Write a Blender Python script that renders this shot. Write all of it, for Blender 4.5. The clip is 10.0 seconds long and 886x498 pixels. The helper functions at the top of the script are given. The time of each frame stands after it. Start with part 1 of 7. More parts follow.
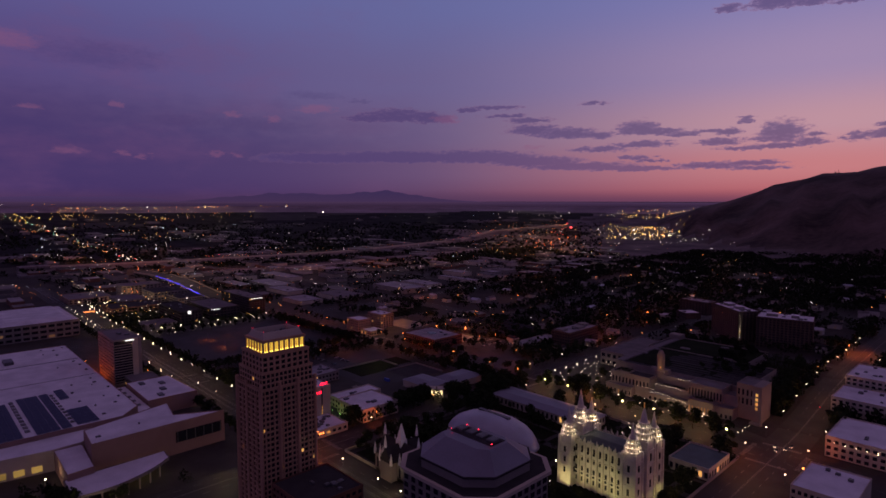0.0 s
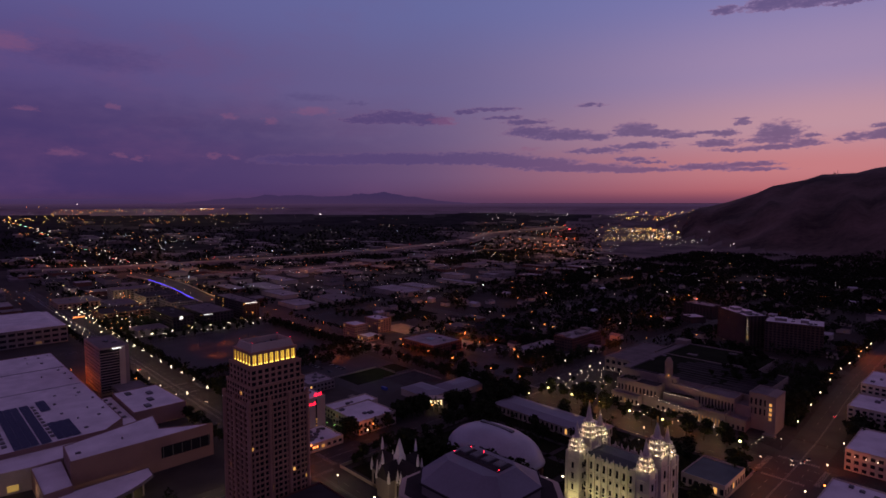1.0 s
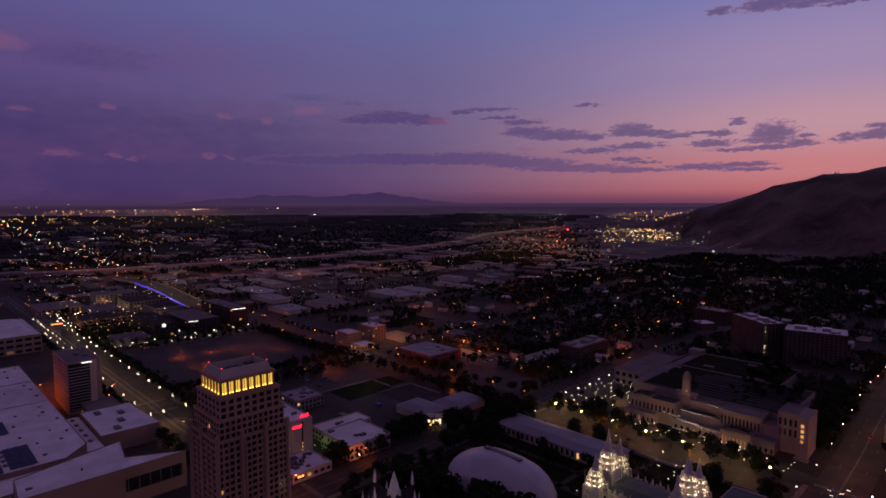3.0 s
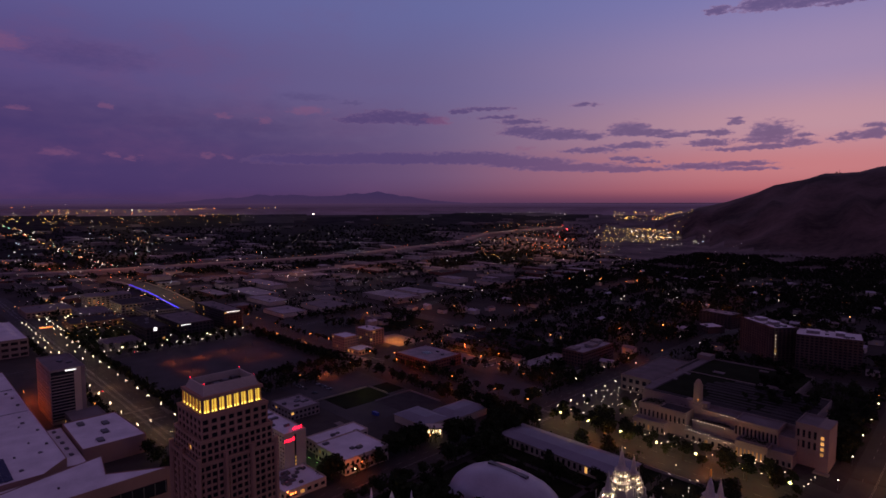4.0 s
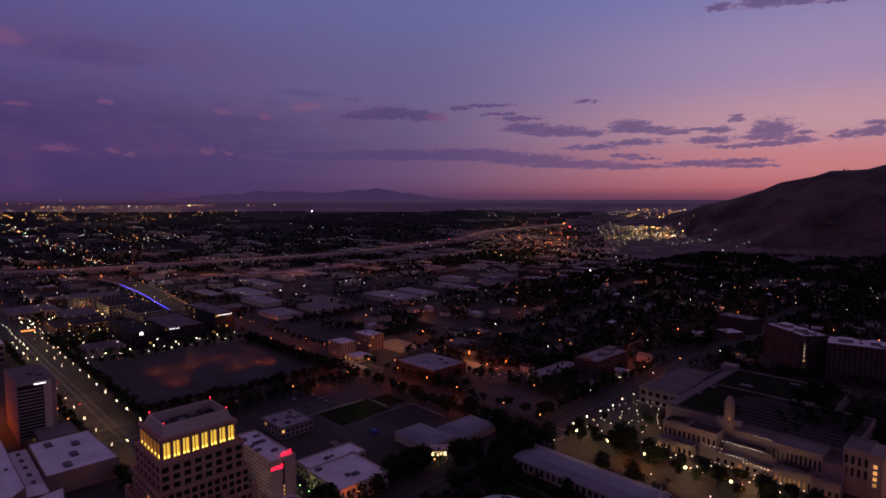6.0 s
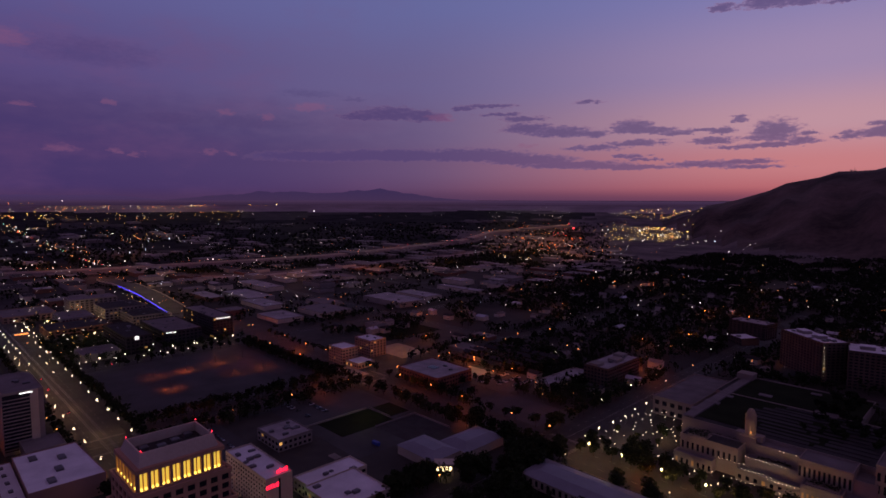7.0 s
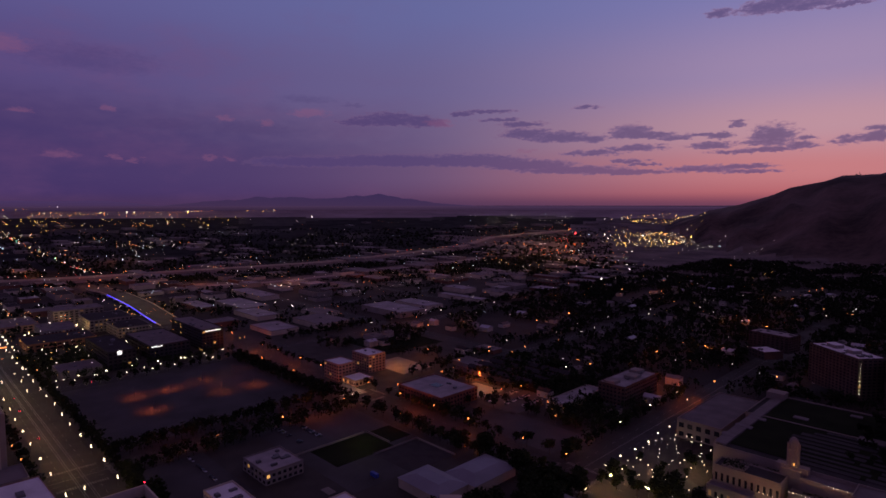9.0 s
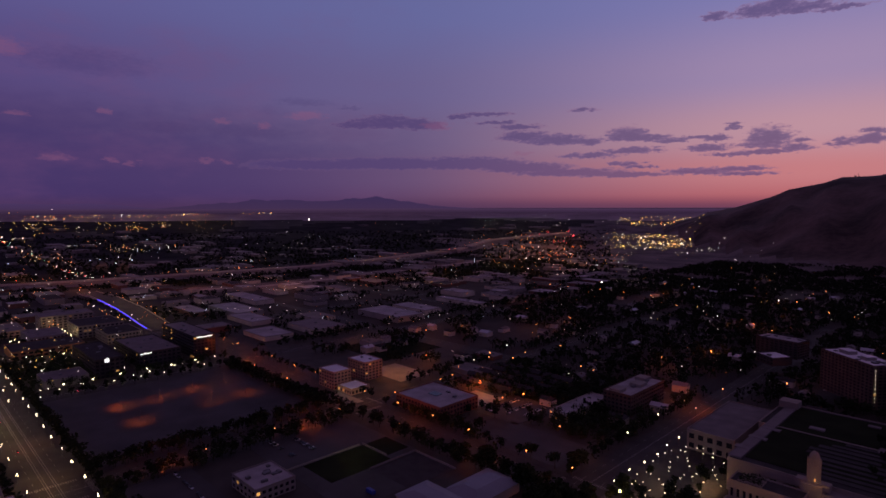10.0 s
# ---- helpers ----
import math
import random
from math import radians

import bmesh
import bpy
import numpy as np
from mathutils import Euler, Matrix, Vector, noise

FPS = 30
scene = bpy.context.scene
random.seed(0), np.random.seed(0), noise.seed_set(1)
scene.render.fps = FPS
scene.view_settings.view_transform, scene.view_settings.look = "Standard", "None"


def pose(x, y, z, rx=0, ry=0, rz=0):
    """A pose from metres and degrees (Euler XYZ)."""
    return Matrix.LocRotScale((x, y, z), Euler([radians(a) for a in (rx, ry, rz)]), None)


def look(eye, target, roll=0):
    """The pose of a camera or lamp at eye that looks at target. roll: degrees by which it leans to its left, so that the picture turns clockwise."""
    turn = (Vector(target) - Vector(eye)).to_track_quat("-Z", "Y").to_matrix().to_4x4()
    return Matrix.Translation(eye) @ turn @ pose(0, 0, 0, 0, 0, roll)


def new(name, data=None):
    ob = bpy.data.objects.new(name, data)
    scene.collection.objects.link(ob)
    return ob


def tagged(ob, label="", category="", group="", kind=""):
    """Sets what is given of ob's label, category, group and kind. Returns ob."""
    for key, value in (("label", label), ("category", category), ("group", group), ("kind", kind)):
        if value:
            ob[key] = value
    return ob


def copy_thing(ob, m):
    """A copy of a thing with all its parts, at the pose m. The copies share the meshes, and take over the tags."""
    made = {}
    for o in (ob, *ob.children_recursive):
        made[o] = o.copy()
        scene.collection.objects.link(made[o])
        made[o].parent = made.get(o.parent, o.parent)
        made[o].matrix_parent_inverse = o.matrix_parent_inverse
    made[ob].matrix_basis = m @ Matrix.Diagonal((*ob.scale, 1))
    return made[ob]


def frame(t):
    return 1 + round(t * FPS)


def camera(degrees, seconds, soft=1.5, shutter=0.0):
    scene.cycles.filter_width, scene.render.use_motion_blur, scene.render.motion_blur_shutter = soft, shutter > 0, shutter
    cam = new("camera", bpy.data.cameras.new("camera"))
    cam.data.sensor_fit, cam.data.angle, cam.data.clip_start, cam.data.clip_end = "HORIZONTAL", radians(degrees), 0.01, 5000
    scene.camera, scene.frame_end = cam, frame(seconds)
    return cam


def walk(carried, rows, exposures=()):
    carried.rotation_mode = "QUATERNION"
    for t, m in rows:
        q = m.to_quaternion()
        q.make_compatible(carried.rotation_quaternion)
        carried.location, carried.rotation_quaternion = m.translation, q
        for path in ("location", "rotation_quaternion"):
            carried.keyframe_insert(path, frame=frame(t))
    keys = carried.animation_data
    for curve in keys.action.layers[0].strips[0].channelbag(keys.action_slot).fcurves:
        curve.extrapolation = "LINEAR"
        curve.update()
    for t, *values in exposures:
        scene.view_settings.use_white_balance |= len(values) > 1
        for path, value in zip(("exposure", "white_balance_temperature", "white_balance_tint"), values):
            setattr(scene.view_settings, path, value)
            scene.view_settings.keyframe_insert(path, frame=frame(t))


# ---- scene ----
cam = camera(75.06, 10.0, soft=1.6)
PATH = [
    (0, (2.46, 15.90, 188.36), (-69.54, 84.80, 180.09), 0.07),
    (0.5, (-5.92, 22.47, 188.40), (-77.72, 91.60, 180.28), 0.01),
    (1, (-14.16, 29.36, 188.51), (-85.87, 98.59, 180.54), -0.02),
    (1.5, (-22.36, 36.45, 188.69), (-93.90, 105.87, 180.76), -0.04),
    (2, (-30.57, 43.69, 188.91), (-102.00, 113.22, 180.96), -0.05),
    (2.5, (-38.84, 51.00, 189.17), (-110.19, 120.62, 181.21), -0.05),
    (3, (-47.20, 58.34, 189.46), (-118.46, 128.04, 181.51), -0.06),
    (3.5, (-55.66, 65.67, 189.77), (-126.84, 135.45, 181.80), -0.08),
    (4, (-64.23, 72.95, 190.08), (-135.31, 142.82, 182.04), -0.07),
    (4.5, (-72.88, 80.16, 190.40), (-143.87, 150.11, 182.23), -0.04),
    (5, (-81.61, 87.30, 190.71), (-152.57, 157.26, 182.42), -0.03),
    (5.5, (-90.39, 94.35, 191.00), (-161.34, 164.30, 182.50), 0.01),
    (6, (-99.18, 101.31, 191.26), (-170.23, 171.15, 182.65), 0.05),
    (6.5, (-107.95, 108.20, 191.48), (-179.15, 177.88, 182.87), 0.08),
    (7, (-116.66, 115.01, 191.66), (-187.99, 184.57, 183.13), 0.12),
    (7.5, (-125.28, 121.76, 191.77), (-196.68, 191.28, 183.38), 0.13),
    (8, (-133.78, 128.47, 191.80), (-205.22, 197.97, 183.62), 0.09),
    (8.5, (-142.13, 135.15, 191.73), (-213.51, 204.74, 183.81), 0.06),
    (9, (-150.32, 141.82, 191.54), (-221.59, 211.55, 183.91), -0.01),
    (9.5, (-158.32, 148.49, 191.22), (-229.43, 218.41, 183.81), -0.07),
    (10, (-166.14, 155.18, 190.73), (-237.10, 225.27, 183.55), -0.10),
]
walk(cam, [(t, look(e, a, r)) for t, e, a, r in PATH])

# ---- dusk sky ----
world = bpy.data.worlds.new("dusk")
scene.world = world
world.use_nodes = True
WT = world.node_tree
WT.nodes.clear()


def wm(op, a, b=None, c=None):
    """A math node on sockets or numbers."""
    n = WT.nodes.new("ShaderNodeMath")
    n.operation = op
    for i, v in enumerate((a, b, c)):
        if v is None:
            continue
        if isinstance(v, (int, float)):
            n.inputs[i].default_value = v
        else:
            WT.links.new(v, n.inputs[i])
    return n.outputs[0]


def wramp(fac, stops):
    n = WT.nodes.new("ShaderNodeValToRGB")
    n.color_ramp.interpolation = "EASE"
    while len(n.color_ramp.elements) < len(stops):
        n.color_ramp.elements.new(0.5)
    for e, (p, c) in zip(n.color_ramp.elements, stops):
        e.position, e.color = p, (*c, 1)
    WT.links.new(fac, n.inputs[0])
    return n.outputs[0]


def wmix(fac, a, b):
    n = WT.nodes.new("ShaderNodeMix")
    n.data_type = "RGBA"
    for sock, v in ((n.inputs[0], fac), (n.inputs[6], a), (n.inputs[7], b)):
        if isinstance(v, (int, float)):
            sock.default_value = v
        elif isinstance(v, tuple):
            sock.default_value = (*v, 1)
        else:
            WT.links.new(v, sock)
    return n.outputs[2]


def srgb(r, g, b):
    return tuple(((v / 255 + 0.055) / 1.055) ** 2.4 if v > 10 else v / 255 / 12.92 for v in (r, g, b))


coord = WT.nodes.new("ShaderNodeTexCoord").outputs["Generated"]
sep = WT.nodes.new("ShaderNodeSeparateXYZ")
WT.links.new(coord, sep.inputs[0])
dx, dy, dz = sep.outputs
azim = wm("MULTIPLY", wm("ARCTAN2", wm("MULTIPLY", dx, -1.0), dy), 57.2958)   # degrees west of north
elev = wm("MULTIPLY", wm("ARCSINE", dz), 57.2958)
# the sunset glow sits low in the north-north-west; the west and overhead are blue-violet
el01 = wm("DIVIDE", elev, 60.0)
glow_side = wramp(el01, [(0.0, srgb(174, 90, 98)), (0.05, srgb(193, 122, 127)), (0.11, srgb(187, 143, 156)),
                         (0.19, srgb(156, 134, 170)), (0.31, srgb(124, 120, 172)), (0.6, srgb(92, 74, 108)), (1.0, srgb(84, 64, 92))])
mid_side = wramp(el01, [(0.0, srgb(100, 66, 96)), (0.05, srgb(110, 84, 118)), (0.11, srgb(108, 92, 130)),
                        (0.19, srgb(105, 96, 140)), (0.31, srgb(100, 103, 154)), (0.6, srgb(88, 72, 106)), (1.0, srgb(84, 64, 92))])
west_side = wramp(el01, [(0.0, srgb(72, 50, 92)), (0.05, srgb(78, 58, 102)), (0.11, srgb(80, 62, 108)),
                         (0.19, srgb(86, 72, 124)), (0.31, srgb(92, 88, 142)), (0.6, srgb(84, 66, 100)), (1.0, srgb(84, 64, 92))])


def wsmooth(v, lo, hi):
    n = WT.nodes.new("ShaderNodeMapRange")
    n.interpolation_type = "SMOOTHSTEP"
    n.inputs[1].default_value, n.inputs[2].default_value = lo, hi
    WT.links.new(v, n.inputs[0])
    return n.outputs[0]


off = wm("ABSOLUTE", wm("SUBTRACT", azim, 5.0))
sky = wmix(wsmooth(off, 6.0, 46.0), glow_side, mid_side)
sky = wmix(wsmooth(off, 34.0, 82.0), sky, west_side)
# clouds: banks (degrees west of north, degrees up, half width, half height) with lumpy tops, torn by noise
flat = WT.nodes.new("ShaderNodeCombineXYZ")
WT.links.new(wm("MULTIPLY", azim, 0.42), flat.inputs[0])
WT.links.new(wm("MULTIPLY", elev, 1.0), flat.inputs[1])


def wnoise(scale, detail, rough, shift=0.0):
    n = WT.nodes.new("ShaderNodeTexNoise")
    n.inputs["Scale"].default_value, n.inputs["Detail"].default_value, n.inputs["Roughness"].default_value = scale, detail, rough
    v = flat.outputs[0]
    if shift:
        a = WT.nodes.new("ShaderNodeVectorMath")
        a.operation = "ADD"
        a.inputs[1].default_value = (shift, shift * 0.7, 0)
        WT.links.new(v, a.inputs[0])
        v = a.outputs[0]
    WT.links.new(v, n.inputs["Vector"])
    return n.outputs[0]


tear = wm("SUBTRACT", wnoise(4.2, 8.0, 0.66), 0.5)
lumps = wm("SUBTRACT", wnoise(1.1, 3.0, 0.5, 7.3), 0.5)
MAIN_BANK = [
    (37.4, 6.75, 2.2, 0.54), (34.4, 6.37, 2.7, 0.53), (31.5, 6.19, 1.6, 0.36), (27.9, 6.65, 1.6, 0.66), (25.9, 6.32, 1.7, 0.36), (24.0, 6.04, 1.2, 0.2),
    (31.2, 4.87, 2.3, 0.27), (27.4, 5.24, 2.3, 0.31), (27.9, 4.06, 1.2, 0.21), (26.6, 3.72, 1.2, 0.16), (50.6, 8.13, 3.2, 0.62), (47.6, 7.94, 2.0, 0.54),
    (53.6, 7.92, 1.7, 0.37), (41.2, 8.98, 2.2, 0.18), (43.9, 8.74, 1.0, 0.18), (40.1, 8.17, 1.9, 0.18), (37.8, 7.71, 1.9, 0.24), (31.8, 9.17, 1.1, 0.16),
]
LOW_BANK = [
    (57.7, 4.01, 5.0, 0.48), (50.1, 4.2, 6.1, 0.55), (42.9, 4.2, 5.0, 0.6), (37.6, 3.79, 3.8, 0.49), (33.3, 3.3, 4.2, 0.38), (28.3, 3.02, 3.6, 0.24),
]
EAST_BANK = [
    (21.7, 3.19, 2.6, 0.3), (18.3, 3.34, 2.0, 0.22), (17.7, 2.89, 2.2, 0.17), (20.9, 5.21, 1.6, 0.3), (18.8, 4.63, 1.8, 0.19), (21.6, 6.23, 1.6, 0.17),
    (20.3, 6.07, 0.8, 0.34), (16.1, 5.75, 1.5, 0.95), (17.6, 5.35, 1.1, 0.29), (14.2, 4.94, 1.1, 0.37), (13.9, 5.53, 0.6, 0.21), (16.6, 4.73, 2.1, 0.19),
    (18.8, 7.05, 0.6, 0.33), (9.2, 5.32, 1.2, 0.44), (10.9, 5.16, 0.8, 0.36), (8.7, 5.98, 0.9, 0.26), (17.4, 16.2, 1.5, 0.57), (20.6, 16.24, 0.9, 0.36),
    (14.1, 15.95, 2.2, 0.42), (15.5, 16.4, 1.3, 0.6), (11.2, 15.55, 1.5, 0.2),
]
FAINT_CLOUDS = [(63.8, 6.99, 4.0, 0.71), (58.6, 9.86, 2.6, 0.41), (70.5, 7.02, 2.7, 0.58), (54.4, 9.48, 1.1, 0.21), (76.6, 11.81, 4.8, 1.32)]
PINK_CLOUDS = [
    (75.4, 8.11, 0.5, 0.37), (81.4, 7.46, 0.9, 0.21), (79.0, 4.16, 1.2, 0.42), (75.1, 4.05, 0.5, 0.28), (73.6, 3.82, 0.6, 0.29), (67.5, 4.22, 0.6, 0.3),
    (65.7, 4.22, 0.6, 0.25), (66.0, 7.85, 0.8, 0.35), (62.4, 7.51, 0.7, 0.36), (58.4, 8.63, 1.6, 0.46), (45.9, 7.89, 1.3, 0.48), (82.6, 12.3, 1.9, 0.8), (37.4, 5.14, 0.8, 0.27),
]


# wind-torn places at which the banks are read
azim_w = wm("MULTIPLY_ADD", wm("SUBTRACT", wnoise(2.2, 7.0, 0.62, 13.0), 0.5), 3.4, azim)
elev_w = wm("MULTIPLY_ADD", wm("SUBTRACT", wnoise(2.6, 7.0, 0.62, 23.0), 0.5), 0.85, elev)


def cloud_cover(rows, torn, lumpy):
    total = None
    for u, v, a, b in rows:
        p = wm("DIVIDE", wm("SUBTRACT", azim_w, u), a)
        q = wm("DIVIDE", wm("SUBTRACT", elev_w, v), b)
        q = wm("MAXIMUM", q, wm("MULTIPLY", q, -1.5))
        m = wm("SUBTRACT", 1.0, wm("ADD", wm("MULTIPLY", p, p), wm("MULTIPLY", q, q)))
        total = m if total is None else wm("MAXIMUM", total, m)
    total = wm("MAXIMUM", total, -2.5)
    return wm("ADD", total, wm("ADD", wm("MULTIPLY", tear, torn), wm("MULTIPLY", lumps, lumpy)))


thick = wm("ADD", cloud_cover(MAIN_BANK + EAST_BANK, 4.2, 1.6), 1.05)
banks = wm("ADD", cloud_cover(LOW_BANK, 2.4, 1.4), 1.15)
dark = wm("MAXIMUM", wm("MULTIPLY", wsmooth(thick, -0.2, 1.3), 0.8), wm("MULTIPLY", wsmooth(banks, -0.4, 1.3), 0.72))
faint = wm("MULTIPLY", wsmooth(cloud_cover(FAINT_CLOUDS, 2.4, 2.0), -0.8, 1.6), 0.5)
pink = wm("MULTIPLY", wsmooth(wm("ADD", cloud_cover(PINK_CLOUDS, 2.6, 1.6), 0.3), -0.6, 1.6), 0.42)
# lit pink at the thin edges, slate violet in the thick
cloud_tone = wramp(wsmooth(wm("MAXIMUM", thick, wm("MULTIPLY", banks, 1.4)), 0.2, 2.2), [(0.0, srgb(138, 102, 134)), (0.45, srgb(106, 84, 126)), (1.0, srgb(90, 72, 116))])
cloud_tone = wmix(wm("MULTIPLY", wsmooth(off, 24.0, 46.0), 0.6), cloud_tone, srgb(72, 56, 106))
veil = wmix(0.5, sky, srgb(50, 38, 92))
# a dusky blue veil low in the west
low = wm("MULTIPLY", wm("MULTIPLY", wsmooth(off, 34.0, 62.0), wsmooth(wm("MULTIPLY", wm("ADD", elev, wm("MULTIPLY", lumps, 5.0)), -1.0), -10.5, -4.0)), 0.5)
sky = wmix(low, sky, srgb(56, 46, 100))
# broad unevenness of thin high cloud
thin = wsmooth(wnoise(0.22, 5.0, 0.6, 31.0), 0.42, 0.72)
sky = wmix(wm("MULTIPLY", thin, wm("MULTIPLY", wsmooth(off, 30.0, 70.0), 0.3)), sky, srgb(112, 74, 116))
sky = wmix(faint, sky, veil)
sky = wmix(dark, sky, cloud_tone)
sky = wmix(pink, sky, srgb(134, 84, 118))
# below the horizon: dark land
# haze dims and greys the last degree over the horizon
sky = wmix(wm("MULTIPLY", wsmooth(wm("MULTIPLY", elev, -1.0), -1.3, 0.1), 0.72), sky, srgb(74, 50, 82))
sky = wmix(wsmooth(elev, -1.6, -0.9), srgb(30, 22, 40), sky)
bg = WT.nodes.new("ShaderNodeBackground")
WT.links.new(sky, bg.inputs[0])
bg.inputs[1].default_value = 1.05
wo = WT.nodes.new("ShaderNodeOutputWorld")
WT.links.new(bg.outputs[0], wo.inputs[0])

# ---- materials ----
def material(name, colour, rough=0.8, vary=0.25, scale=0.15, fine=3.0, bump=0.3, metal=0.0, spec=0.3, by_object=0.0):
    """A plain surface with stains at one scale and grain at another."""
    m = bpy.data.materials.new(name)
    m.use_nodes = True
    t = m.node_tree
    b = t.nodes["Principled BSDF"]
    c = t.nodes.new("ShaderNodeTexCoord")
    n1, n2 = t.nodes.new("ShaderNodeTexNoise"), t.nodes.new("ShaderNodeTexNoise")
    for n, s, d in ((n1, scale, 5.0), (n2, fine, 3.0)):
        n.inputs["Scale"].default_value, n.inputs["Detail"].default_value = s, d
        t.links.new(c.outputs["Object"], n.inputs["Vector"])
    add = t.nodes.new("ShaderNodeMath")
    add.operation = "MULTIPLY_ADD"
    add.inputs[1].default_value = 0.35
    t.links.new(n2.outputs[0], add.inputs[0])
    t.links.new(n1.outputs[0], add.inputs[2])
    last = add.outputs[0]
    if by_object:
        info = t.nodes.new("ShaderNodeObjectInfo")
        a2 = t.nodes.new("ShaderNodeMath")
        a2.operation = "MULTIPLY_ADD"
        a2.inputs[1].default_value = by_object
        t.links.new(info.outputs["Random"], a2.inputs[0])
        t.links.new(last, a2.inputs[2])
        last = a2.outputs[0]
    ramp = t.nodes.new("ShaderNodeValToRGB")
    lo, hi = ramp.color_ramp.elements
    lo.position, hi.position = 0.45, 0.9 + by_object
    lo.color = (*[max(0.0, v * (1 - vary)) for v in colour], 1)
    hi.color = (*[min(1.0, v * (1 + vary)) for v in colour], 1)
    t.links.new(last, ramp.inputs[0])
    t.links.new(ramp.outputs[0], b.inputs["Base Color"])
    b.inputs["Roughness"].default_value, b.inputs["Metallic"].default_value = rough, metal
    b.inputs["Specular IOR Level"].default_value = spec
    if bump:
        bp = t.nodes.new("ShaderNodeBump")
        bp.inputs["Strength"].default_value, bp.inputs["Distance"].default_value = bump, 0.1
        t.links.new(n2.outputs[0], bp.inputs["Height"])
        t.links.new(bp.outputs[0], b.inputs["Normal"])
    return m


def lamp_glow(name, colour, strength):
    m = bpy.data.materials.new(name)
    m.use_nodes = True
    b = m.node_tree.nodes["Principled BSDF"]
    b.inputs["Base Color"].default_value = (*[0.5 * v for v in colour], 1)
    b.inputs["Emission Color"].default_value = (*colour, 1)
    b.inputs["Emission Strength"].default_value = strength
    return m


def window_glow(name, colour, strength):
    """Lit rooms behind glass: uneven from pane to pane."""
    m = lamp_glow(name, colour, strength)
    t = m.node_tree
    info, mul = t.nodes.new("ShaderNodeObjectInfo"), t.nodes.new("ShaderNodeMath")
    mul.operation = "MULTIPLY_ADD"
    mul.inputs[1].default_value, mul.inputs[2].default_value = strength, 0.4 * strength
    t.links.new(info.outputs["Random"], mul.inputs[0])
    t.links.new(mul.outputs[0], t.nodes["Principled BSDF"].inputs["Emission Strength"])
    t.nodes["Principled BSDF"].inputs["Roughness"].default_value = 0.1
    return m


M_LOT = material("worn_car_park_asphalt", (0.05, 0.045, 0.046), 0.85, 0.35, 0.03, 1.0, 0.2)
# distance haze painted into the ground colour as a paler tone
M_HAZEGROUND = material("haze_paled_far_ground", (0.3, 0.22, 0.24), 0.9, 0.35, 0.004, 0.05, 0.1)
M_SUBURB = material("dark_tree_canopy_ground", (0.016, 0.013, 0.014), 0.95, 0.7, 0.012, 0.1, 0.2, spec=0.08)
M_YARDS = material("gravel_yards", (0.11, 0.082, 0.08), 0.95, 0.6, 0.009, 0.08, 0.2)
M_GROUND = material("dry_ground", (0.038, 0.029, 0.026), 0.95, 0.5, 0.012, 0.3, 0.2, spec=0.25)
M_HILL = material("scrub_hillside", (0.085, 0.056, 0.05), 0.95, 0.7, 0.006, 0.05, 0.6)
M_ASPHALT = material("asphalt", (0.04, 0.035, 0.033), 0.85, 0.3, 0.05, 1.5, 0.2)
M_PALEPAVE = material("pale_concrete_yard", (0.2, 0.17, 0.15), 0.85, 0.25, 0.05, 1.2, 0.2)
M_PAVE = material("concrete_paving", (0.045, 0.038, 0.034), 0.85, 0.3, 0.05, 1.2, 0.2, spec=0.25)
M_GRASS = material("lawn", (0.014, 0.017, 0.008), 0.95, 0.4, 0.04, 2.0, 0.5, spec=0.04)
M_LINE = material("road_paint", (0.16, 0.15, 0.14), 0.7, 0.3, 0.3, 3.0, 0.1)
M_RAIL = material("steel_rail", (0.1, 0.09, 0.09), 0.35, 0.2, 0.3, 3.0, 0.1, 0.9)
M_ROOF = material("white_membrane_roof", (0.68, 0.65, 0.68), 0.8, 0.18, 0.06, 1.0, 0.15)
M_ROOF_AGED = material("soiled_membrane_roof", (0.3, 0.27, 0.28), 0.85, 0.3, 0.07, 1.0, 0.2)
M_ROOF2 = material("grey_gravel_roof", (0.15, 0.125, 0.125), 0.9, 0.3, 0.08, 1.5, 0.3, by_object=0.3)
M_ROOF3 = material("dark_shingle_roof", (0.04, 0.035, 0.036), 0.9, 0.35, 0.1, 2.0, 0.3, spec=0.1, by_object=0.3)
M_METAL_ROOF = material("pale_metal_roof", (0.42, 0.41, 0.46), 0.45, 0.15, 0.05, 1.0, 0.1, 0.3)
M_COPPER = material("weathered_copper_roof", (0.075, 0.095, 0.085), 0.6, 0.25, 0.1, 1.5, 0.2)
M_BRICK = material("red_brick", (0.14, 0.062, 0.045), 0.9, 0.3, 0.08, 2.5, 0.4)
M_TAN = material("tan_precast", (0.43, 0.24, 0.155), 0.85, 0.18, 0.06, 2.0, 0.3)
M_PINK = material("rose_stucco", (0.27, 0.165, 0.135), 0.85, 0.15, 0.05, 1.5, 0.2)
M_CREAM = material("cream_stone", (0.46, 0.38, 0.3), 0.8, 0.18, 0.05, 1.2, 0.3)
M_GRANITE = material("pale_grey_granite", (0.52, 0.47, 0.39), 0.8, 0.2, 0.15, 2.0, 0.35)
M_GREYWALL = material("grey_concrete_wall", (0.2, 0.17, 0.155), 0.85, 0.25, 0.06, 1.5, 0.3, by_object=0.35)
M_HOUSE = material("painted_siding", (0.34, 0.29, 0.25), 0.85, 0.35, 0.1, 2.0, 0.2, by_object=0.5)
M_GLASS = material("dark_window_glass", (0.02, 0.02, 0.025), 0.15, 0.2, 0.3, 2.0, 0.0, 0.0, 0.25)
M_SLATE = material("blue_grey_metal_roof", (0.21, 0.2, 0.235), 0.5, 0.15, 0.05, 1.0, 0.1, 0.2)
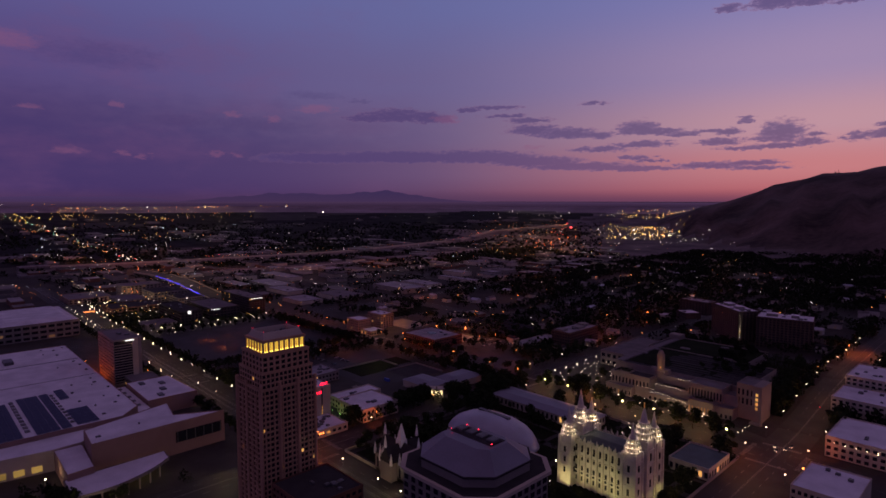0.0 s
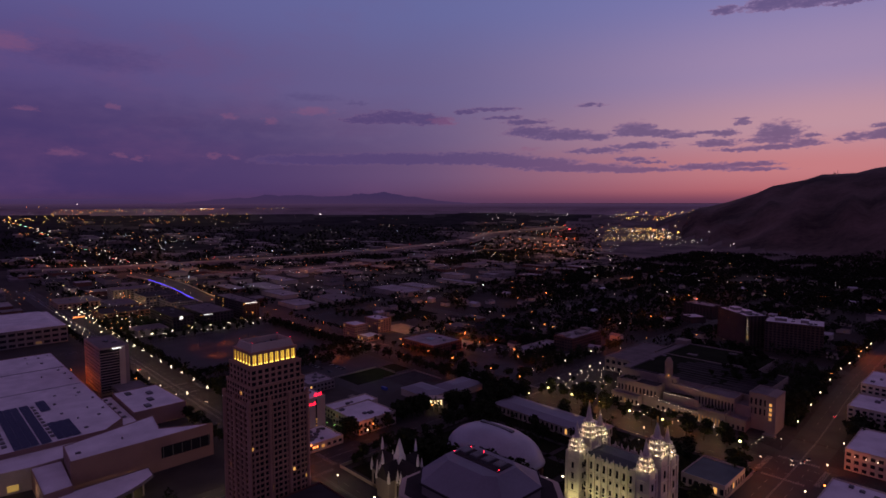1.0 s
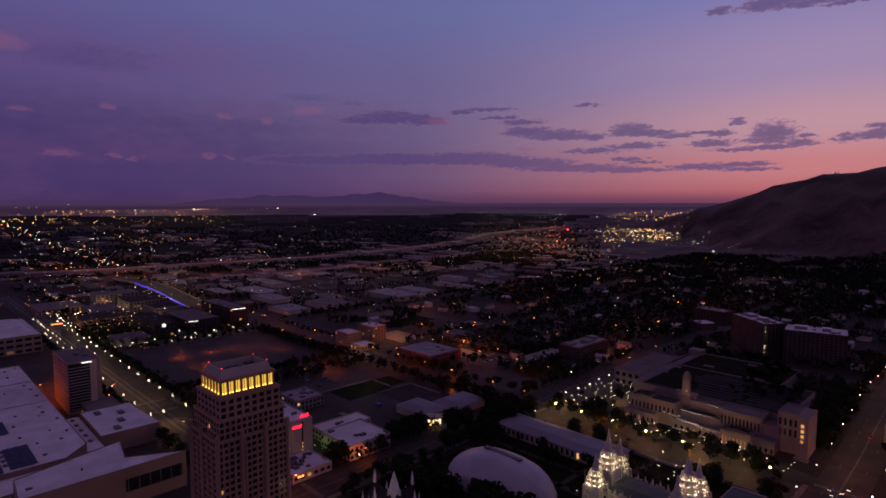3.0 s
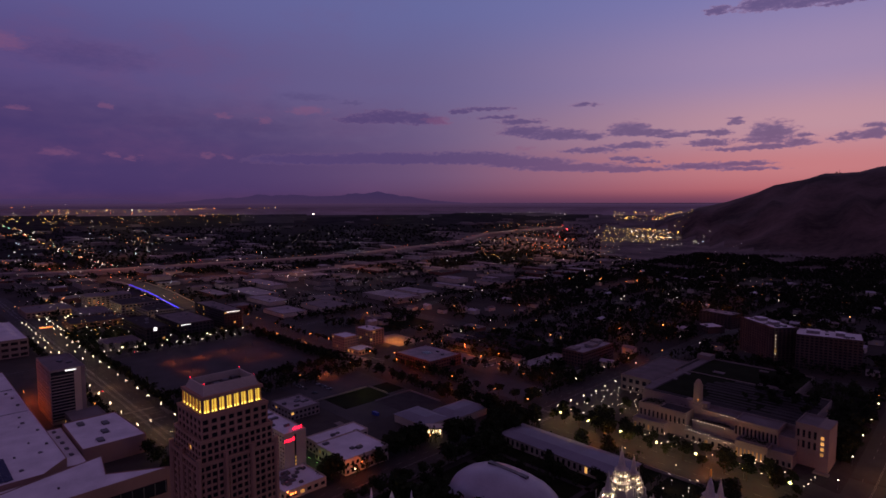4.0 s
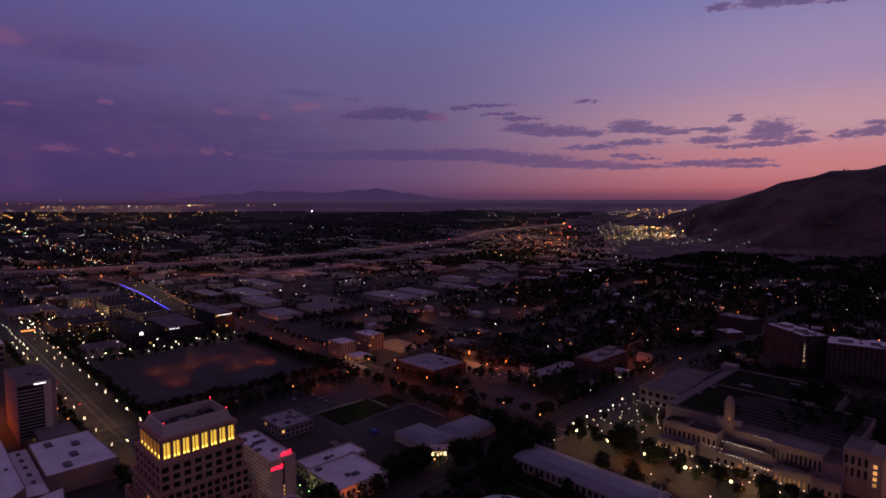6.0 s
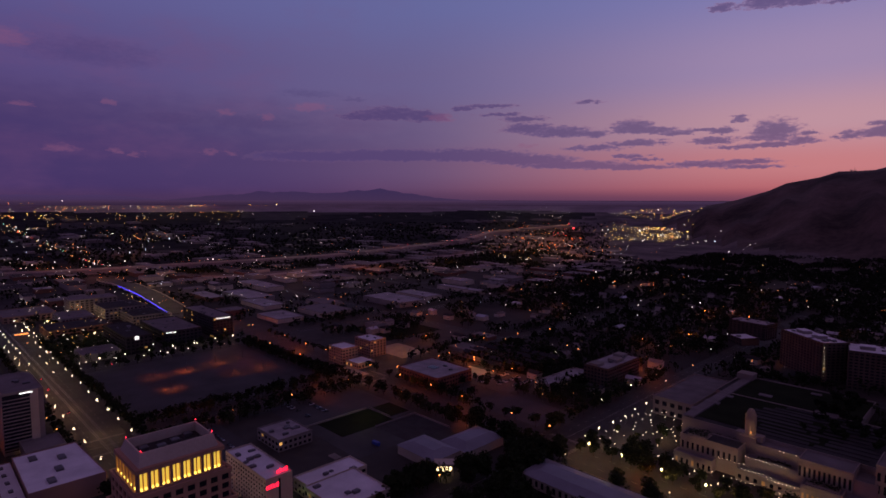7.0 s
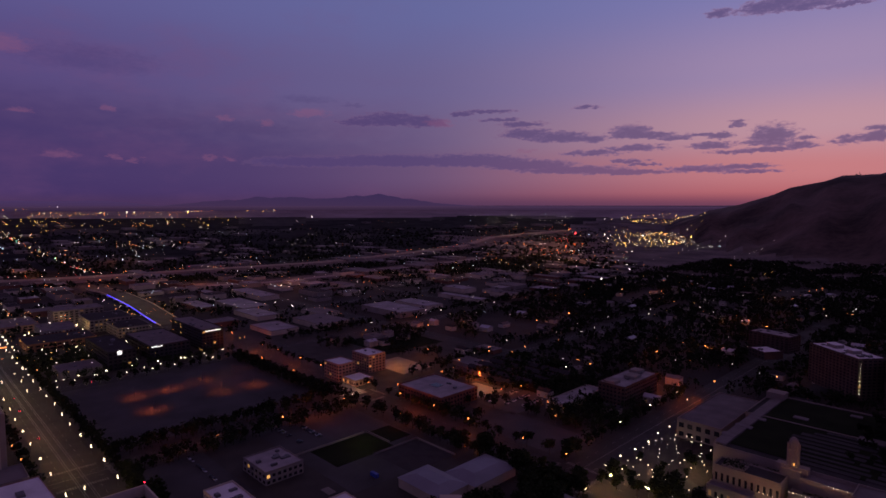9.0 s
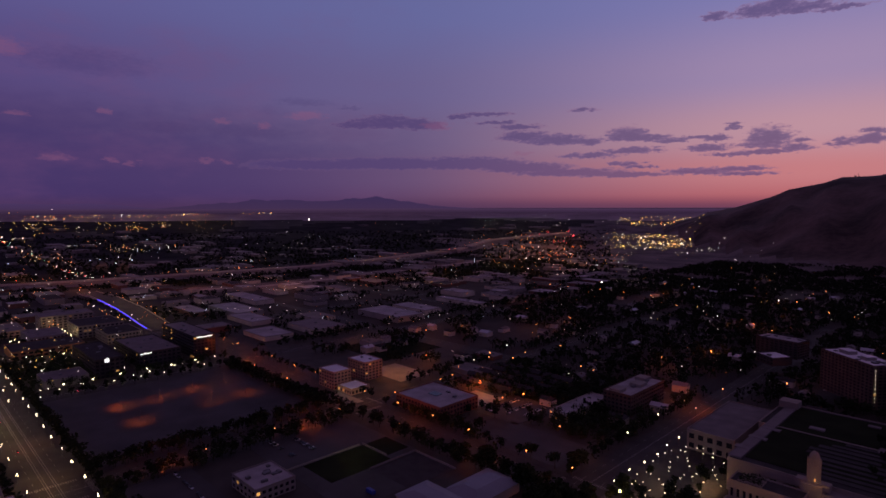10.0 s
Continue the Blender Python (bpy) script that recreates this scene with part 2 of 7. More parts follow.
M_SOLAR = material("solar_panel_glass", (0.02, 0.024, 0.07), 0.45, 0.2, 0.3, 2.0, 0.0, 0.0, 0.12)
M_STEEL = material("painted_steel", (0.12, 0.12, 0.12), 0.5, 0.2, 0.3, 3.0, 0.1, 0.6)
M_UNIT = material("galvanised_housing", (0.13, 0.125, 0.13), 0.5, 0.25, 0.3, 2.0, 0.1, 0.5)
M_BARK = material("tree_bark", (0.08, 0.06, 0.045), 0.95, 0.3, 0.6, 4.0, 0.6)
M_LEAF = material("summer_foliage", (0.02, 0.027, 0.011), 0.85, 0.45, 0.25, 1.5, 0.0, spec=0.1, by_object=0.35)
M_WOODS = material("far_foliage", (0.016, 0.02, 0.01), 0.9, 0.5, 0.02, 0.3, 0.0, spec=0.08)
M_GOLD = material("gilded_metal", (0.85, 0.5, 0.14), 0.3, 0.1, 1.0, 5.0, 0.0, 1.0)
M_WHITE = material("white_paint", (0.75, 0.73, 0.7), 0.7, 0.15, 0.2, 2.0, 0.1)
M_CARDARK = material("dark_car_paint", (0.05, 0.05, 0.06), 0.3, 0.2, 0.3, 2.0, 0.0, 0.3, by_object=0.4)
M_CARPALE = material("pale_car_paint", (0.45, 0.45, 0.47), 0.3, 0.2, 0.3, 2.0, 0.0, 0.3, by_object=0.4)
G_SMALL = lamp_glow("small_white_lamp", (1.0, 0.8, 0.56), 7.0)
G_WHITE = lamp_glow("white_lamp", (1.0, 0.82, 0.52), 11.0)
G_FLOOD = lamp_glow("yellow_flood_lamp", (0.95, 0.9, 0.3), 11.0)
G_AMBER = lamp_glow("sodium_lamp", (1.0, 0.27, 0.06), 8.0)
G_RED = lamp_glow("red_lamp", (1.0, 0.02, 0.05), 8.0)
G_REDSIGN = lamp_glow("red_neon_bars", (1.0, 0.01, 0.04), 3.5)
G_WHITESIGN = lamp_glow("white_sign_bars", (1.0, 0.95, 0.95), 1.8)
G_BLUE = lamp_glow("blue_strip_light", (0.05, 0.04, 1.0), 3.0)
# glow that stands for the uplights' wash on the crown's niche backs
G_NICHEWASH = lamp_glow("yellow_uplit_niche_glow", (1.0, 0.62, 0.08), 0.8)
G_FASCIA = lamp_glow("orange_lit_fascia", (1.0, 0.25, 0.06), 4.0)
G_GREEN = lamp_glow("green_lawn_lamp", (0.5, 1.0, 0.3), 5.0)
G_ROOM = window_glow("warm_lit_room", (1.0, 0.5, 0.14), 0.7)
G_LOBBY = window_glow("yellow_lobby_glass", (1.0, 0.62, 0.16), 0.22)
G_ROOMDIM = window_glow("dim_lit_room", (1.0, 0.55, 0.24), 0.12)


# ---- building blocks ----
def part(name, bm, mat, parent=None, label=""):
    """Links a bmesh, or (vertices, faces), as one mesh object under a thing."""
    me = bpy.data.meshes.new(name)
    if isinstance(bm, bmesh.types.BMesh):
        bm.normal_update()
        bm.to_mesh(me)
        bm.free()
    else:
        me.from_pydata(bm[0], [], bm[1])
    me.materials.append(mat)
    ob = new(name, me)
    if parent is not None:
        ob.parent = parent
    if label:
        ob["label"] = label
    return ob


def piece(name, mesh, loc, parent, mat=None, rz=0.0):
    """One more object on a shared mesh."""
    ob = new(name, mesh)
    ob.parent = parent
    ob.location = loc
    ob.rotation_euler = (0, 0, rz)
    return ob


def thing(name, label, category, x=0, y=0, z=0, rz=0, group="", kind=""):
    ob = new(name)
    ob.empty_display_size = 1
    ob.matrix_basis = pose(x, y, z, 0, 0, rz)
    return tagged(ob, label, category, group, kind)


FACES = ((0, 3, 2, 1), (4, 5, 6, 7), (0, 1, 5, 4), (1, 2, 6, 5), (2, 3, 7, 6), (3, 0, 4, 7))


class Boxes:
    """Collects boxes, prisms and cones into one mesh."""
    def __init__(self):
        self.v, self.f = [], []

    def box(self, x0, x1, y0, y1, z0, z1):
        n = len(self.v)
        self.v += [(x0, y0, z0), (x1, y0, z0), (x1, y1, z0), (x0, y1, z0), (x0, y0, z1), (x1, y0, z1), (x1, y1, z1), (x0, y1, z1)]
        self.f += [tuple(n + i for i in q) for q in FACES]
        return self

    def loft(self, rings, cap=True):
        """Rings of equally many points, each joined to the next."""
        n, k = len(self.v), len(rings[0])
        for r in rings:
            self.v += [tuple(p) for p in r]
        for j in range(len(rings) - 1):
            for i in range(k):
                a, b = n + j * k + i, n + j * k + (i + 1) % k
                self.f.append((a, b, b + k, a + k))
        if cap:
            self.f.append(tuple(n + i for i in reversed(range(k))))
            self.f.append(tuple(n + (len(rings) - 1) * k + i for i in range(k)))
        return self

    def prism(self, outline, z0, z1):
        return self.loft([[(x, y, z0) for x, y in outline], [(x, y, z1) for x, y in outline]])

    def cone(self, x, y, z0, z1, r0, r1, k=8, turn=0.0):
        return self.loft([[(x + r * math.cos(turn + 2 * math.pi * i / k), y + r * math.sin(turn + 2 * math.pi * i / k), z) for i in range(k)]
                          for r, z in ((r0, z0), (r1, z1))])

    def ball(self, x, y, z, r, k=6):
        rings = []
        for j in range(5):
            a = math.pi * (0.02 + 0.96 * j / 4) - math.pi / 2
            rings.append([(x + r * math.cos(a) * math.cos(2 * math.pi * i / k), y + r * math.cos(a) * math.sin(2 * math.pi * i / k), z + r * math.sin(a)) for i in range(k)])
        return self.loft(rings)

    def gable(self, x0, x1, y0, y1, z0, z1, along="x", eave=0.4):
        x0, x1, y0, y1 = x0 - eave, x1 + eave, y0 - eave, y1 + eave
        n = len(self.v)
        if along == "x":
            ym = (y0 + y1) / 2
            self.v += [(x0, y0, z0), (x1, y0, z0), (x1, y1, z0), (x0, y1, z0), (x0, ym, z1), (x1, ym, z1)]
            self.f += [tuple(n + i for i in q) for q in ((0, 3, 2, 1), (0, 1, 5, 4), (2, 3, 4, 5), (0, 4, 3), (1, 2, 5))]
        else:
            xm = (x0 + x1) / 2
            self.v += [(x0, y0, z0), (x1, y0, z0), (x1, y1, z0), (x0, y1, z0), (xm, y0, z1), (xm, y1, z1)]
            self.f += [tuple(n + i for i in q) for q in ((0, 3, 2, 1), (3, 0, 4, 5), (1, 2, 5, 4), (0, 1, 4), (2, 3, 5))]
        return self

    def hip(self, x0, x1, y0, y1, z0, z1, inset, eave=0.5):
        x0, x1, y0, y1 = x0 - eave, x1 + eave, y0 - eave, y1 + eave
        lo = [(x0, y0, z0), (x1, y0, z0), (x1, y1, z0), (x0, y1, z0)]
        hi = [(x0 + inset, y0 + inset, z1), (x1 - inset, y0 + inset, z1), (x1 - inset, y1 - inset, z1), (x0 + inset, y1 - inset, z1)]
        return self.loft([lo, hi])

    def data(self):
        return self.v, self.f


def smooth(v, lo, hi):
    s = min(1.0, max(0.0, (v - lo) / (hi - lo)))
    return s * s * (3 - 2 * s)


def box_mesh(name, dx, dy, dz, mat):
    """A shared box mesh, its base centre at the origin."""
    me = bpy.data.meshes.new(name)
    b = Boxes().box(-dx / 2, dx / 2, -dy / 2, dy / 2, 0, dz)
    me.from_pydata(b.v, [], b.f)
    me.materials.append(mat)
    return me


rnd = random.Random(7)
TAKEN = [(-216, -158, 328, 370), (-312, -234, 312, 362), (-316, -276, 246, 278), (-350, -243, 414, 446), (-306, -155, 508, 706), (-345, -300, 160, 204), (-444, -384, 380, 457)]


def shell(x0, x1, y0, y1, z0, z1, floors, bx, by, pier, span, rec, sides="SE", ground_band=0.0, top_band=0.0):
    """A wall skin with real window openings in it, as one joined surface; also the places of the openings."""
    v, f, index, holes = [], [], {}, []

    def vert(p):
        k = (round(p[0], 3), round(p[1], 3), round(p[2], 3))
        if k not in index:
            index[k] = len(v)
            v.append(k)
        return index[k]

    fh = (z1 - z0 - ground_band - top_band) / floors
    zs = [z0]
    for k in range(floors):
        b = z0 + ground_band + k * fh
        zs += [b + fh * span / 2, b + fh * (1 - span / 2)]
    zs.append(z1)
    for side, n, lo, hi in (("S", bx, x0, x1), ("E", by, y0, y1), ("N", bx, x0, x1), ("W", by, y0, y1)):
        n = n if side in sides else 0
        step = (hi - lo) / max(n, 1)
        us = [lo]
        for i in range(n):
            us += [lo + (i + pier / 2) * step, lo + (i + 1 - pier / 2) * step]
        us.append(hi)

        def at(u, z, back=0.0):
            return {"S": (u, y0 + back, z), "N": (u, y1 - back, z), "E": (x1 - back, u, z), "W": (x0 + back, u, z)}[side]
        flip = side in "NW"
        for i in range(len(us) - 1):
            for k in range(len(zs) - 1):
                c = [(us[i], zs[k]), (us[i + 1], zs[k]), (us[i + 1], zs[k + 1]), (us[i], zs[k + 1])]
                q = [vert(at(*p)) for p in c]
                if n and i % 2 == 1 and k % 2 == 1:
                    r = [vert(at(*p, rec)) for p in c]
                    for a in range(4):
                        b = (a + 1) % 4
                        e = (q[a], q[b], r[b], r[a])
                        f.append(e if flip else e[::-1])
                    holes.append((side, (us[i] + us[i + 1]) / 2, zs[k], us[i + 1] - us[i], zs[k + 1] - zs[k]))
                else:
                    f.append(tuple(reversed(q)) if flip else tuple(q))
    return (v, f), holes


def panes_into(g, holes, x0, x1, y0, y1, rec, lit=0.0, room=None, most=300, glass=None):
    """Glass in the openings of a shell: the topmost as pieces, the rest joined."""
    shared, rest = {}, Boxes()
    holes = sorted(holes, key=lambda h: -h[2])
    for n, (side, u, z, w, h) in enumerate(holes):
        on = rnd.random() < lit
        if n >= most and not on:
            if side in "SN":
                yy = y0 + rec - 0.05 if side == "S" else y1 - rec - 0.05
                rest.box(u - w / 2, u + w / 2, yy, yy + 0.1, z, z + h)
            else:
                xx = x1 - rec - 0.05 if side == "E" else x0 + rec - 0.05
                rest.box(xx, xx + 0.1, u - w / 2, u + w / 2, z, z + h)
            continue
        key = (side in "SN", round(w, 2), round(h, 2), on)
        if key not in shared:
            shared[key] = box_mesh("pane", w, 0.1, h, (room or G_ROOM) if on else (glass or M_GLASS)) if key[0] else box_mesh("pane", 0.1, w, h, (room or G_ROOM) if on else (glass or M_GLASS))
        loc = {"S": (u, y0 + rec, z), "N": (u, y1 - rec, z), "E": (x1 - rec, u, z), "W": (x0 + rec, u, z)}[side]
        piece("pane", shared[key], loc, g)
    if rest.v:
        tagged(part("pane", rest.data(), glass or M_GLASS, g), kind="stuff")


def ring(x0, x1, y0, y1, t, z0, z1):
    """A closed kerb or parapet round a rectangle."""
    o = [(x0, y0), (x1, y0), (x1, y1), (x0, y1)]
    i = [(x0 + t, y0 + t), (x1 - t, y0 + t), (x1 - t, y1 - t), (x0 + t, y1 - t)]
    v = [(*p, z0) for p in o] + [(*p, z1) for p in o] + [(*p, z1) for p in i] + [(*p, z0) for p in i]
    f = []
    for k in range(4):
        n = (k + 1) % 4
        f += [(k, n, 4 + n, 4 + k), (4 + k, 4 + n, 8 + n, 8 + k), (8 + k, 8 + n, 12 + n, 12 + k)]
    return v, f


def roof_unit(g, x, y, z, a, b, c):
    u = Boxes().loft([[(x - a, y - b, z), (x + a, y - b, z), (x + a, y + b, z), (x - a, y + b, z)],
                      [(x - a, y - b, z + c), (x + a, y - b, z + c), (x + a, y + b, z + c), (x - a, y + b, z + c)],
                      [(x - a * 0.7, y - b * 0.7, z + c + 0.25), (x + a * 0.7, y - b * 0.7, z + c + 0.25), (x + a * 0.7, y + b * 0.7, z + c + 0.25), (x - a * 0.7, y + b * 0.7, z + c + 0.25)]])
    return part("roof_unit", u.data(), M_UNIT, g)


def grid_building(name, label, cat, x0, x1, y0, y1, h, floors, bx, by, wall, roof, base=0.0, pier=0.4, span=0.45, parapet=0.9,
                  lit=0.0, room=None, units=0, top_band=0.6, sides="SE", group="", ground_band=0.0, glass=None, rz=0.0, rec=0.35, most=90):
    """A flat-roofed block: walls with openings, glass, roof deck with parapet, roof units."""
    cx, cy, hx, hy = (x0 + x1) / 2, (y0 + y1) / 2, (x1 - x0) / 2, (y1 - y0) / 2
    g = thing(name, label, cat, cx, cy, base, rz, group=group)
    TAKEN.append((x0, x1, y0, y1))
    mesh, holes = shell(-hx, hx, -hy, hy, -0.5, h, floors, bx, by, pier, span, rec, sides, ground_band + 0.5, top_band)
    part("wall", mesh, wall, g)
    panes_into(g, holes, -hx, hx, -hy, hy, rec, lit, room, most, glass)
    part("roof", Boxes().box(-hx + 0.3, hx - 0.3, -hy + 0.3, hy - 0.3, h - 0.3, h).data(), roof, g)
    part("parapet", ring(-hx - 0.05, hx + 0.05, -hy - 0.05, hy + 0.05, 0.4, h - 0.2, h + parapet), wall, g)
    for _ in range(units):
        a, b = rnd.uniform(0.8, 2.4), rnd.uniform(0.8, 2.4)
        roof_unit(g, rnd.uniform(-hx * 0.75, hx * 0.75), rnd.uniform(-hy * 0.75, hy * 0.75), h, a, b, rnd.uniform(0.7, 1.6))
    return g


EYE_H = 190.0
HILL_AZ = (-90, -60, -30, 0, 8.1, 9.1, 10.2, 11.3, 12.3, 13.2, 14.45, 15.8, 16.9, 17.8, 18.7, 19.5, 20.9, 21.8, 22.5, 23.3, 24.3, 26, 29)
HILL_EL = (3.5, 4.0, 3.6, 3.2, 2.88, 2.56, 2.28, 2.4, 2.3, 1.87, 1.71, 1.39, 0.82, 0.53, 0.24, -0.26, -0.51, -0.7, -1.12, -1.35, -1.6, -2.5, -3.2)


def land(x, y):
    """Height of the ground: flat valley, the bench rising to the north, hills, and the valley floor lifting to the horizon."""
    z = 16.0 * smooth(y, 500, 720) * smooth(x, -360, -200)
    r = math.hypot(x + 80, y - 85)
    if r > 2200:
        far = 2200 + (r - 2200) / max(0.012, 1 - (r - 2200) / 2760)
        z += EYE_H - r * EYE_H / far
    a = math.degrees(math.atan2(-(x + 80), y - 85))
    if -90 < a < 29 and r > 1000:
        e = float(np.interp(a, HILL_AZ, HILL_EL))
        n = noise.fractal(Vector((x / 420, y / 420, 0.3)), 1.0, 2.1, 5)
        foot = 1450 + 45 * max(0.0, a) + 120 * max(0.0, a - 19.5)
        top = max(3500, min(foot + 500, 4500))
        crest = max(0.0, EYE_H + top * math.tan(math.radians(e)))
        s = smooth(r, min(foot, 4000), top)
        m = noise.fractal(Vector((a * 0.55, r / 900, 4.1)), 1.0, 2.1, 5)
        rib = (40 * n + 48 * m) * 4 * s * (1 - s) + 5 * n + 5 * m
        z = max(z, crest * s + rib * min(1.0, crest / 150))
    return z


# ---- ground, hills, streets ----
def build_ground():
    radii = [0] + [40 * i for i in range(1, 36)] + [1400 + 60 * i for i in range(1, 60)]
    radii = [r for r in radii if r <= 4930] + [4930]
    k = 300
    v, f = [(-80, 85, 0)], []
    for r in radii[1:]:
        for i in range(k):
            a = 2 * math.pi * i / k
            x, y = -80 - r * math.sin(a), 85 + r * math.cos(a)
            v.append((x, y, land(x, y) - 0.12))
    for i in range(k):
        f.append((0, 1 + i, 1 + (i + 1) % k))
    for j in range(len(radii) - 2):
        for i in range(k):
            a, b = 1 + j * k + i, 1 + j * k + (i + 1) % k
            f.append((a, a + k, b + k, b))
    ob = part("ground", (v, f), M_GROUND)
    ob.data.materials.append(M_HILL)
    ob.data.materials.append(M_HAZEGROUND)
    ob.data.materials.append(M_SUBURB)
    ob.data.materials.append(M_YARDS)
    for p in ob.data.polygons:
        p.use_smooth = True
        r = math.hypot(p.center.x + 80, p.center.y - 85)
        far = 2200 + (r - 2200) / max(0.012, 1 - (r - 2200) / 2760) if r > 2200 else r
        bowl = EYE_H - r * EYE_H / far if r > 2200 else 0.0
        if p.center.z > bowl + 14 + 9 * noise.noise(p.center / 260) and p.center.y > 500 and r > 1250:
            p.material_index = 1
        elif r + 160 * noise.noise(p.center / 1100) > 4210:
            # farthest ring: its haze is put into a paler ground colour
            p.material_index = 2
        elif r > 1700 and -p.center.x - 80 < 0.74 * (p.center.y - 85) + 900 * noise.noise(p.center / 500):
            p.material_index = 4
        elif r > 1700 and noise.noise(p.center / 420) > -0.28:
            p.material_index = 3
    return tagged(ob, "dark valley floor rising to bare brown hills", "ground", kind="structure")


build_ground()


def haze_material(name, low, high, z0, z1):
    """Distance with painted haze: its glow runs from low at the height z0 to high at z1."""
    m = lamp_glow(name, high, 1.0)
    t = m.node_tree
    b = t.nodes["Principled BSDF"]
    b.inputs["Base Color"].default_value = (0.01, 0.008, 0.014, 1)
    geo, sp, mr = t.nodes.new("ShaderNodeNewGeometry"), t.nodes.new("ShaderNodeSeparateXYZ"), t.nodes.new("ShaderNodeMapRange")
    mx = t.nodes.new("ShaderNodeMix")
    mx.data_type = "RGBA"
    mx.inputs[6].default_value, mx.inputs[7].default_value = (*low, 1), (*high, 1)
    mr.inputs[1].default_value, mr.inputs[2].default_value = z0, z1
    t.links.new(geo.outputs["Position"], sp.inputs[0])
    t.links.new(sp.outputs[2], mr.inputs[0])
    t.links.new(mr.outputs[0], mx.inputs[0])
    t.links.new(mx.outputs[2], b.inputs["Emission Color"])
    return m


def ridge(label, az, el, seed, mat, rough=0.1, r0=4830):
    """A far mountain range or haze band on the horizon, its crest through (degrees west of north, degrees up)."""
    v, f, n = [], [], 160
    for i in range(n + 1):
        d = az[0] + (az[-1] - az[0]) * i / n
        e = float(np.interp(-d, [-q for q in az], el))
        e += rough * noise.fractal(Vector((d * 1.1, seed, 0)), 1.0, 2.0, 5) * min(1.0, max(0.0, e + 0.1) * 2.0)
        top, a = EYE_H + r0 * math.tan(math.radians(e)), math.radians(d)
        for r, z in ((r0 - 40, 140), (r0 - 20, (top + 160) / 2), (r0, top), (r0 + 70, 140)):
            v.append((-80 - r * math.sin(a), 85 + r * math.cos(a), z))
    for i in range(n):
        for j in range(3):
            a = i * 4 + j
            f.append((a, a + 1, a + 5, a + 4))
    return tagged(part("backdrop", (v, f), mat), label, "mountains", kind="structure")


# the haze before these ranges is painted into their glow
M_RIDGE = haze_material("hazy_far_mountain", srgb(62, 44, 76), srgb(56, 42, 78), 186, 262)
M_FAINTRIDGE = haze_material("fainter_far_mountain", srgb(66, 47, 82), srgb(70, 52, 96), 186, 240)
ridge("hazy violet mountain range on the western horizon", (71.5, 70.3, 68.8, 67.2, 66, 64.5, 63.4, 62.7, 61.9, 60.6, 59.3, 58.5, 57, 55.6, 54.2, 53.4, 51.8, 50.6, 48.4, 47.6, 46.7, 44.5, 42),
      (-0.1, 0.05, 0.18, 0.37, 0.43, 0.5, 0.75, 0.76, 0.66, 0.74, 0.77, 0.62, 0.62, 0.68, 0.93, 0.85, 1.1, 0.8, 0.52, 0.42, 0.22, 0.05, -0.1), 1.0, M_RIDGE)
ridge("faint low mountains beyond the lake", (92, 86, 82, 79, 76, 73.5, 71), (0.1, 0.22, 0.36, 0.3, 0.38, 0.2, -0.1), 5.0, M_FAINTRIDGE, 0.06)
# a strip of haze added along the horizon, painted as glow
M_HAZEBAND = haze_material("painted_haze_band", srgb(48, 33, 54), srgb(68, 47, 76), 150, 188)
ridge("low band of painted haze along the horizon", (93, 70, 50, 40, 30, 20), (-0.12, -0.1, -0.08, -0.1, -0.12, -0.15), 9.0, M_HAZEBAND, 0.0, 4650)

for a_, h_ in ((11.2, 10.0), (10.95, 17.0)):
    x_, y_ = -80 - 3490 * math.sin(math.radians(a_)), 85 + 3490 * math.cos(math.radians(a_))
    mast = thing("radio_mast", "slim steel radio mast on the bare hilltop", "mast", x_, y_, land(x_, y_) - 2, group="hilltop masts")
    part("pole", Boxes().cone(0, 0, 0, h_ + 2, 0.9, 0.5, 5).data(), M_STEEL, mast)
    part("hut", Boxes().box(2, 8, -3, 3, 0, 5).data(), M_STEEL, mast)

MAIN, WEST1, WEST2, WEST3, WEST4 = -126.0, -370.0, -611.0, -853.0, -1094.0
SOUTH, NORTH, NORTH2, NORTH3 = 233.0, 480.0, 722.0, 964.0


def strip(v, f, axis, c, half, a, b, lift, step=40):
    n = max(1, int(abs(b - a) / step))
    base = len(v)
    for i in range(n + 1):
        s = a + (b - a) * i / n
        for o in (-half, half):
            x, y = (s, c + o) if axis == "x" else (c + o, s)
            v.append((x, y, land(x, y) + lift))
    for i in range(n):
        q = base + 2 * i
        f.append((q, q + 2, q + 3, q + 1) if axis == "x" else (q, q + 1, q + 3, q + 2))


def road(label, axis, c, half, a, b, lift=0.0):
    v, f = [], []
    strip(v, f, axis, c, half, a, b, 0.05 + lift)
    ob = tagged(part("road", (v, f), M_ASPHALT), label, "street", kind="structure")
    mk_v, mk_f = [], []
    for o in (-half * 0.52, half * 0.52):
        s = min(a, b)
        while s < max(a, b):
            strip(mk_v, mk_f, axis, c + o, 0.14, s, s + 5, 0.09 + lift, 10)
            s += 13
    for o in (-0.35, 0.35) if axis == "y" else ():
        strip(mk_v, mk_f, axis, c + o, 0.12, a, b, 0.09 + lift)
    part("lane_marking", (mk_v, mk_f), M_LINE, ob, "worn white lane lines")
    return ob


south_st = road("wide asphalt street with tram rails down its middle", "x", SOUTH, 17, 150, -1500)
rv, rf_ = [], []
for o in (-3.6, -2.2, 2.2, 3.6):
    strip(rv, rf_, "x", SOUTH + o, 0.18, 150, -1500, 0.13)
part("tram_rail", (rv, rf_), M_RAIL, south_st, "worn steel tram rails")
road("wide asphalt street under orange lamps", "x", NORTH, 16, 150, -1130, 0.02)
road("asphalt street climbing north past the hall", "y", MAIN, 15, -60, 1300, 0.04)
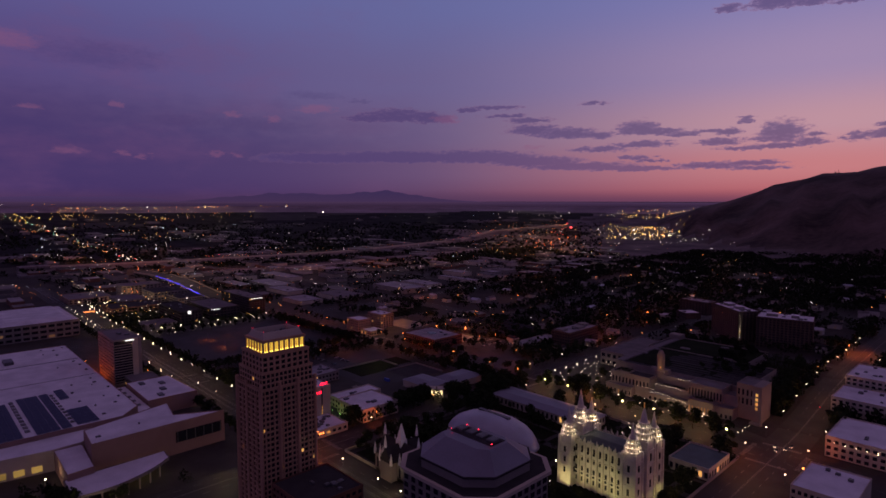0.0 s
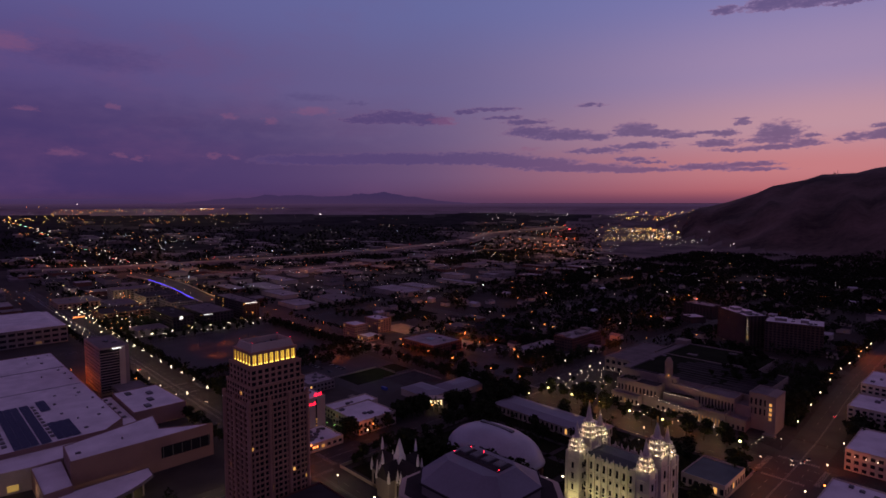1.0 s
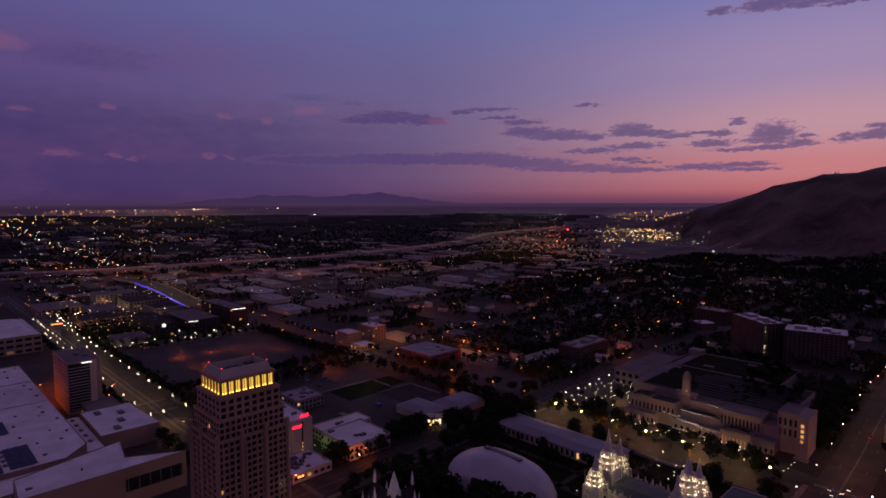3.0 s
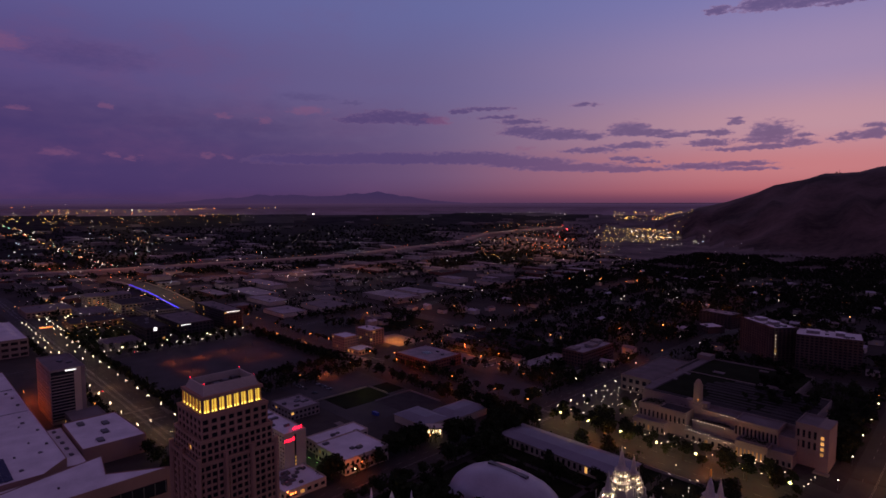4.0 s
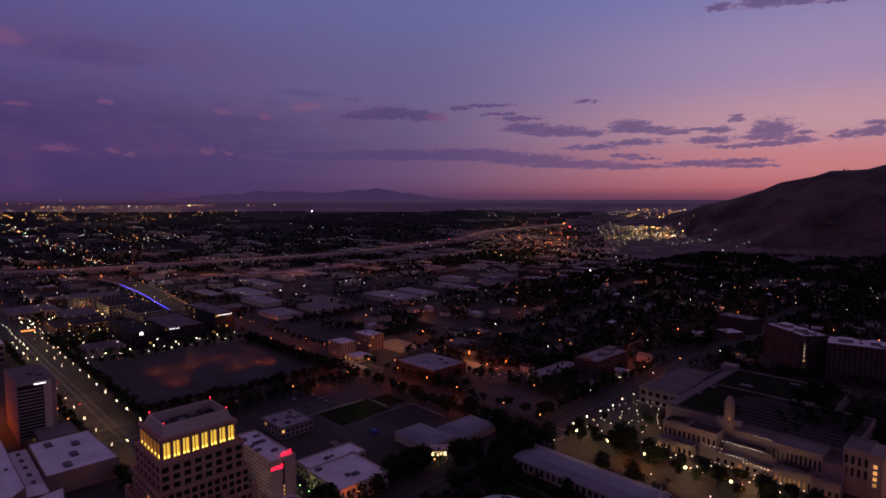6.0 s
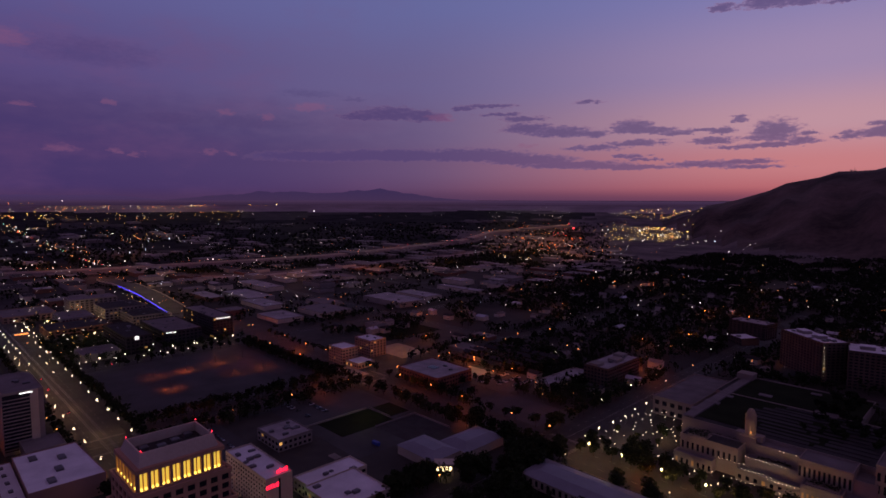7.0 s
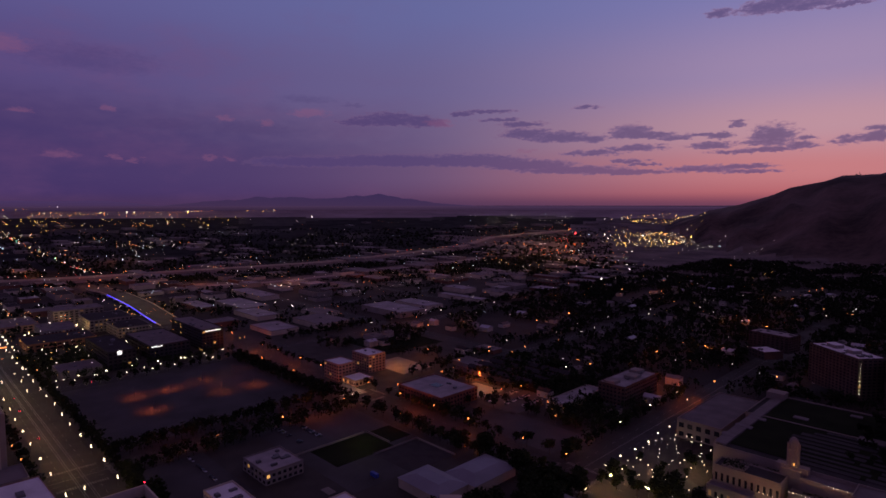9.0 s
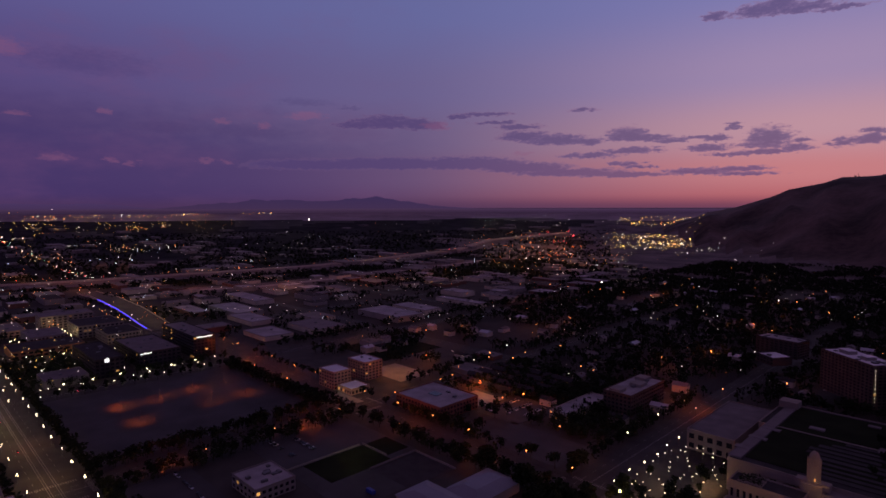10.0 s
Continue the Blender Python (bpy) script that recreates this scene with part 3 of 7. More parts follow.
road("asphalt street lined with trees", "y", WEST1, 14, 60, 1200, 0.04)
road("asphalt street beside the parking field", "y", WEST2, 13, 60, 1100, 0.04)
road("asphalt street by the arena", "y", WEST3, 13, 60, 1100, 0.04)
road("asphalt street by the rail yards", "y", WEST4, 12, 60, 1100, 0.04)
road("quiet asphalt street between houses", "x", NORTH2, 9, 0, -1500, 0.02)
road("quiet asphalt street between houses", "x", NORTH3, 9, 0, -1500, 0.02)


def block(label, x0, x1, y0, y1, mat, kerb=0.17):
    b = Boxes().box(x0, x1, y0, y1, -0.2, kerb)
    return tagged(part("pavement", b.data(), mat), label, "city block", kind="structure")


def lawn(x0, x1, y0, y1, z=0.21, mat=None, label="dark watered lawn"):
    b = Boxes().box(x0, x1, y0, y1, 0.0, z)
    return tagged(part("lawn", b.data(), mat or M_GRASS), label, "lawn", kind="structure")


XS = [(MAIN - 15, WEST1 + 14), (WEST1 - 14, WEST2 + 13), (WEST2 - 13, WEST3 + 13), (WEST3 - 13, WEST4 + 12)]
for i, (b, a) in enumerate(XS):
    block("concrete pavement of a city block with kerbs", a, b, SOUTH + 17, NORTH - 16, M_PAVE)
    block("concrete pavement of a city block with kerbs", a, b, -40, SOUTH - 17, M_PAVE)
block("concrete pavement of a city block with kerbs", WEST1 + 14, -250, NORTH + 16, 700, M_PAVE)
block("concrete pavement of a city block with kerbs", -250, MAIN - 15, NORTH + 16, 560, M_PAVE)
block("concrete pavement of a city block with kerbs", MAIN + 15, 60, SOUTH + 17, NORTH - 16, M_PAVE)
block("concrete pavement of a city block with kerbs", MAIN + 15, 60, NORTH + 16, 560, M_PAVE)
for i, (b, a) in enumerate(XS[1:]):
    block("concrete pavement of a city block with kerbs", a, b, NORTH + 16, NORTH2 - 9, M_PAVE)



def crosswalk(x0, x1, y0, y1, along_x, z):
    """Bars of a zebra crossing."""
    b = Boxes()
    n = int((x1 - x0 if along_x else y1 - y0) / 1.5)
    for i in range(n):
        if along_x:
            b.box(x0 + i * 1.5, x0 + i * 1.5 + 0.7, y0, y1, z, z + 0.03)
        else:
            b.box(x0, x1, y0 + i * 1.5, y0 + i * 1.5 + 0.7, z, z + 0.03)
    return tagged(part("trim", b.data(), M_LINE), "worn white crosswalk bars on asphalt", "crosswalk", kind="structure")


for cx, hx in ((MAIN, 15), (WEST1, 14), (WEST2, 13)):
    for cy, hy in ((SOUTH, 17), (NORTH, 16)):
        crosswalk(cx - hx + 1, cx + hx - 1, cy - hy - 5, cy - hy - 1.5, True, 0.14)
        crosswalk(cx - hx + 1, cx + hx - 1, cy + hy + 1.5, cy + hy + 5, True, 0.14)
        crosswalk(cx - hx - 5, cx - hx - 1.5, cy - hy + 1, cy + hy - 1, False, 0.14)
        crosswalk(cx + hx + 1.5, cx + hx + 5, cy - hy + 1, cy + hy - 1, False, 0.14)
# ---- the apartment tower ----
def red_beacon(x, y, z, label="small red aircraft warning lamp on a roof corner"):
    g = thing("warning_lamp", label, "lamp", x, y, z, group="roof warning lamps")
    part("stem", Boxes().cone(0, 0, 0, 0.5, 0.08, 0.08, 6).data(), M_STEEL, g)
    part("bulb", Boxes().ball(0, 0, 0.7, 0.2).data(), G_RED, g)
    return g


def apartment_tower():
    g = thing("apartment_tower", "tall tan precast apartment tower with a floodlit yellow crown", "tower", -321, 182, 0)

    def tier(x0, x1, y0, y1, z0, z1, floors, bx, by, pier, span, lit, most):
        mesh, holes = shell(x0 + 321, x1 + 321, y0 - 182, y1 - 182, z0, z1, floors, bx, by, pier, span, 0.5, "SEN", 0.0, 0.5)
        part("wall", mesh, M_TAN, g)
        panes_into(g, holes, x0 + 321, x1 + 321, y0 - 182, y1 - 182, 0.5, lit, G_ROOM, most)
        t = Boxes().box(x0 + 321 + 0.1, x1 + 321 - 0.1, y0 - 182 + 0.1, y1 - 182 - 0.1, z1 - 0.3, z1 + 0.02)
        part("terrace", t.data(), M_ROOF2, g)
        part("cornice", ring(x0 + 321 - 0.3, x1 + 321 + 0.3, y0 - 182 - 0.3, y1 - 182 + 0.3, 0.7, z1 - 0.5, z1 + 0.7), M_TAN, g)
    tier(-335.5, -304, 164, 200, 0, 79, 25, 11, 13, 0.24, 0.34, 0.004, 170)
    tier(-334.5, -305, 165.5, 198.5, 79, 88.5, 3, 9, 12, 0.3, 0.3, 0.006, 70)
    tier(-332.5, -306, 166.5, 197, 88.5, 98.5, 3, 6, 8, 0.36, 0.34, 0.02, 60)
    # corner piers and bay shafts
    for x, y in ((-304.2, 164.2), (-304.2, 199.8), (-335.3, 164.2), (-304, 176), (-304, 188), (-322, 164)):
        part("corner_pier", Boxes().prism([(x + 321 + 1.1 * math.cos(a * math.pi / 4 + 0.39), y - 182 + 1.1 * math.sin(a * math.pi / 4 + 0.39)) for a in range(8)], 0, 82).data(), M_TAN, g)
    # slim ribs between pairs of windows, bands at some floors, balconies up the corner bays
    for i in range(1, 13, 2):
        y = 164 + i * 36 / 13 - 182
        part("rib", Boxes().box(17, 17.45, y - 0.45, y + 0.45, 0, 76).data(), M_TAN, g)
    for i in range(1, 11, 2):
        x = -335.5 + i * 31.5 / 11 + 321
        part("rib", Boxes().box(x - 0.45, x + 0.45, -18.45, -18, 0, 76).data(), M_TAN, g)
    for z in (18.6, 37.5, 56.4, 75.4):
        part("band", ring(-14.9, 17.4, -18.4, 18.4, 0.8, z, z + 0.55), M_TAN, g)
    for y in (-15.2, 0.3, 12.4):
        for k in range(8, 24):
            z = k * 3.14 + 0.5
            part("balcony", Boxes().box(17.0, 18.3, y - 1.5, y + 1.5, z - 0.2, z).box(18.2, 18.3, y - 1.5, y + 1.5, z, z + 1.0).data(), M_TAN, g)
    # lit crown: niches between piers
    X0, X1, Y0, Y1 = -329 + 321, -306.6 + 321, 167.2 - 182, 195 - 182
    part("crown_wall", Boxes().box(X0 + 1.2, X1 - 1.2, Y0 + 1.2, Y1 - 1.2, 98.5, 106.6).data(), M_TAN, g)
    part("crown_sill", Boxes().box(X0 - 0.4, X1 + 0.4, Y0 - 0.4, Y1 + 0.4, 98.5, 100.2).data(), M_TAN, g)
    part("crown_lintel", Boxes().box(X0 - 0.2, X1 + 0.2, Y0 - 0.2, Y1 + 0.2, 106.0, 107.4).data(), M_TAN, g)
    def row(n, lo, hi, face):
        st = (hi - lo) / n
        for i in range(n + 1):
            u = lo + i * st
            a, b = u - st * 0.14, u + st * 0.14
            bx = Boxes().box(X1 - 1.2, X1, max(a, lo), min(b, hi), 100.2, 106.0) if face == "E" else Boxes().box(max(a, lo), min(b, hi), Y0, Y0 + 1.2, 100.2, 106.0)
            part("crown_pier", bx.data(), M_TAN, g)
        for i in range(n):
            u = lo + (i + 0.5) * st
            # uplights at the foot of each niche, a mullion down its middle
            for o in (-0.2, 0.2):
                w = st * 0.12
                L = Boxes().box(X1 - 1.05, X1 - 0.75, u + o * st - w, u + o * st + w, 100.25, 105.6) if face == "E" else Boxes().box(u + o * st - w, u + o * st + w, Y0 + 0.75, Y0 + 1.05, 100.25, 105.6)
                # the uplights' wash on the niche back, put in as a glowing panel
                part("niche_wash", L.data(), G_NICHEWASH, g, "niche back with the yellow uplight wash put in as glow")
                F = Boxes().box(X1 - 0.7, X1 - 0.3, u + o * st - w * 0.8, u + o * st + w * 0.8, 100.2, 100.9) if face == "E" else Boxes().box(u + o * st - w * 0.8, u + o * st + w * 0.8, Y0 + 0.3, Y0 + 0.7, 100.2, 100.9)
                part("uplight", F.data(), G_CROWNLAMP, g)
    row(8, Y0 + 0.6, Y1 - 0.6, "E")
    row(6, X0 + 0.6, X1 - 0.6, "S")
    # open penthouse screen with sloping sides
    a, b, c, d = X0 + 1.5, X1 - 1.2, Y0 + 1.2, Y1 - 1.2
    a2, b2, c2, d2 = -325.2 + 321, -309.8 + 321, 169.5 - 182, 192.8 - 182
    lo = [(a, c, 107.4), (b, c, 107.4), (b, d, 107.4), (a, d, 107.4)]
    hi = [(a2, c2, 111.3), (b2, c2, 111.3), (b2, d2, 111.3), (a2, d2, 111.3)]
    inn = [(a2 + 0.5, c2 + 0.5, 111.3), (b2 - 0.5, c2 + 0.5, 111.3), (b2 - 0.5, d2 - 0.5, 111.3), (a2 + 0.5, d2 - 0.5, 111.3)]
    dn = [(p[0], p[1], 108.0) for p in inn]
    part("roof_screen", Boxes().loft([lo, hi, inn, dn], cap=False).data(), M_CREAM, g, "sloping pale roof screen")
    part("roof", Boxes().box(a2 + 0.4, b2 - 0.4, c2 + 0.4, d2 - 0.4, 107.2, 108.0).data(), M_ROOF3, g)
    for k in range(4):
        roof_unit(g, rnd.uniform(a2 + 3, b2 - 3), c2 + 4 + k * 5, 108.0, 1.4, 1.4, 1.2)
    for x, y in ((a2 + 0.25, c2 + 0.25), (b2 - 0.25, c2 + 0.25), (b2 - 0.25, d2 - 0.25), (a2 + 0.25, d2 - 0.25)):
        red_beacon(x - 321, y + 182, 111.3)


G_CROWNLAMP = lamp_glow("crown_uplight", (1.0, 0.72, 0.12), 2.2)
apartment_tower()

# ---- hotel with red sign, its podium ----
hot = grid_building("hotel", "grey slab hotel with red rooftop sign bars", "hotel", -470, -416, 265, 282, 30, 11, 16, 1, M_CREAM, M_ROOF, lit=0.03, units=7, sides="S", pier=0.5, span=0.5, room=G_ROOMDIM)
part("stair_slot", Boxes().box(27, 27.25, -0.6, 0.6, 1, 29).data(), M_GLASS, hot, "dark vertical window slot")
for k in range(4):
    part("lit_pane", Boxes().box(27.25, 27.35, -0.4, 0.4, 4 + k * 2.6, 5.4 + k * 2.6).data(), G_ROOM, hot)


def sign_bars(name, label, x, y, z, w, h, n, mat, face="E", seed=1):
    """Unreadable or proper lettering as plain bars on a backing rail."""
    g = thing(name, label, "sign", x, y, z)
    r = random.Random(seed)
    ax = (lambda u0, u1, d0, d1, z0, z1: Boxes().box(d0, d1, u0, u1, z0, z1)) if face == "E" else (lambda u0, u1, d0, d1, z0, z1: Boxes().box(u0, u1, -d1, -d0, z0, z1))
    part("rail", ax(-w / 2, w / 2, 0, 0.12, -0.25, 0).data(), M_STEEL, g)
    st = w / n
    for i in range(n):
        u = -w / 2 + (i + 0.5) * st
        t = r.choice((0.7, 1.0, 0.85))
        part("bar", ax(u - st * 0.3, u + st * 0.3, 0.03, 0.2, 0, h * t).data(), mat, g)
    return g


sign_bars("hotel_sign", "red neon sign bars on the hotel wall", -415.98, 269, 24.6, 8.5, 2.6, 5, G_REDSIGN, "E", 3)
sign_bars("hotel_sign", "red neon sign bars standing on the hotel roof", -420, 277.5, 30.3, 7.5, 2.6, 5, G_REDSIGN, "E", 4)
grid_building("hotel_podium", "low cream podium crowded with roof plant", "podium", -415.7, -386, 248, 279, 6, 1, 6, 6, M_CREAM, M_ROOF, units=14, ground_band=1.0, lit=0.3, room=G_ROOM)

# ---- grey slab tower by the tram street ----
gt = grid_building("office_slab", "dark grey office slab with slatted end wall", "office tower", -700, -640, 171, 197, 47, 13, 15, 1, M_GREYWALL, M_ROOF2, sides="S", lit=0.0, units=4, pier=0.3)
for k in range(15):
    part("slat", Boxes().box(30.1, 30.6, -12.5, 4.2, 4 + k * 2.7, 4.9 + k * 2.7).data(), M_GREYWALL, gt)
part("end_glass", Boxes().box(29.95, 30.1, -12.6, 4.3, 3, 46).data(), M_GLASS, gt)
part("end_pier", Boxes().box(30, 30.6, 4.4, 9.5, 0, 47.6).data(), M_CREAM, gt, "pale vertical end pier")
part("lit_fascia", Boxes().box(30.1, 30.7, -2, 6, 45.6, 46.4).data(), G_WHITESIGN, gt, "white lit roof edge")
grid_building("annex", "low grey annex of the office slab", "annex", -640, -612, 180, 205, 9, 2, 6, 5, M_GREYWALL, M_ROOF2, lit=0.15)


# ---- convention centre ----
def flat_hall(name, label, outline, z0, z1, wall, roof, parapet=0.8, category="hall"):
    xs, ys = [p[0] for p in outline], [p[1] for p in outline]
    cx, cy = sum(xs) / len(xs), sum(ys) / len(ys)
    TAKEN.append((min(xs), max(xs), min(ys), max(ys)))
    g = thing(name, label, category, cx, cy, 0)
    o = [(x - cx, y - cy) for x, y in outline]
    part("wall", Boxes().prism(o, z0, z1 - 0.3).data(), wall, g)
    part("roof", Boxes().prism([(x * 0.997, y * 0.997) for x, y in o], z1 - 0.3, z1).data(), roof, g)
    inn = [(x * (1 - 0.6 / max(8, math.hypot(x, y))), y * (1 - 0.6 / max(8, math.hypot(x, y)))) for x, y in o]
    n = len(o)
    v = [(*p, z1 - 0.3) for p in o] + [(*p, z1 + parapet) for p in o] + [(*p, z1 + parapet) for p in inn] + [(*p, z1 - 0.02) for p in inn]
    f = []
    for k in range(n):
        m = (k + 1) % n
        f += [(k, m, n + m, n + k), (n + k, n + m, 2 * n + m, 2 * n + k), (2 * n + k, 2 * n + m, 3 * n + m, 3 * n + k)]
    part("parapet", (v, f), wall, g)
    return g, cx, cy


hall, hx_, hy_ = flat_hall("convention_hall", "huge flat white convention hall roof with solar panels",
                           [(-790, 10), (-494, 10), (-494, 140), (-512, 156), (-790, 156)], 0, 18, M_PINK, M_ROOF, 0.5)
for x in range(-780, -500, 13):
    for y in (30, 50, 128, 146):
        if rnd.random() < 0.5:
            a = rnd.uniform(0.5, 1.3)
            roof_unit(hall, x - hx_ + rnd.uniform(-4, 4), y - hy_ + rnd.uniform(-6, 6), 18, a, a, rnd.uniform(0.4, 1.0))
roof_unit(hall, -740 - hx_, 96 - hy_, 18, 9, 4, 3.2)
part("roof_joint", Boxes().box(-716 - hx_, -715 - hx_, 12 - hy_, 154 - hy_, 18, 18.35).data(), M_UNIT, hall)
part("roof_joint", Boxes().box(-640 - hx_, -639.4 - hx_, 12 - hy_, 154 - hy_, 18, 18.25).data(), M_UNIT, hall)


def solar_array(x0, x1, y0, y1):
    g = thing("solar_array", "dark blue rows of solar panels on the white roof", "solar panels", (x0 + x1) / 2, (y0 + y1) / 2, 18.0, group="roof solar arrays")
    nx, ny = max(1, int((x1 - x0) / 8)), max(1, int((y1 - y0) / 4.2))
    px, py = (x1 - x0) / nx, (y1 - y0) / ny
    me = bpy.data.meshes.new("panel")
    b = Boxes().loft([[(-px / 2 + 0.15, -py / 2 + 0.12, 0.25), (px / 2 - 0.15, -py / 2 + 0.12, 0.25), (px / 2 - 0.15, py / 2 - 0.12, 0.6), (-px / 2 + 0.15, py / 2 - 0.12, 0.6)],
                      [(-px / 2 + 0.15, -py / 2 + 0.12, 0.32), (px / 2 - 0.15, -py / 2 + 0.12, 0.32), (px / 2 - 0.15, py / 2 - 0.12, 0.67), (-px / 2 + 0.15, py / 2 - 0.12, 0.67)]])
    me.from_pydata(b.v, [], b.f)
    me.materials.append(M_SOLAR)
    for i in range(nx):
        for j in range(ny):
            piece("panel", me, (-(x1 - x0) / 2 + (i + 0.5) * px, -(y1 - y0) / 2 + (j + 0.5) * py, 0), g)


solar_array(-598, -496, 84, 99)
solar_array(-598, -496, 100, 106.5)
solar_array(-604, -572, 112, 119)
solar_array(-540, -498, 110, 125)
solar_array(-590, -496, 62, 76)
solar_array(-590, -496, 36, 56)
for x in range(-590, -500, 9):
    roof_unit(hall, x - hx_, 80 - hy_, 18, 2.6, 1.5, 0.7)
    roof_unit(hall, x - hx_, 108.6 - hy_, 18, 2.2, 1.2, 0.6)

wedge, wx, wy = flat_hall("convention_wing", "rose stucco wedge-shaped wing with a white roof", [(-465, 107), (-434, 105), (-436, 197), (-453, 165), (-484, 170)], 0, 24, M_PINK, M_ROOF, 0.5)
part("loading_opening", Boxes().box(-435.2 - wx, -434.7 - wx, 160 - wy, 194 - wy, 9, 17).data(), M_GLASS, wedge, "dark glazed truss opening")
for k in range(6):
    part("truss_post", Boxes().box(-434.7 - wx, -434.4 - wx, 161 + k * 6.4 - wy, 161.5 + k * 6.4 - wy, 9, 17).data(), M_STEEL, wedge)
roof_unit(wedge, -446 - wx, 112 - wy, 24, 1, 1.6, 0.7)
roof_unit(wedge, -452 - wx, 140 - wy, 24, 0.5, 0.5, 1.0)
hb, bx_, by_ = flat_hall("exhibit_block", "low brick exhibit block with white roof", [(-597, 170), (-529, 169), (-529, 211), (-597, 208)], 0, 14, M_PINK, M_ROOF, 0.6)
for x, y in ((-575, 195), (-556, 190), (-540, 183), (-585, 180)):
    roof_unit(hb, x - bx_, y - by_, 14, 4, 2.2, 1.2)
hc, cx_, cy_ = flat_hall("link_block", "low white-roofed link beside the hall", [(-598, 157.5), (-560, 157.5), (-516, 143), (-510, 168), (-598, 169)], 0, 11, M_PINK, M_ROOF, 0.5)
for k in range(5):
    roof_unit(hc, -590 + k * 14 - cx_, 163 - cy_, 11, 2, 1.2, 0.8)
flat_hall("entry_block", "square white-roofed entry block", [(-467, 89), (-418, 88), (-420, 103.5), (-467, 106)], 0, 14, M_PINK, M_ROOF, 0.5)
arc = [(-421, 86), (-392, 86)] + [(-392 + 8 * math.sin(a) - 30 * (a / 1.6) ** 2 * 0.9, 86 + 61 * a / 1.6) for a in [0.2 * i for i in range(1, 9)]] + [(-424, 148)]
ent, ex, ey = flat_hall("entry_canopy", "low curved white entry canopy over lit glass", arc, 8.2, 10, M_ROOF2, M_ROOF, 0.2)
for i in range(2, 9):
    x, y = arc[i]
    part("column", Boxes().cone(x - ex - 2.0, y - ey, 0, 8.2, 0.5, 0.5, 8).data(), M_CREAM, ent)
for i in range(5):
    part("lit_window", Boxes().box(-419 - ex, -418.6 - ex, 106 + i * 7 - ey, 111 + i * 7 - ey, 1, 6.5).data(), G_LOBBY, ent, "warm lit lobby window")
drum = [(-493.5, 20), (-476, 20), (-470, 60), (-466, 88), (-468, 106.5), (-480, 128), (-493.5, 139)]
dr, dx_, dy_ = flat_hall("curved_concourse", "concourse with a curved white roof edge and lit glazing", drum, 0, 15, M_CREAM, M_ROOF, 0.3)
for i in range(6):
    y = 26 + i * 10
    part("lit_window", Boxes().box(-473.2 + i * 1.1 - dx_, -472 + i * 1.1 - dx_, y - dy_, y + 6 - dy_, 2, 6).data(), G_LOBBY, dr, "dim yellow glazing")

# ---- arena ----
ar = grid_building("arena", "broad arena with pale roof and glazed end", "arena", -1070, -930, 105, 200, 22, 3, 14, 10, M_GREYWALL, M_ROOF, lit=0.06, room=G_ROOMDIM, pier=0.25, span=0.5, units=4)
part("roof_crown", Boxes().hip(-62, 62, -42, 42, 22, 26, 8, 0).data(), M_ROOF, ar)

# ---- corner office with hipped metal roof ----
def corner_office():
    x0, x1, y0, y1 = -191, -136, 168, 220
    c = 9
    o = [(x0, y0 + c), (x0 + c, y0), (x1 - c, y0), (x1, y0 + c), (x1, y1 - c), (x1 - c, y1), (x0 + c, y1), (x0, y1 - c)]
    cx, cy = (x0 + x1) / 2, (y0 + y1) / 2
    o = [(x - cx, y - cy) for x, y in o]
    g = thing("corner_office", "stone corner office tower with a hipped metal roof", "office tower", cx, cy, 0)
    def scale(k):
        return [(x - math.copysign(min(k, abs(x)), x), y - math.copysign(min(k, abs(y)), y)) for x, y in o]
    part("wall", Boxes().prism(scale(0.6), 0, 74).data(), M_GREYWALL, g)
    part("cornice", Boxes().prism([(x * 1.02, y * 1.02) for x, y in o], 73.6, 75).data(), M_CREAM, g)
    part("terrace", Boxes().prism(scale(1.2), 74.9, 75.2).data(), M_ROOF3, g)
    part("attic", Boxes().prism(scale(6.0), 75, 79).data(), M_GREYWALL, g)
    part("eave", Boxes().prism(scale(5.2), 79, 79.7).data(), M_ROOF3, g)
    low, high = scale(5.8), [(x * 0.5, y * 0.34) for x, y in o]
    part("roof", Boxes().loft([[(*p, 79.7) for p in low], [(*p, 86.5) for p in high]]).data(), M_SLATE, g, "pale standing-seam hipped roof")
    part("plant_well", Boxes().box(-12, 12, -3, 6, 86.0, 86.7).data(), M_ROOF3, g)
    for k in range(4):
        roof_unit(g, -9 + k * 6, 1.5, 86.7, 2, 2.5, 1.0)
    for k in range(20):
        z = 4 + k * 3.5
        for i in range(8):
            u = -18 + i * 4.6
            if z < 72:
                piece("pane", PANE_N, (u + 2, y0 - cy + 0.55, z), g)
                piece("pane", PANE_E, (x1 - cx - 0.55, u * 0.9 + 1.5, z), g)
    for x, y in ((-10, 5.5), (-12, -2.5), (-3, 5.5), (12, -2.5)):
        red_beacon(cx + x, cy + y, 86.7)


PANE_N = box_mesh("pane", 2.4, 0.3, 2.1, M_GLASS)
PANE_E = box_mesh("pane", 0.3, 2.4, 2.1, M_GLASS)
corner_office()
grid_building("low_office", "low brick office with a blue-grey roof", "office", -300, -262, 168, 205, 24, 6, 9, 9, M_BRICK, M_ROOF3, lit=0.01, units=5)

# ---- blocks west of the square ----
grid_building("print_works", "low flat-roofed white building with lit ground floor", "building", -427, -388, 296, 334, 11, 2, 9, 9, M_CREAM, M_ROOF, lit=0.12, room=G_ROOMDIM, units=3)
grid_building("print_works_wing", "low white rear wing", "building", -447, -427.3, 300, 345, 9, 2, 4, 9, M_CREAM, M_ROOF, units=3)
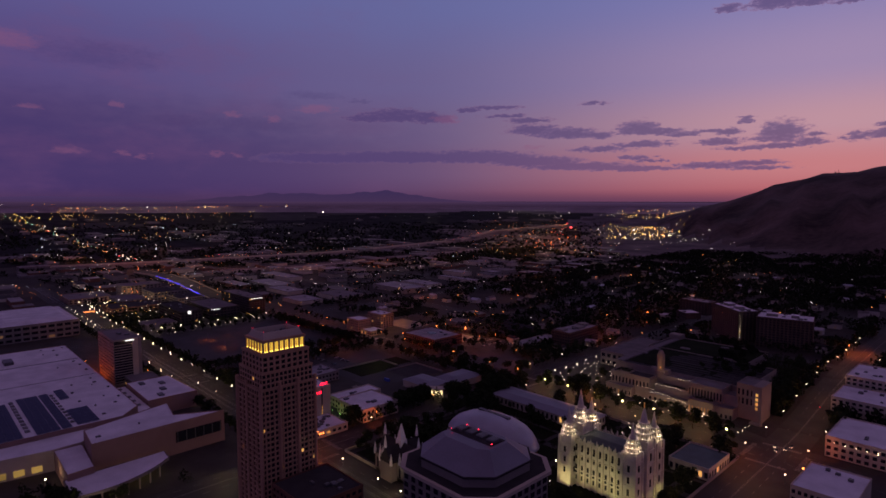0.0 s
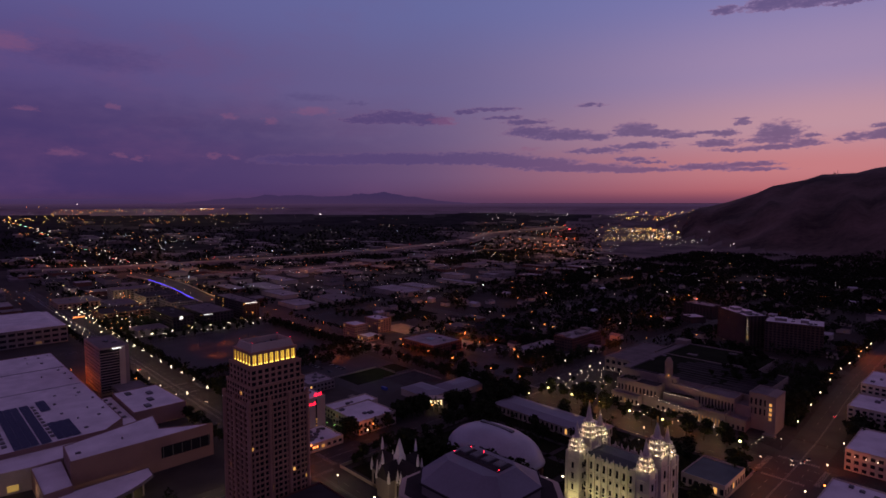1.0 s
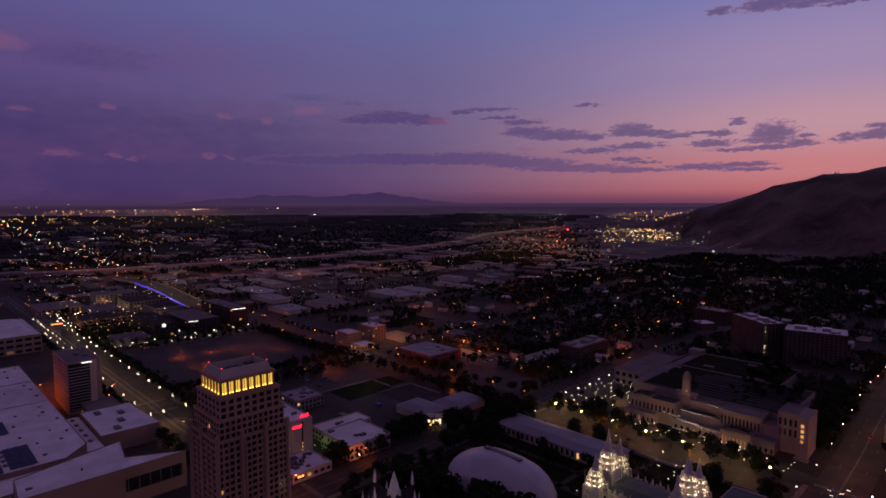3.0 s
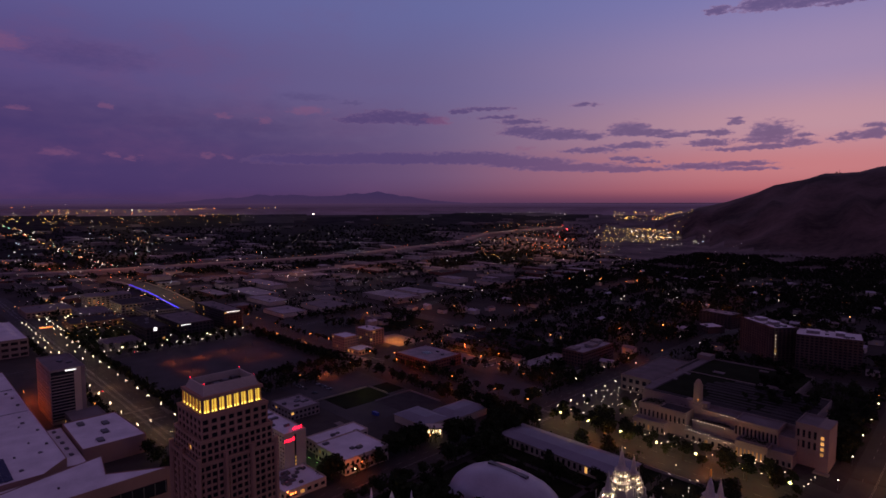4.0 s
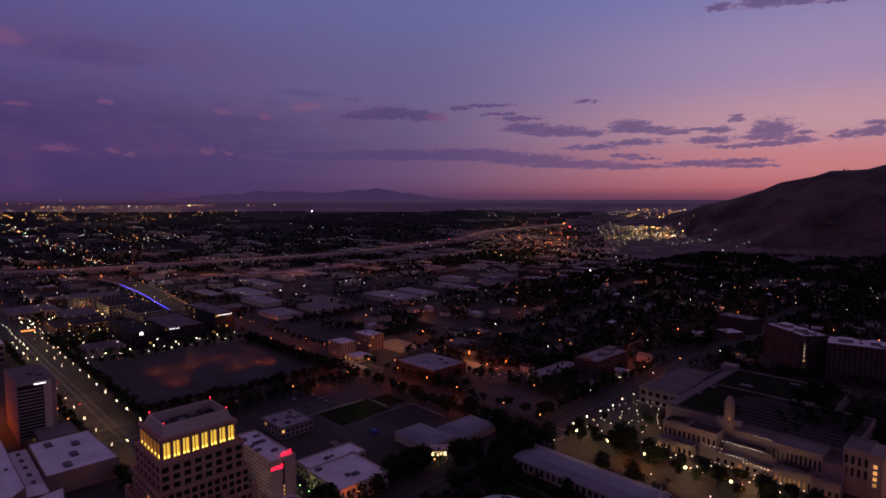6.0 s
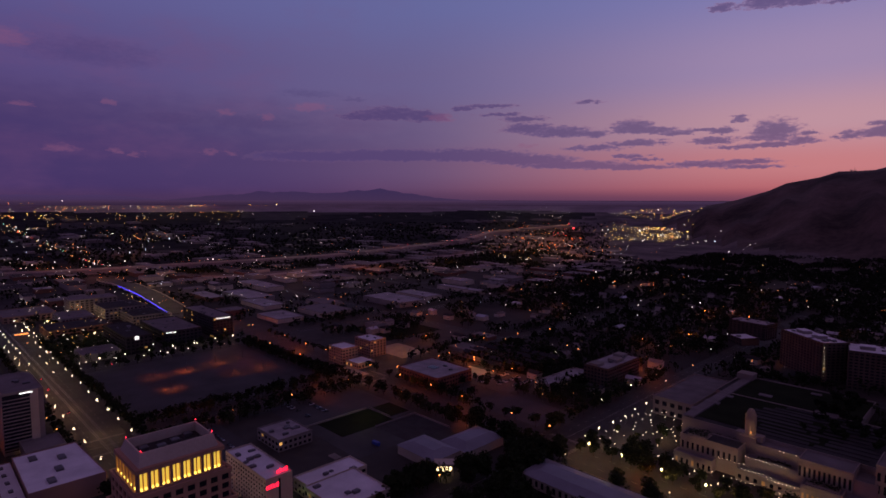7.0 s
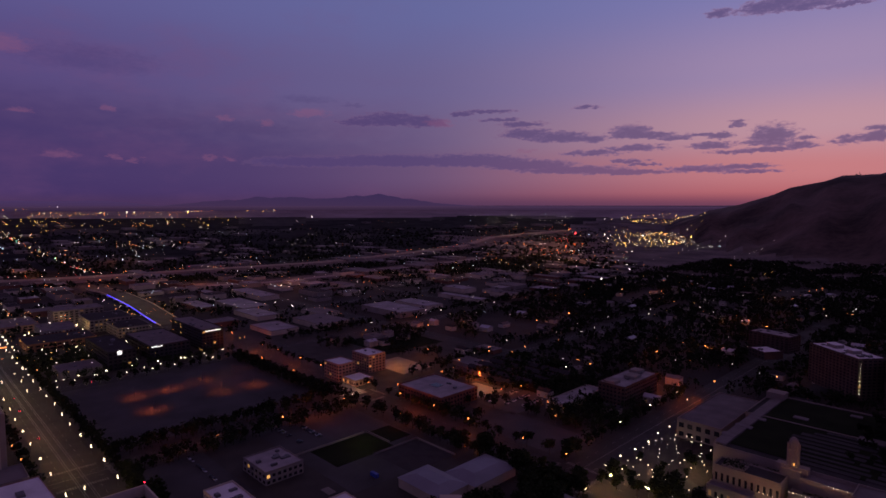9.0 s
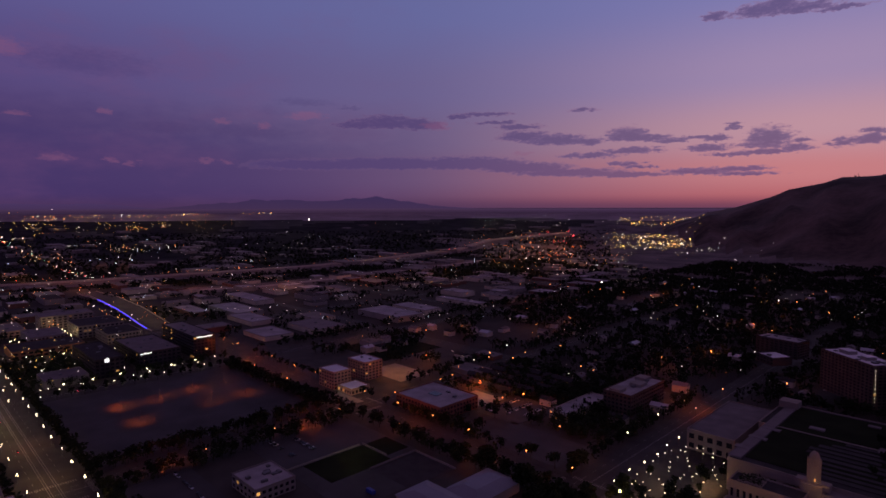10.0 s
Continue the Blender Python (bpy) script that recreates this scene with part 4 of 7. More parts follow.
grid_building("white_store", "small white-roofed store with plant on its roof", "store", -540, -506, 321, 350, 9, 2, 6, 7, M_GREYWALL, M_ROOF_AGED, units=8, lit=0.1)


def museum():
    g = thing("museum", "low stone museum with pale hipped roofs and a lit portal", "museum", -415, 415, 0)
    part("wall", Boxes().box(-27, 12, -30, -3, 0, 7).data(), M_CREAM, g)
    part("roof", Boxes().hip(-27, 12, -30, -3, 7, 10, 9, 0.8).data(), M_SLATE, g)
    part("wall", Boxes().box(-10, 18, -3, 40, 0, 7).data(), M_CREAM, g)
    part("roof", Boxes().hip(-10, 18, -2.2, 40, 7, 10.5, 9, 0.8).data(), M_SLATE, g)
    # portal turned to the corner
    p = Boxes()
    c, s = math.cos(math.radians(45)), math.sin(math.radians(45))
    def at(u, d):
        return (22 + c * u + s * d, -29 + s * u - c * d)
    for u in (-6, -3, 3, 6):
        q = [at(u - 0.6, -1), at(u + 0.6, -1), at(u + 0.6, 0.4), at(u - 0.6, 0.4)]
        part("column", Boxes().prism(q, 0, 7).data(), M_CREAM, g)
    part("portal_roof", Boxes().prism([at(-7, -8), at(7, -8), at(7, 1), at(-7, 1)], 7, 8.6).data(), M_CREAM, g)
    part("portal_wall", Boxes().prism([at(-6.5, -7.5), at(6.5, -7.5), at(6.5, -6.5), at(-6.5, -6.5)], 0, 7).data(), M_CREAM, g)
    part("lit_doorway", Boxes().prism([at(-5.4, -6.4), at(5.4, -6.4), at(5.4, -6.2), at(-5.4, -6.2)], 0.4, 6.4).data(), G_PORTAL, g, "warm glowing glass doorway")


G_PORTAL = lamp_glow("portal_light", (1.0, 0.74, 0.36), 3.0)
museum()
# ---- the square: temple, dome, gothic hall ----
def point_lamp(name, x, y, z, colour, watts, size=0.5):
    d = bpy.data.lights.new(name, "POINT")
    d.color, d.energy, d.shadow_soft_size = colour, watts, size
    o = new(name, d)
    o.location = (x, y, z)
    return o


def spot_lamp(name, eye, target, colour, watts, angle=70, blend=0.6, size=0.4):
    d = bpy.data.lights.new(name, "SPOT")
    d.color, d.energy, d.spot_size, d.spot_blend, d.shadow_soft_size = colour, watts, radians(angle), blend, size
    o = new(name, d)
    o.matrix_world = look(eye, target)
    return o


def temple():
    CX, CY = -186.8, 349.0
    g = thing("temple", "floodlit pale granite temple with six spired towers", "temple", CX, CY, 0)

    def square(x, y, r):
        return [(x - r, y - r), (x + r, y - r), (x + r, y + r), (x - r, y + r)]

    def spire_tower(name, x, y, r, shaft, tip, gold=False):
        b = Boxes()
        b.loft([[(*p, z) for p in square(x, y, q)] for q, z in ((r * 1.12, 0), (r * 1.1, shaft * 0.2), (r * 1.04, shaft * 0.22), (r * 1.02, shaft * 0.6), (r, shaft * 0.62), (r * 0.97, shaft))])
        t = part(name, b.data(), M_GRANITE, g)
        for sx in (-1, 1):
            for sy in (-1, 1):
                part("buttress", Boxes().loft([[(*p, z) for p in square(x + sx * r, y + sy * r, q)] for q, z in ((0.95, 0), (0.85, shaft * 0.5), (0.7, shaft * 0.98))]).data(), M_GRANITE, t)
        for zz in (0.22, 0.42, 0.62, 0.82):
            part("string_course", ring(x - r * 1.12, x + r * 1.12, y - r * 1.12, y + r * 1.12, 0.5, shaft * zz, shaft * zz + 0.5), M_GRANITE, t)
        for zz in (0.26, 0.47, 0.67):
            for ox, oy in ((0, -1), (1, 0)):
                cx, cy = x + ox * r * 1.06, y + oy * r * 1.06
                w = Boxes().box(cx - 0.75 if not ox else cx - 0.3, cx + 0.75 if not ox else cx + 0.12, cy - 0.12 if oy else cy - 0.75, cy + 0.3 if oy else cy + 0.75, shaft * zz, shaft * (zz + 0.11))
                part("window", w.data(), M_GLASS, t, "dark tall tower window")
                hood = Boxes().box(cx - 1.1 if not ox else cx - 0.2, cx + 1.1 if not ox else cx + 0.3, cy - 0.3 if oy else cy - 1.1, cy + 0.2 if oy else cy + 1.1, shaft * (zz + 0.115), shaft * (zz + 0.115) + 0.45)
                part("hood_mould", hood.data(), M_GRANITE, t)
        # three shrinking lit stages, each ringed by pinnacles
        z, q, top = shaft, r * 0.95, tip - shaft
        for k, (hh, sh) in enumerate(((0.15, 0.78), (0.15, 0.6), (0.13, 0.42))):
            part("stage", Boxes().prism([(x + q * sh / 0.78 * 0.9 * math.cos(a * math.pi / 4 + math.pi / 8), y + q * sh / 0.78 * 0.9 * math.sin(a * math.pi / 4 + math.pi / 8)) for a in range(8)], z, z + top * hh).data(), M_GRANITE, t)
            rr = q * (1.0, 0.8, 0.6)[k]
            for a in range(8):
                ang = a * math.pi / 4
                px, py = x + rr * math.cos(ang) * (1.25 if a % 2 else 1), y + rr * math.sin(ang) * (1.25 if a % 2 else 1)
                part("pinnacle", Boxes().loft([[(px + w * math.cos(c * math.pi / 2 + 0.78), py + w * math.sin(c * math.pi / 2 + 0.78), z + hz_) for c in range(4)] for w, hz_ in ((0.42, 0), (0.4, top * hh * 0.55), (0.04, top * hh * 1.25))]).data(), M_GRANITE, t)
                if a in (0, 6):
                    lx, ly = x + rr * 1.0 * math.cos(ang + 0.39), y + rr * 1.0 * math.sin(ang + 0.39)
                    part("floodlight", Boxes().box(lx - 0.18, lx + 0.18, ly - 0.18, ly + 0.18, z + 0.05, z + 0.3).data(), G_TEMPLE, t, "white floodlight between pinnacles")
            ledge = rr * 1.14 + 0.5
            part("ledge", Boxes().loft([[(x + w * math.cos(a * math.pi / 4 + math.pi / 8), y + w * math.sin(a * math.pi / 4 + math.pi / 8), zz) for a in range(8)]
                                        for w, zz in ((ledge * 0.8, z + top * hh - 0.55), (ledge, z + top * hh - 0.3), (ledge, z + top * hh - 0.05))]).data(), M_GRANITE, t)
            for ang in (-1.9, -0.35):
                point_lamp("stage_light", CX + x + (rr * 1.1 + 0.35) * math.cos(ang), CY + y + (rr * 1.1 + 0.35) * math.sin(ang), z + 0.35, (1.0, 0.78, 0.52), (270, 220, 160)[k], 0.15)
            z += top * hh
        part("spire", Boxes().loft([[(x + w * math.cos(a * math.pi / 4), y + w * math.sin(a * math.pi / 4), zz) for a in range(8)] for w, zz in ((q * 0.5, z), (q * 0.28, z + (tip - z) * 0.45), (0.06, tip - (3.6 if gold else 0)))]).data(), M_GRANITE, t)
        if gold:
            st = part("statue", Boxes().loft([[(x + w * math.cos(a * math.pi / 3), y + w * math.sin(a * math.pi / 3), tip - 3.7 + zz) for a in range(6)] for w, zz in ((0.3, 0), (0.5, 0.4), (0.35, 1.6), (0.5, 2.6), (0.2, 3.3), (0.05, 3.7))]).data(), M_GOLD, t, "gilded finial figure")
        return t

    wx0, wx1 = -22.6, 23.1
    for x, lift in ((wx0, 0.0), (wx1, 2.5)):
        spire_tower("corner_tower", x, -13.6, 4.3, 34 + lift, 52 + lift)
        spire_tower("corner_tower", x, 13.6, 4.3, 34 + lift, 52 + lift)
        spire_tower("centre_tower", x, 0, 5.0, 39 + lift, 61.3 + lift, x > 0)
        part("end_wall", Boxes().box(x - 3.4, x + 3.4, -12, 12, 0, 33).data(), M_GRANITE, g)
    # nave walls with windows in rows and buttresses between
    mesh, holes = shell(wx0 + 3, wx1 - 3, -12.5, 12.5, 0, 31, 4, 9, 1, 0.62, 0.5, 0.6, "SN", 2.0, 1.0)
    part("wall", mesh, M_GRANITE, g)
    panes_into(g, holes, wx0 + 3, wx1 - 3, -12.5, 12.5, 0.6, 0.03, G_ROOM)
    st = (wx1 - wx0 - 6) / 9
    for i in range(10):
        x = wx0 + 3 + i * st
        for y in (-12.5, 12.5):
            o = math.copysign(0.9, y)
            part("buttress", Boxes().loft([[(x - w, y, z), (x + w, y, z), (x + w, y + o * d, z), (x - w, y + o * d, z)] if y > 0 else [(x - w, y + o * d, z), (x + w, y + o * d, z), (x + w, y, z), (x - w, y, z)] for w, d, z in ((0.75, 1.3, 0), (0.7, 1.1, 16), (0.6, 0.8, 31))]).data(), M_GRANITE, g)
            part("pinnacle", Boxes().loft([[(x + w * math.cos(c * math.pi / 2 + 0.78), y + o * 0.5 + w * math.sin(c * math.pi / 2 + 0.78), z) for c in range(4)] for w, z in ((0.7, 31), (0.6, 32.4), (0.05, 34.6))]).data(), M_GRANITE, g)
    for i in range(9):
        x = wx0 + 3 + (i + 0.5) * st
        for z in (9.2, 24.2):
            k = [(x + 0.85 * math.cos(c * math.pi / 5), z + 0.85 * math.sin(c * math.pi / 5)) for c in range(10)]
            part("round_window", Boxes().loft([[(q[0], -12.6, q[1]) for q in k], [(q[0], -12.3, q[1]) for q in k]]).data(), M_GLASS, g, "dark round window")
    for z in (10.5, 20.5, 30.2):
        part("string_course", ring(wx0 + 2.6, wx1 - 2.6, -12.95, 12.95, 0.6, z, z + 0.5), M_GRANITE, g)
    n = 12
    for i in range(n):
        x = wx0 + 4 + i * (wx1 - wx0 - 8) / n
        for y in (-12.5, 11.9):
            part("merlon", Boxes().box(x, x + 1.6, y, y + 0.6, 31, 32.2).data(), M_GRANITE, g)
    part("roof", Boxes().hip(wx0 + 3, wx1 - 3, -11.8, 11.8, 30.8, 33.4, 7, 0).data(), M_COPPER, g, "grey-green roof deck")
    # floodlights on the lawn, seen as pale wash on the walls
    for i in range(5):
        spot_lamp("wall_flood", (CX - 22 + i * 11, CY - 25, 0.8), (CX - 21 + i * 10.5, CY - 14, 12), (1.0, 0.88, 0.36), 4600, 95)
    for i in range(3):
        spot_lamp("wall_flood", (CX + 38, CY - 12 + i * 12, 0.8), (CX + 28, CY - 11 + i * 11, 12), (1.0, 0.88, 0.34), 2600, 105)


G_TEMPLE = lamp_glow("temple_floodlight", (1.0, 0.8, 0.55), 4.0)
temple()


def dome_hall():
    g = thing("dome_hall", "oblong hall under a smooth pale turtleback dome", "hall", -279, 336, 0)
    a0, b0, n = 38.0, 24.0, 44

    def ring_at(k, z):
        return [(a0 * k * math.copysign(abs(math.cos(t)) ** 0.8, math.cos(t)), b0 * k * math.copysign(abs(math.sin(t)) ** 0.8, math.sin(t)), z) for t in [2 * math.pi * i / n for i in range(n)]]
    d = part("roof", Boxes().loft([ring_at(k, z) for k, z in ((1.0, 9.0), (1.03, 9.2), (1.0, 10.4), (0.97, 13.5), (0.9, 17.6), (0.79, 21.2), (0.63, 24.1), (0.44, 26.0), (0.23, 27.0), (0.05, 27.2))]).data(), M_METAL_ROOF, g, "pale metal dome")
    for p in d.data.polygons:
        p.use_smooth = True
    part("wall", Boxes().loft([ring_at(0.93, 0), ring_at(0.93, 9.2)]).data(), M_BRICK, g)
    for i in range(n):
        t = 2 * math.pi * i / n
        x, y = a0 * 0.97 * math.copysign(abs(math.cos(t)) ** 0.8, math.cos(t)), b0 * 0.97 * math.copysign(abs(math.sin(t)) ** 0.8, math.sin(t))
        part("pier", Boxes().box(x - 0.6, x + 0.6, y - 0.6, y + 0.6, 0, 9.1).data(), M_BRICK, g)
    part("ridge_vent", Boxes().loft([[(x, y, z) for x, y in ((-16, 3), (14, 3), (14, 6), (-16, 6))] for z in (23, 27.5)]).data(), M_UNIT, g)


dome_hall()


def gothic_hall():
    g = thing("gothic_hall", "small granite gothic hall bristling with white pinnacles", "hall", -296, 262, 0)
    part("wall", Boxes().box(-18, 18, -9, 9, 0, 13).data(), M_GREYWALL, g)
    part("roof", Boxes().gable(-18, 18, -9, 9, 13, 23, "x").data(), M_ROOF3, g)
    part("wall", Boxes().box(-6, 6, -14, 14, 0, 13).data(), M_GREYWALL, g)
    part("roof", Boxes().gable(-6, 6, -14, 14, 13.1, 22.8, "y").data(), M_ROOF3, g)
    part("belfry", Boxes().loft([[(x * w, y * w, z) for x, y in ((-1, -1), (1, -1), (1, 1), (-1, 1))] for w, z in ((2.9, 18), (2.7, 25), (2.2, 25.3), (1.4, 30), (0.05, 36))]).data(), M_WHITE, g, "white painted belfry and spire")
    spots = [(-18, -9), (-18, 9), (18, -9), (18, 9), (-6, -14), (6, -14), (-6, 14), (6, 14), (-12, -9), (12, -9), (-12, 9), (12, 9), (-18, 0), (18, 0), (0, -14), (0, 14), (-9, -9), (9, -9)]
    for i, (x, y) in enumerate(spots):
        z0 = 23 if (x, y) in ((-18, 0), (18, 0), (0, -14), (0, 14)) else 12
        part("pinnacle", Boxes().loft([[(x + w * math.cos(c * math.pi / 2 + 0.78), y + w * math.sin(c * math.pi / 2 + 0.78), z) for c in range(4)] for w, z in ((1.0, z0), (0.95, z0 + 3), (0.06, z0 + 8.5))]).data(), M_WHITE, g)
    for i in range(6):
        x = -15 + i * 6
        if abs(x) > 6:
            part("lancet", Boxes().box(x - 0.8, x + 0.8, -9.15, -9.0, 3, 10).data(), M_GLASS, g)


gothic_hall()


def visitors_hall():
    g = thing("visitors_hall", "long low visitors hall under a pale hipped roof", "hall", -297, 430, 0)
    mesh, holes = shell(-51, 51, -14, 14, 0, 8, 1, 22, 6, 0.5, 0.35, 0.4, "SE", 0.5, 0.8)
    part("wall", mesh, M_CREAM, g)
    panes_into(g, holes, -51, 51, -14, 14, 0.4, 0.03)
    part("roof", Boxes().hip(-51, 51, -14, 14, 8, 10.2, 9, 1.4).data(), M_SLATE, g)


visitors_hall()
grid_building("garden_pavilion", "low flat blue-grey pavilion beside the temple", "pavilion", -172, -144, 404, 440, 8, 1, 7, 8, M_CREAM, M_COPPER, lit=0.1)
wall_sq = thing("boundary_wall", "low stone boundary wall round the square", "wall", -248, 365, 0, kind="structure")
part("wall", ring(-104, 105, -112, 92, 0.5, 0.1, 2.4), M_GREYWALL, wall_sq)
fl_ = thing("flag_pole", "tall white flag pole on the square", "pole", -226, 352, 0)
part("pole", Boxes().cone(0, 0, 0, 30, 0.22, 0.1, 8).data(), M_WHITE, fl_)

# ---- conference centre ----
def leaf_mat(x0, x1, y0, y1, z, h, n):
    """Low leaf clusters over a bed."""
    v, f = [], []
    for _ in range(n):
        c = Vector((rnd.uniform(x0, x1), rnd.uniform(y0, y1), z + h * rnd.random() ** 1.5))
        u = Vector((rnd.gauss(0, 1), rnd.gauss(0, 1), rnd.gauss(0, 0.6))).normalized() * 0.6
        w = u.cross(Vector((rnd.gauss(0, 1), rnd.gauss(0, 1), rnd.gauss(0, 1)))).normalized() * 0.5
        m = len(v)
        v += [tuple(c - u), tuple(c + w), tuple(c + u), tuple(c - w)]
        f.append((m, m + 1, m + 2, m + 3))
    return v, f


def stair_block(x0, x1, y0, y1, z0, z1, n):
    """Solid steps climbing towards larger x."""
    b = Boxes()
    for k in range(n):
        b.box(x0 + (x1 - x0) * k / n, x0 + (x1 - x0) * (k + 1) / n, y0, y1, z0, z0 + (z1 - z0) * (k + 1) / n)
    return b.data()


def conference_centre():
    g = thing("conference_centre", "terraced granite conference hall with planted roof and spire", "hall", -240, 580, 0)

    def terrace(x0, x1, y0, y1, z0, z1, bays, lit=0.0, foot=0.8, top=3.0, span=0.1, pier=0.5, deck=None):
        mesh, holes = shell(x0 + 240, x1 + 240, y0 - 580, y1 - 580, z0, z1, 1, bays, 2, pier, span, 0.9, "S" if bays else "", foot, top)
        t = part("terrace", mesh, M_GRANITE_WARM, g)
        panes_into(t, holes, x0 + 240, x1 + 240, y0 - 580, y1 - 580, 0.9, lit, G_ROOMDIM)
        part("deck", Boxes().box(x0 + 240.1, x1 + 239.9, y0 - 579.9, y1 - 580.1, z1 - 0.3, z1).data(), deck or M_ROOF2, t)
        part("parapet", ring(x0 + 240 - 0.1, x1 + 240.1, y0 - 580.1, y1 - 579.9, 0.5, z1 - 0.2, z1 + 0.9), M_GRANITE_WARM, t)
        part("cornice", ring(x0 + 240 - 0.35, x1 + 240.35, y0 - 580.35, y1 - 579.65, 0.6, z1 - 1.6, z1 - 1.1), M_GRANITE_WARM, t)
    terrace(-210, -188, 523, 535, 0, 12, 8, 0.75, 0.8, 4.6, 0.06)
    terrace(-188, -172.8, 527, 537.8, 0, 10, 4, 0.0, 1.0, 5.0)
    terrace(-215, -185, 535.2, 556, 0, 23, 11, 0.0, 12.0, 3.4, 0.06, 0.45)
    terrace(-185, -172.8, 538, 556, 0, 18.5, 0)
    terrace(-249.8, -210.2, 527, 536, 0, 7, 8, 0.25, 1.0, 2.4)
    terrace(-247, -215.2, 536.2, 544, 0, 13.5, 0)
    terrace(-243, -215.2, 544.2, 556, 0, 21, 0)
    terrace(-290, -250, 530, 546, 0, 19.5, 11, 0.0, 9.5, 4.0, 0.08, 0.5, M_ROOF3)
    terrace(-291, -264, 522, 529.8, 0, 8.5, 7, 0.3, 1.0, 3.0)
    terrace(-286, -243.2, 546.2, 556, 0, 16, 0, deck=M_ROOF3)
    terrace(-300, -172.8, 556.2, 640, 0, 22.5, 0, deck=M_ROOF3)
    terrace(-306, -200, 640.2, 704, 0, 22.5, 0, deck=M_ROOF3)
    for x0, x1, y0, y1, z in ((-284, -270, 548, 554, 16), (-266, -252, 548, 554, 16), (-286, -272, 533, 543, 19.5), (-240, -220, 538, 542, 13.5), (-208, -190, 527, 533, 12)):
        pl = part("planter", Boxes().box(x0 + 240, x1 + 240, y0 - 580, y1 - 580, z, z + 0.8).data(), M_GRANITE_WARM, g)
        part("shrubs", leaf_mat(x0 + 240, x1 + 240, y0 - 580, y1 - 580, z + 0.8, 1.6, int((x1 - x0) * (y1 - y0) * 2)), M_LEAF, pl, "low dark shrubs")
    part("stair_flight", stair_block(12, 30, -58, -53.1, 0.1, 7.0, 14), M_GRANITE_WARM, g, "broad granite steps")
    # east tower with lit stair windows
    mesh, holes = shell(-174.6 + 240, -160.6 + 240, 539 - 580, 565 - 580, 0, 31, 2, 4, 2, 0.5, 0.3, 0.6, "S", 13.0, 2.5)
    part("east_tower", mesh, M_GRANITE_WARM, g)
    panes_into(g, holes, 65.4, 79.4, -41, -15, 0.6, 0.0)
    part("deck", Boxes().box(65.5, 79.3, -40.9, -15.1, 30.7, 31).data(), M_ROOF2, g)
    part("parapet", ring(65.3, 79.5, -41.1, -14.9, 0.5, 30.8, 32), M_GRANITE_WARM, g)
    part("stair_block", Boxes().box(79.6, 87, -46, -22, 0, 33).data(), M_GRANITE_WARM, g)
    part("stair_cap", Boxes().box(79.3, 87.3, -46.3, -21.7, 31.9, 32.4).data(), M_GRANITE_WARM, g)
    part("plinth", Boxes().box(79, 88.5, -50, -46.1, 0, 2.2).data(), M_GRANITE_WARM, g)
    for k in range(4):
        part("lit_window", Boxes().box(82.2, 84.2, -46.2, -46.0, 13 + k * 3.9, 15.3 + k * 3.9).data(), G_ROOM, g, "amber lit stair window")
    # spire
    X, Y = -249 + 240, 551 - 580
    part("spire_base", Boxes().box(X - 5.5, X + 5.5, Y - 5.5, Y + 5.5, 17, 25).data(), M_GRANITE_WARM, g)
    part("spire_shoulder", Boxes().box(X - 9, X + 9, Y - 3, Y + 3, 22, 26).data(), M_GRANITE_WARM, g)
    sp = part("spire", Boxes().loft([[(X + w * math.cos(a * math.pi / 4 + 0.39), Y + w * math.sin(a * math.pi / 4 + 0.39), z) for a in range(8)] for w, z in ((3.6, 25), (3.5, 36), (3.0, 36.4), (2.8, 41), (2.2, 42.8), (1.2, 44))]).data(), M_GRANITE_WARM, g)
    for a in range(8):
        t = a * math.pi / 4
        part("rib", Boxes().box(X + 3.4 * math.cos(t) - 0.3, X + 3.4 * math.cos(t) + 0.3, Y + 3.4 * math.sin(t) - 0.3, Y + 3.4 * math.sin(t) + 0.3, 25, 40).data(), M_GRANITE_WARM, sp)
    for a in (-1.18,):
        cx, cy = X + 3.45 * math.cos(a), Y + 3.45 * math.sin(a)
        part("lit_slot", Boxes().prism([(cx + 0.45 * math.cos(a + o), cy + 0.45 * math.sin(a + o)) for o in (-1.6, 0, 1.6, 3.14)], 27.0, 28.6).data(), G_ROOM, sp, "glowing amber slot window")
    point_lamp("spire_glow", -247, 544, 27, (1.0, 0.55, 0.2), 250, 0.3)
    # planted roof
    part("roof_lawn", Boxes().box(-292 + 240, -200 + 240, 566 - 580, 700 - 580, 22.4, 22.9).data(), M_GRASS, g, "dry dark roof meadow")
    for x, y, a, b in ((-298, 580, 5, 3), (-296, 605, 6, 2.4), (-294, 630, 6, 2.2), (-270, 655, 5, 2.5), (-222, 640, 8, 5), (-240, 690, 4, 2)):
        part("skylight", Boxes().box(x + 240 - a, x + 240 + a, y - 580 - b, y - 580 + b, 22.9, 23.8).data(), M_ROOF2, g)
    part("roof_house", Boxes().box(-66, -52, 112, 124, 22.5, 28).data(), M_GRANITE_WARM, g)
    for k in range(11):
        # shallow paved steps falling towards the street, broken by planting
        a = -22 + 7.5 * k
        x0 = -22 + 9 * math.sin(k * 0.7) + k * 0.8
        x1 = 60 - 7 * math.cos(k * 1.3)
        cut = x0 + (x1 - x0) * rnd.uniform(0.35, 0.7)
        for lo, hi in ((x0, cut), (cut + rnd.uniform(2, 7), x1)):
            part("roof_terrace", Boxes().box(lo, hi, a, a + rnd.uniform(3.2, 5.5), 22.5, 22.95 + k * 0.05).data(), M_ROOF3, g)
    part("roof_walk", Boxes().box(-61, -53, -20, 118, 22.6, 23.6).data(), M_ROOF2, g)


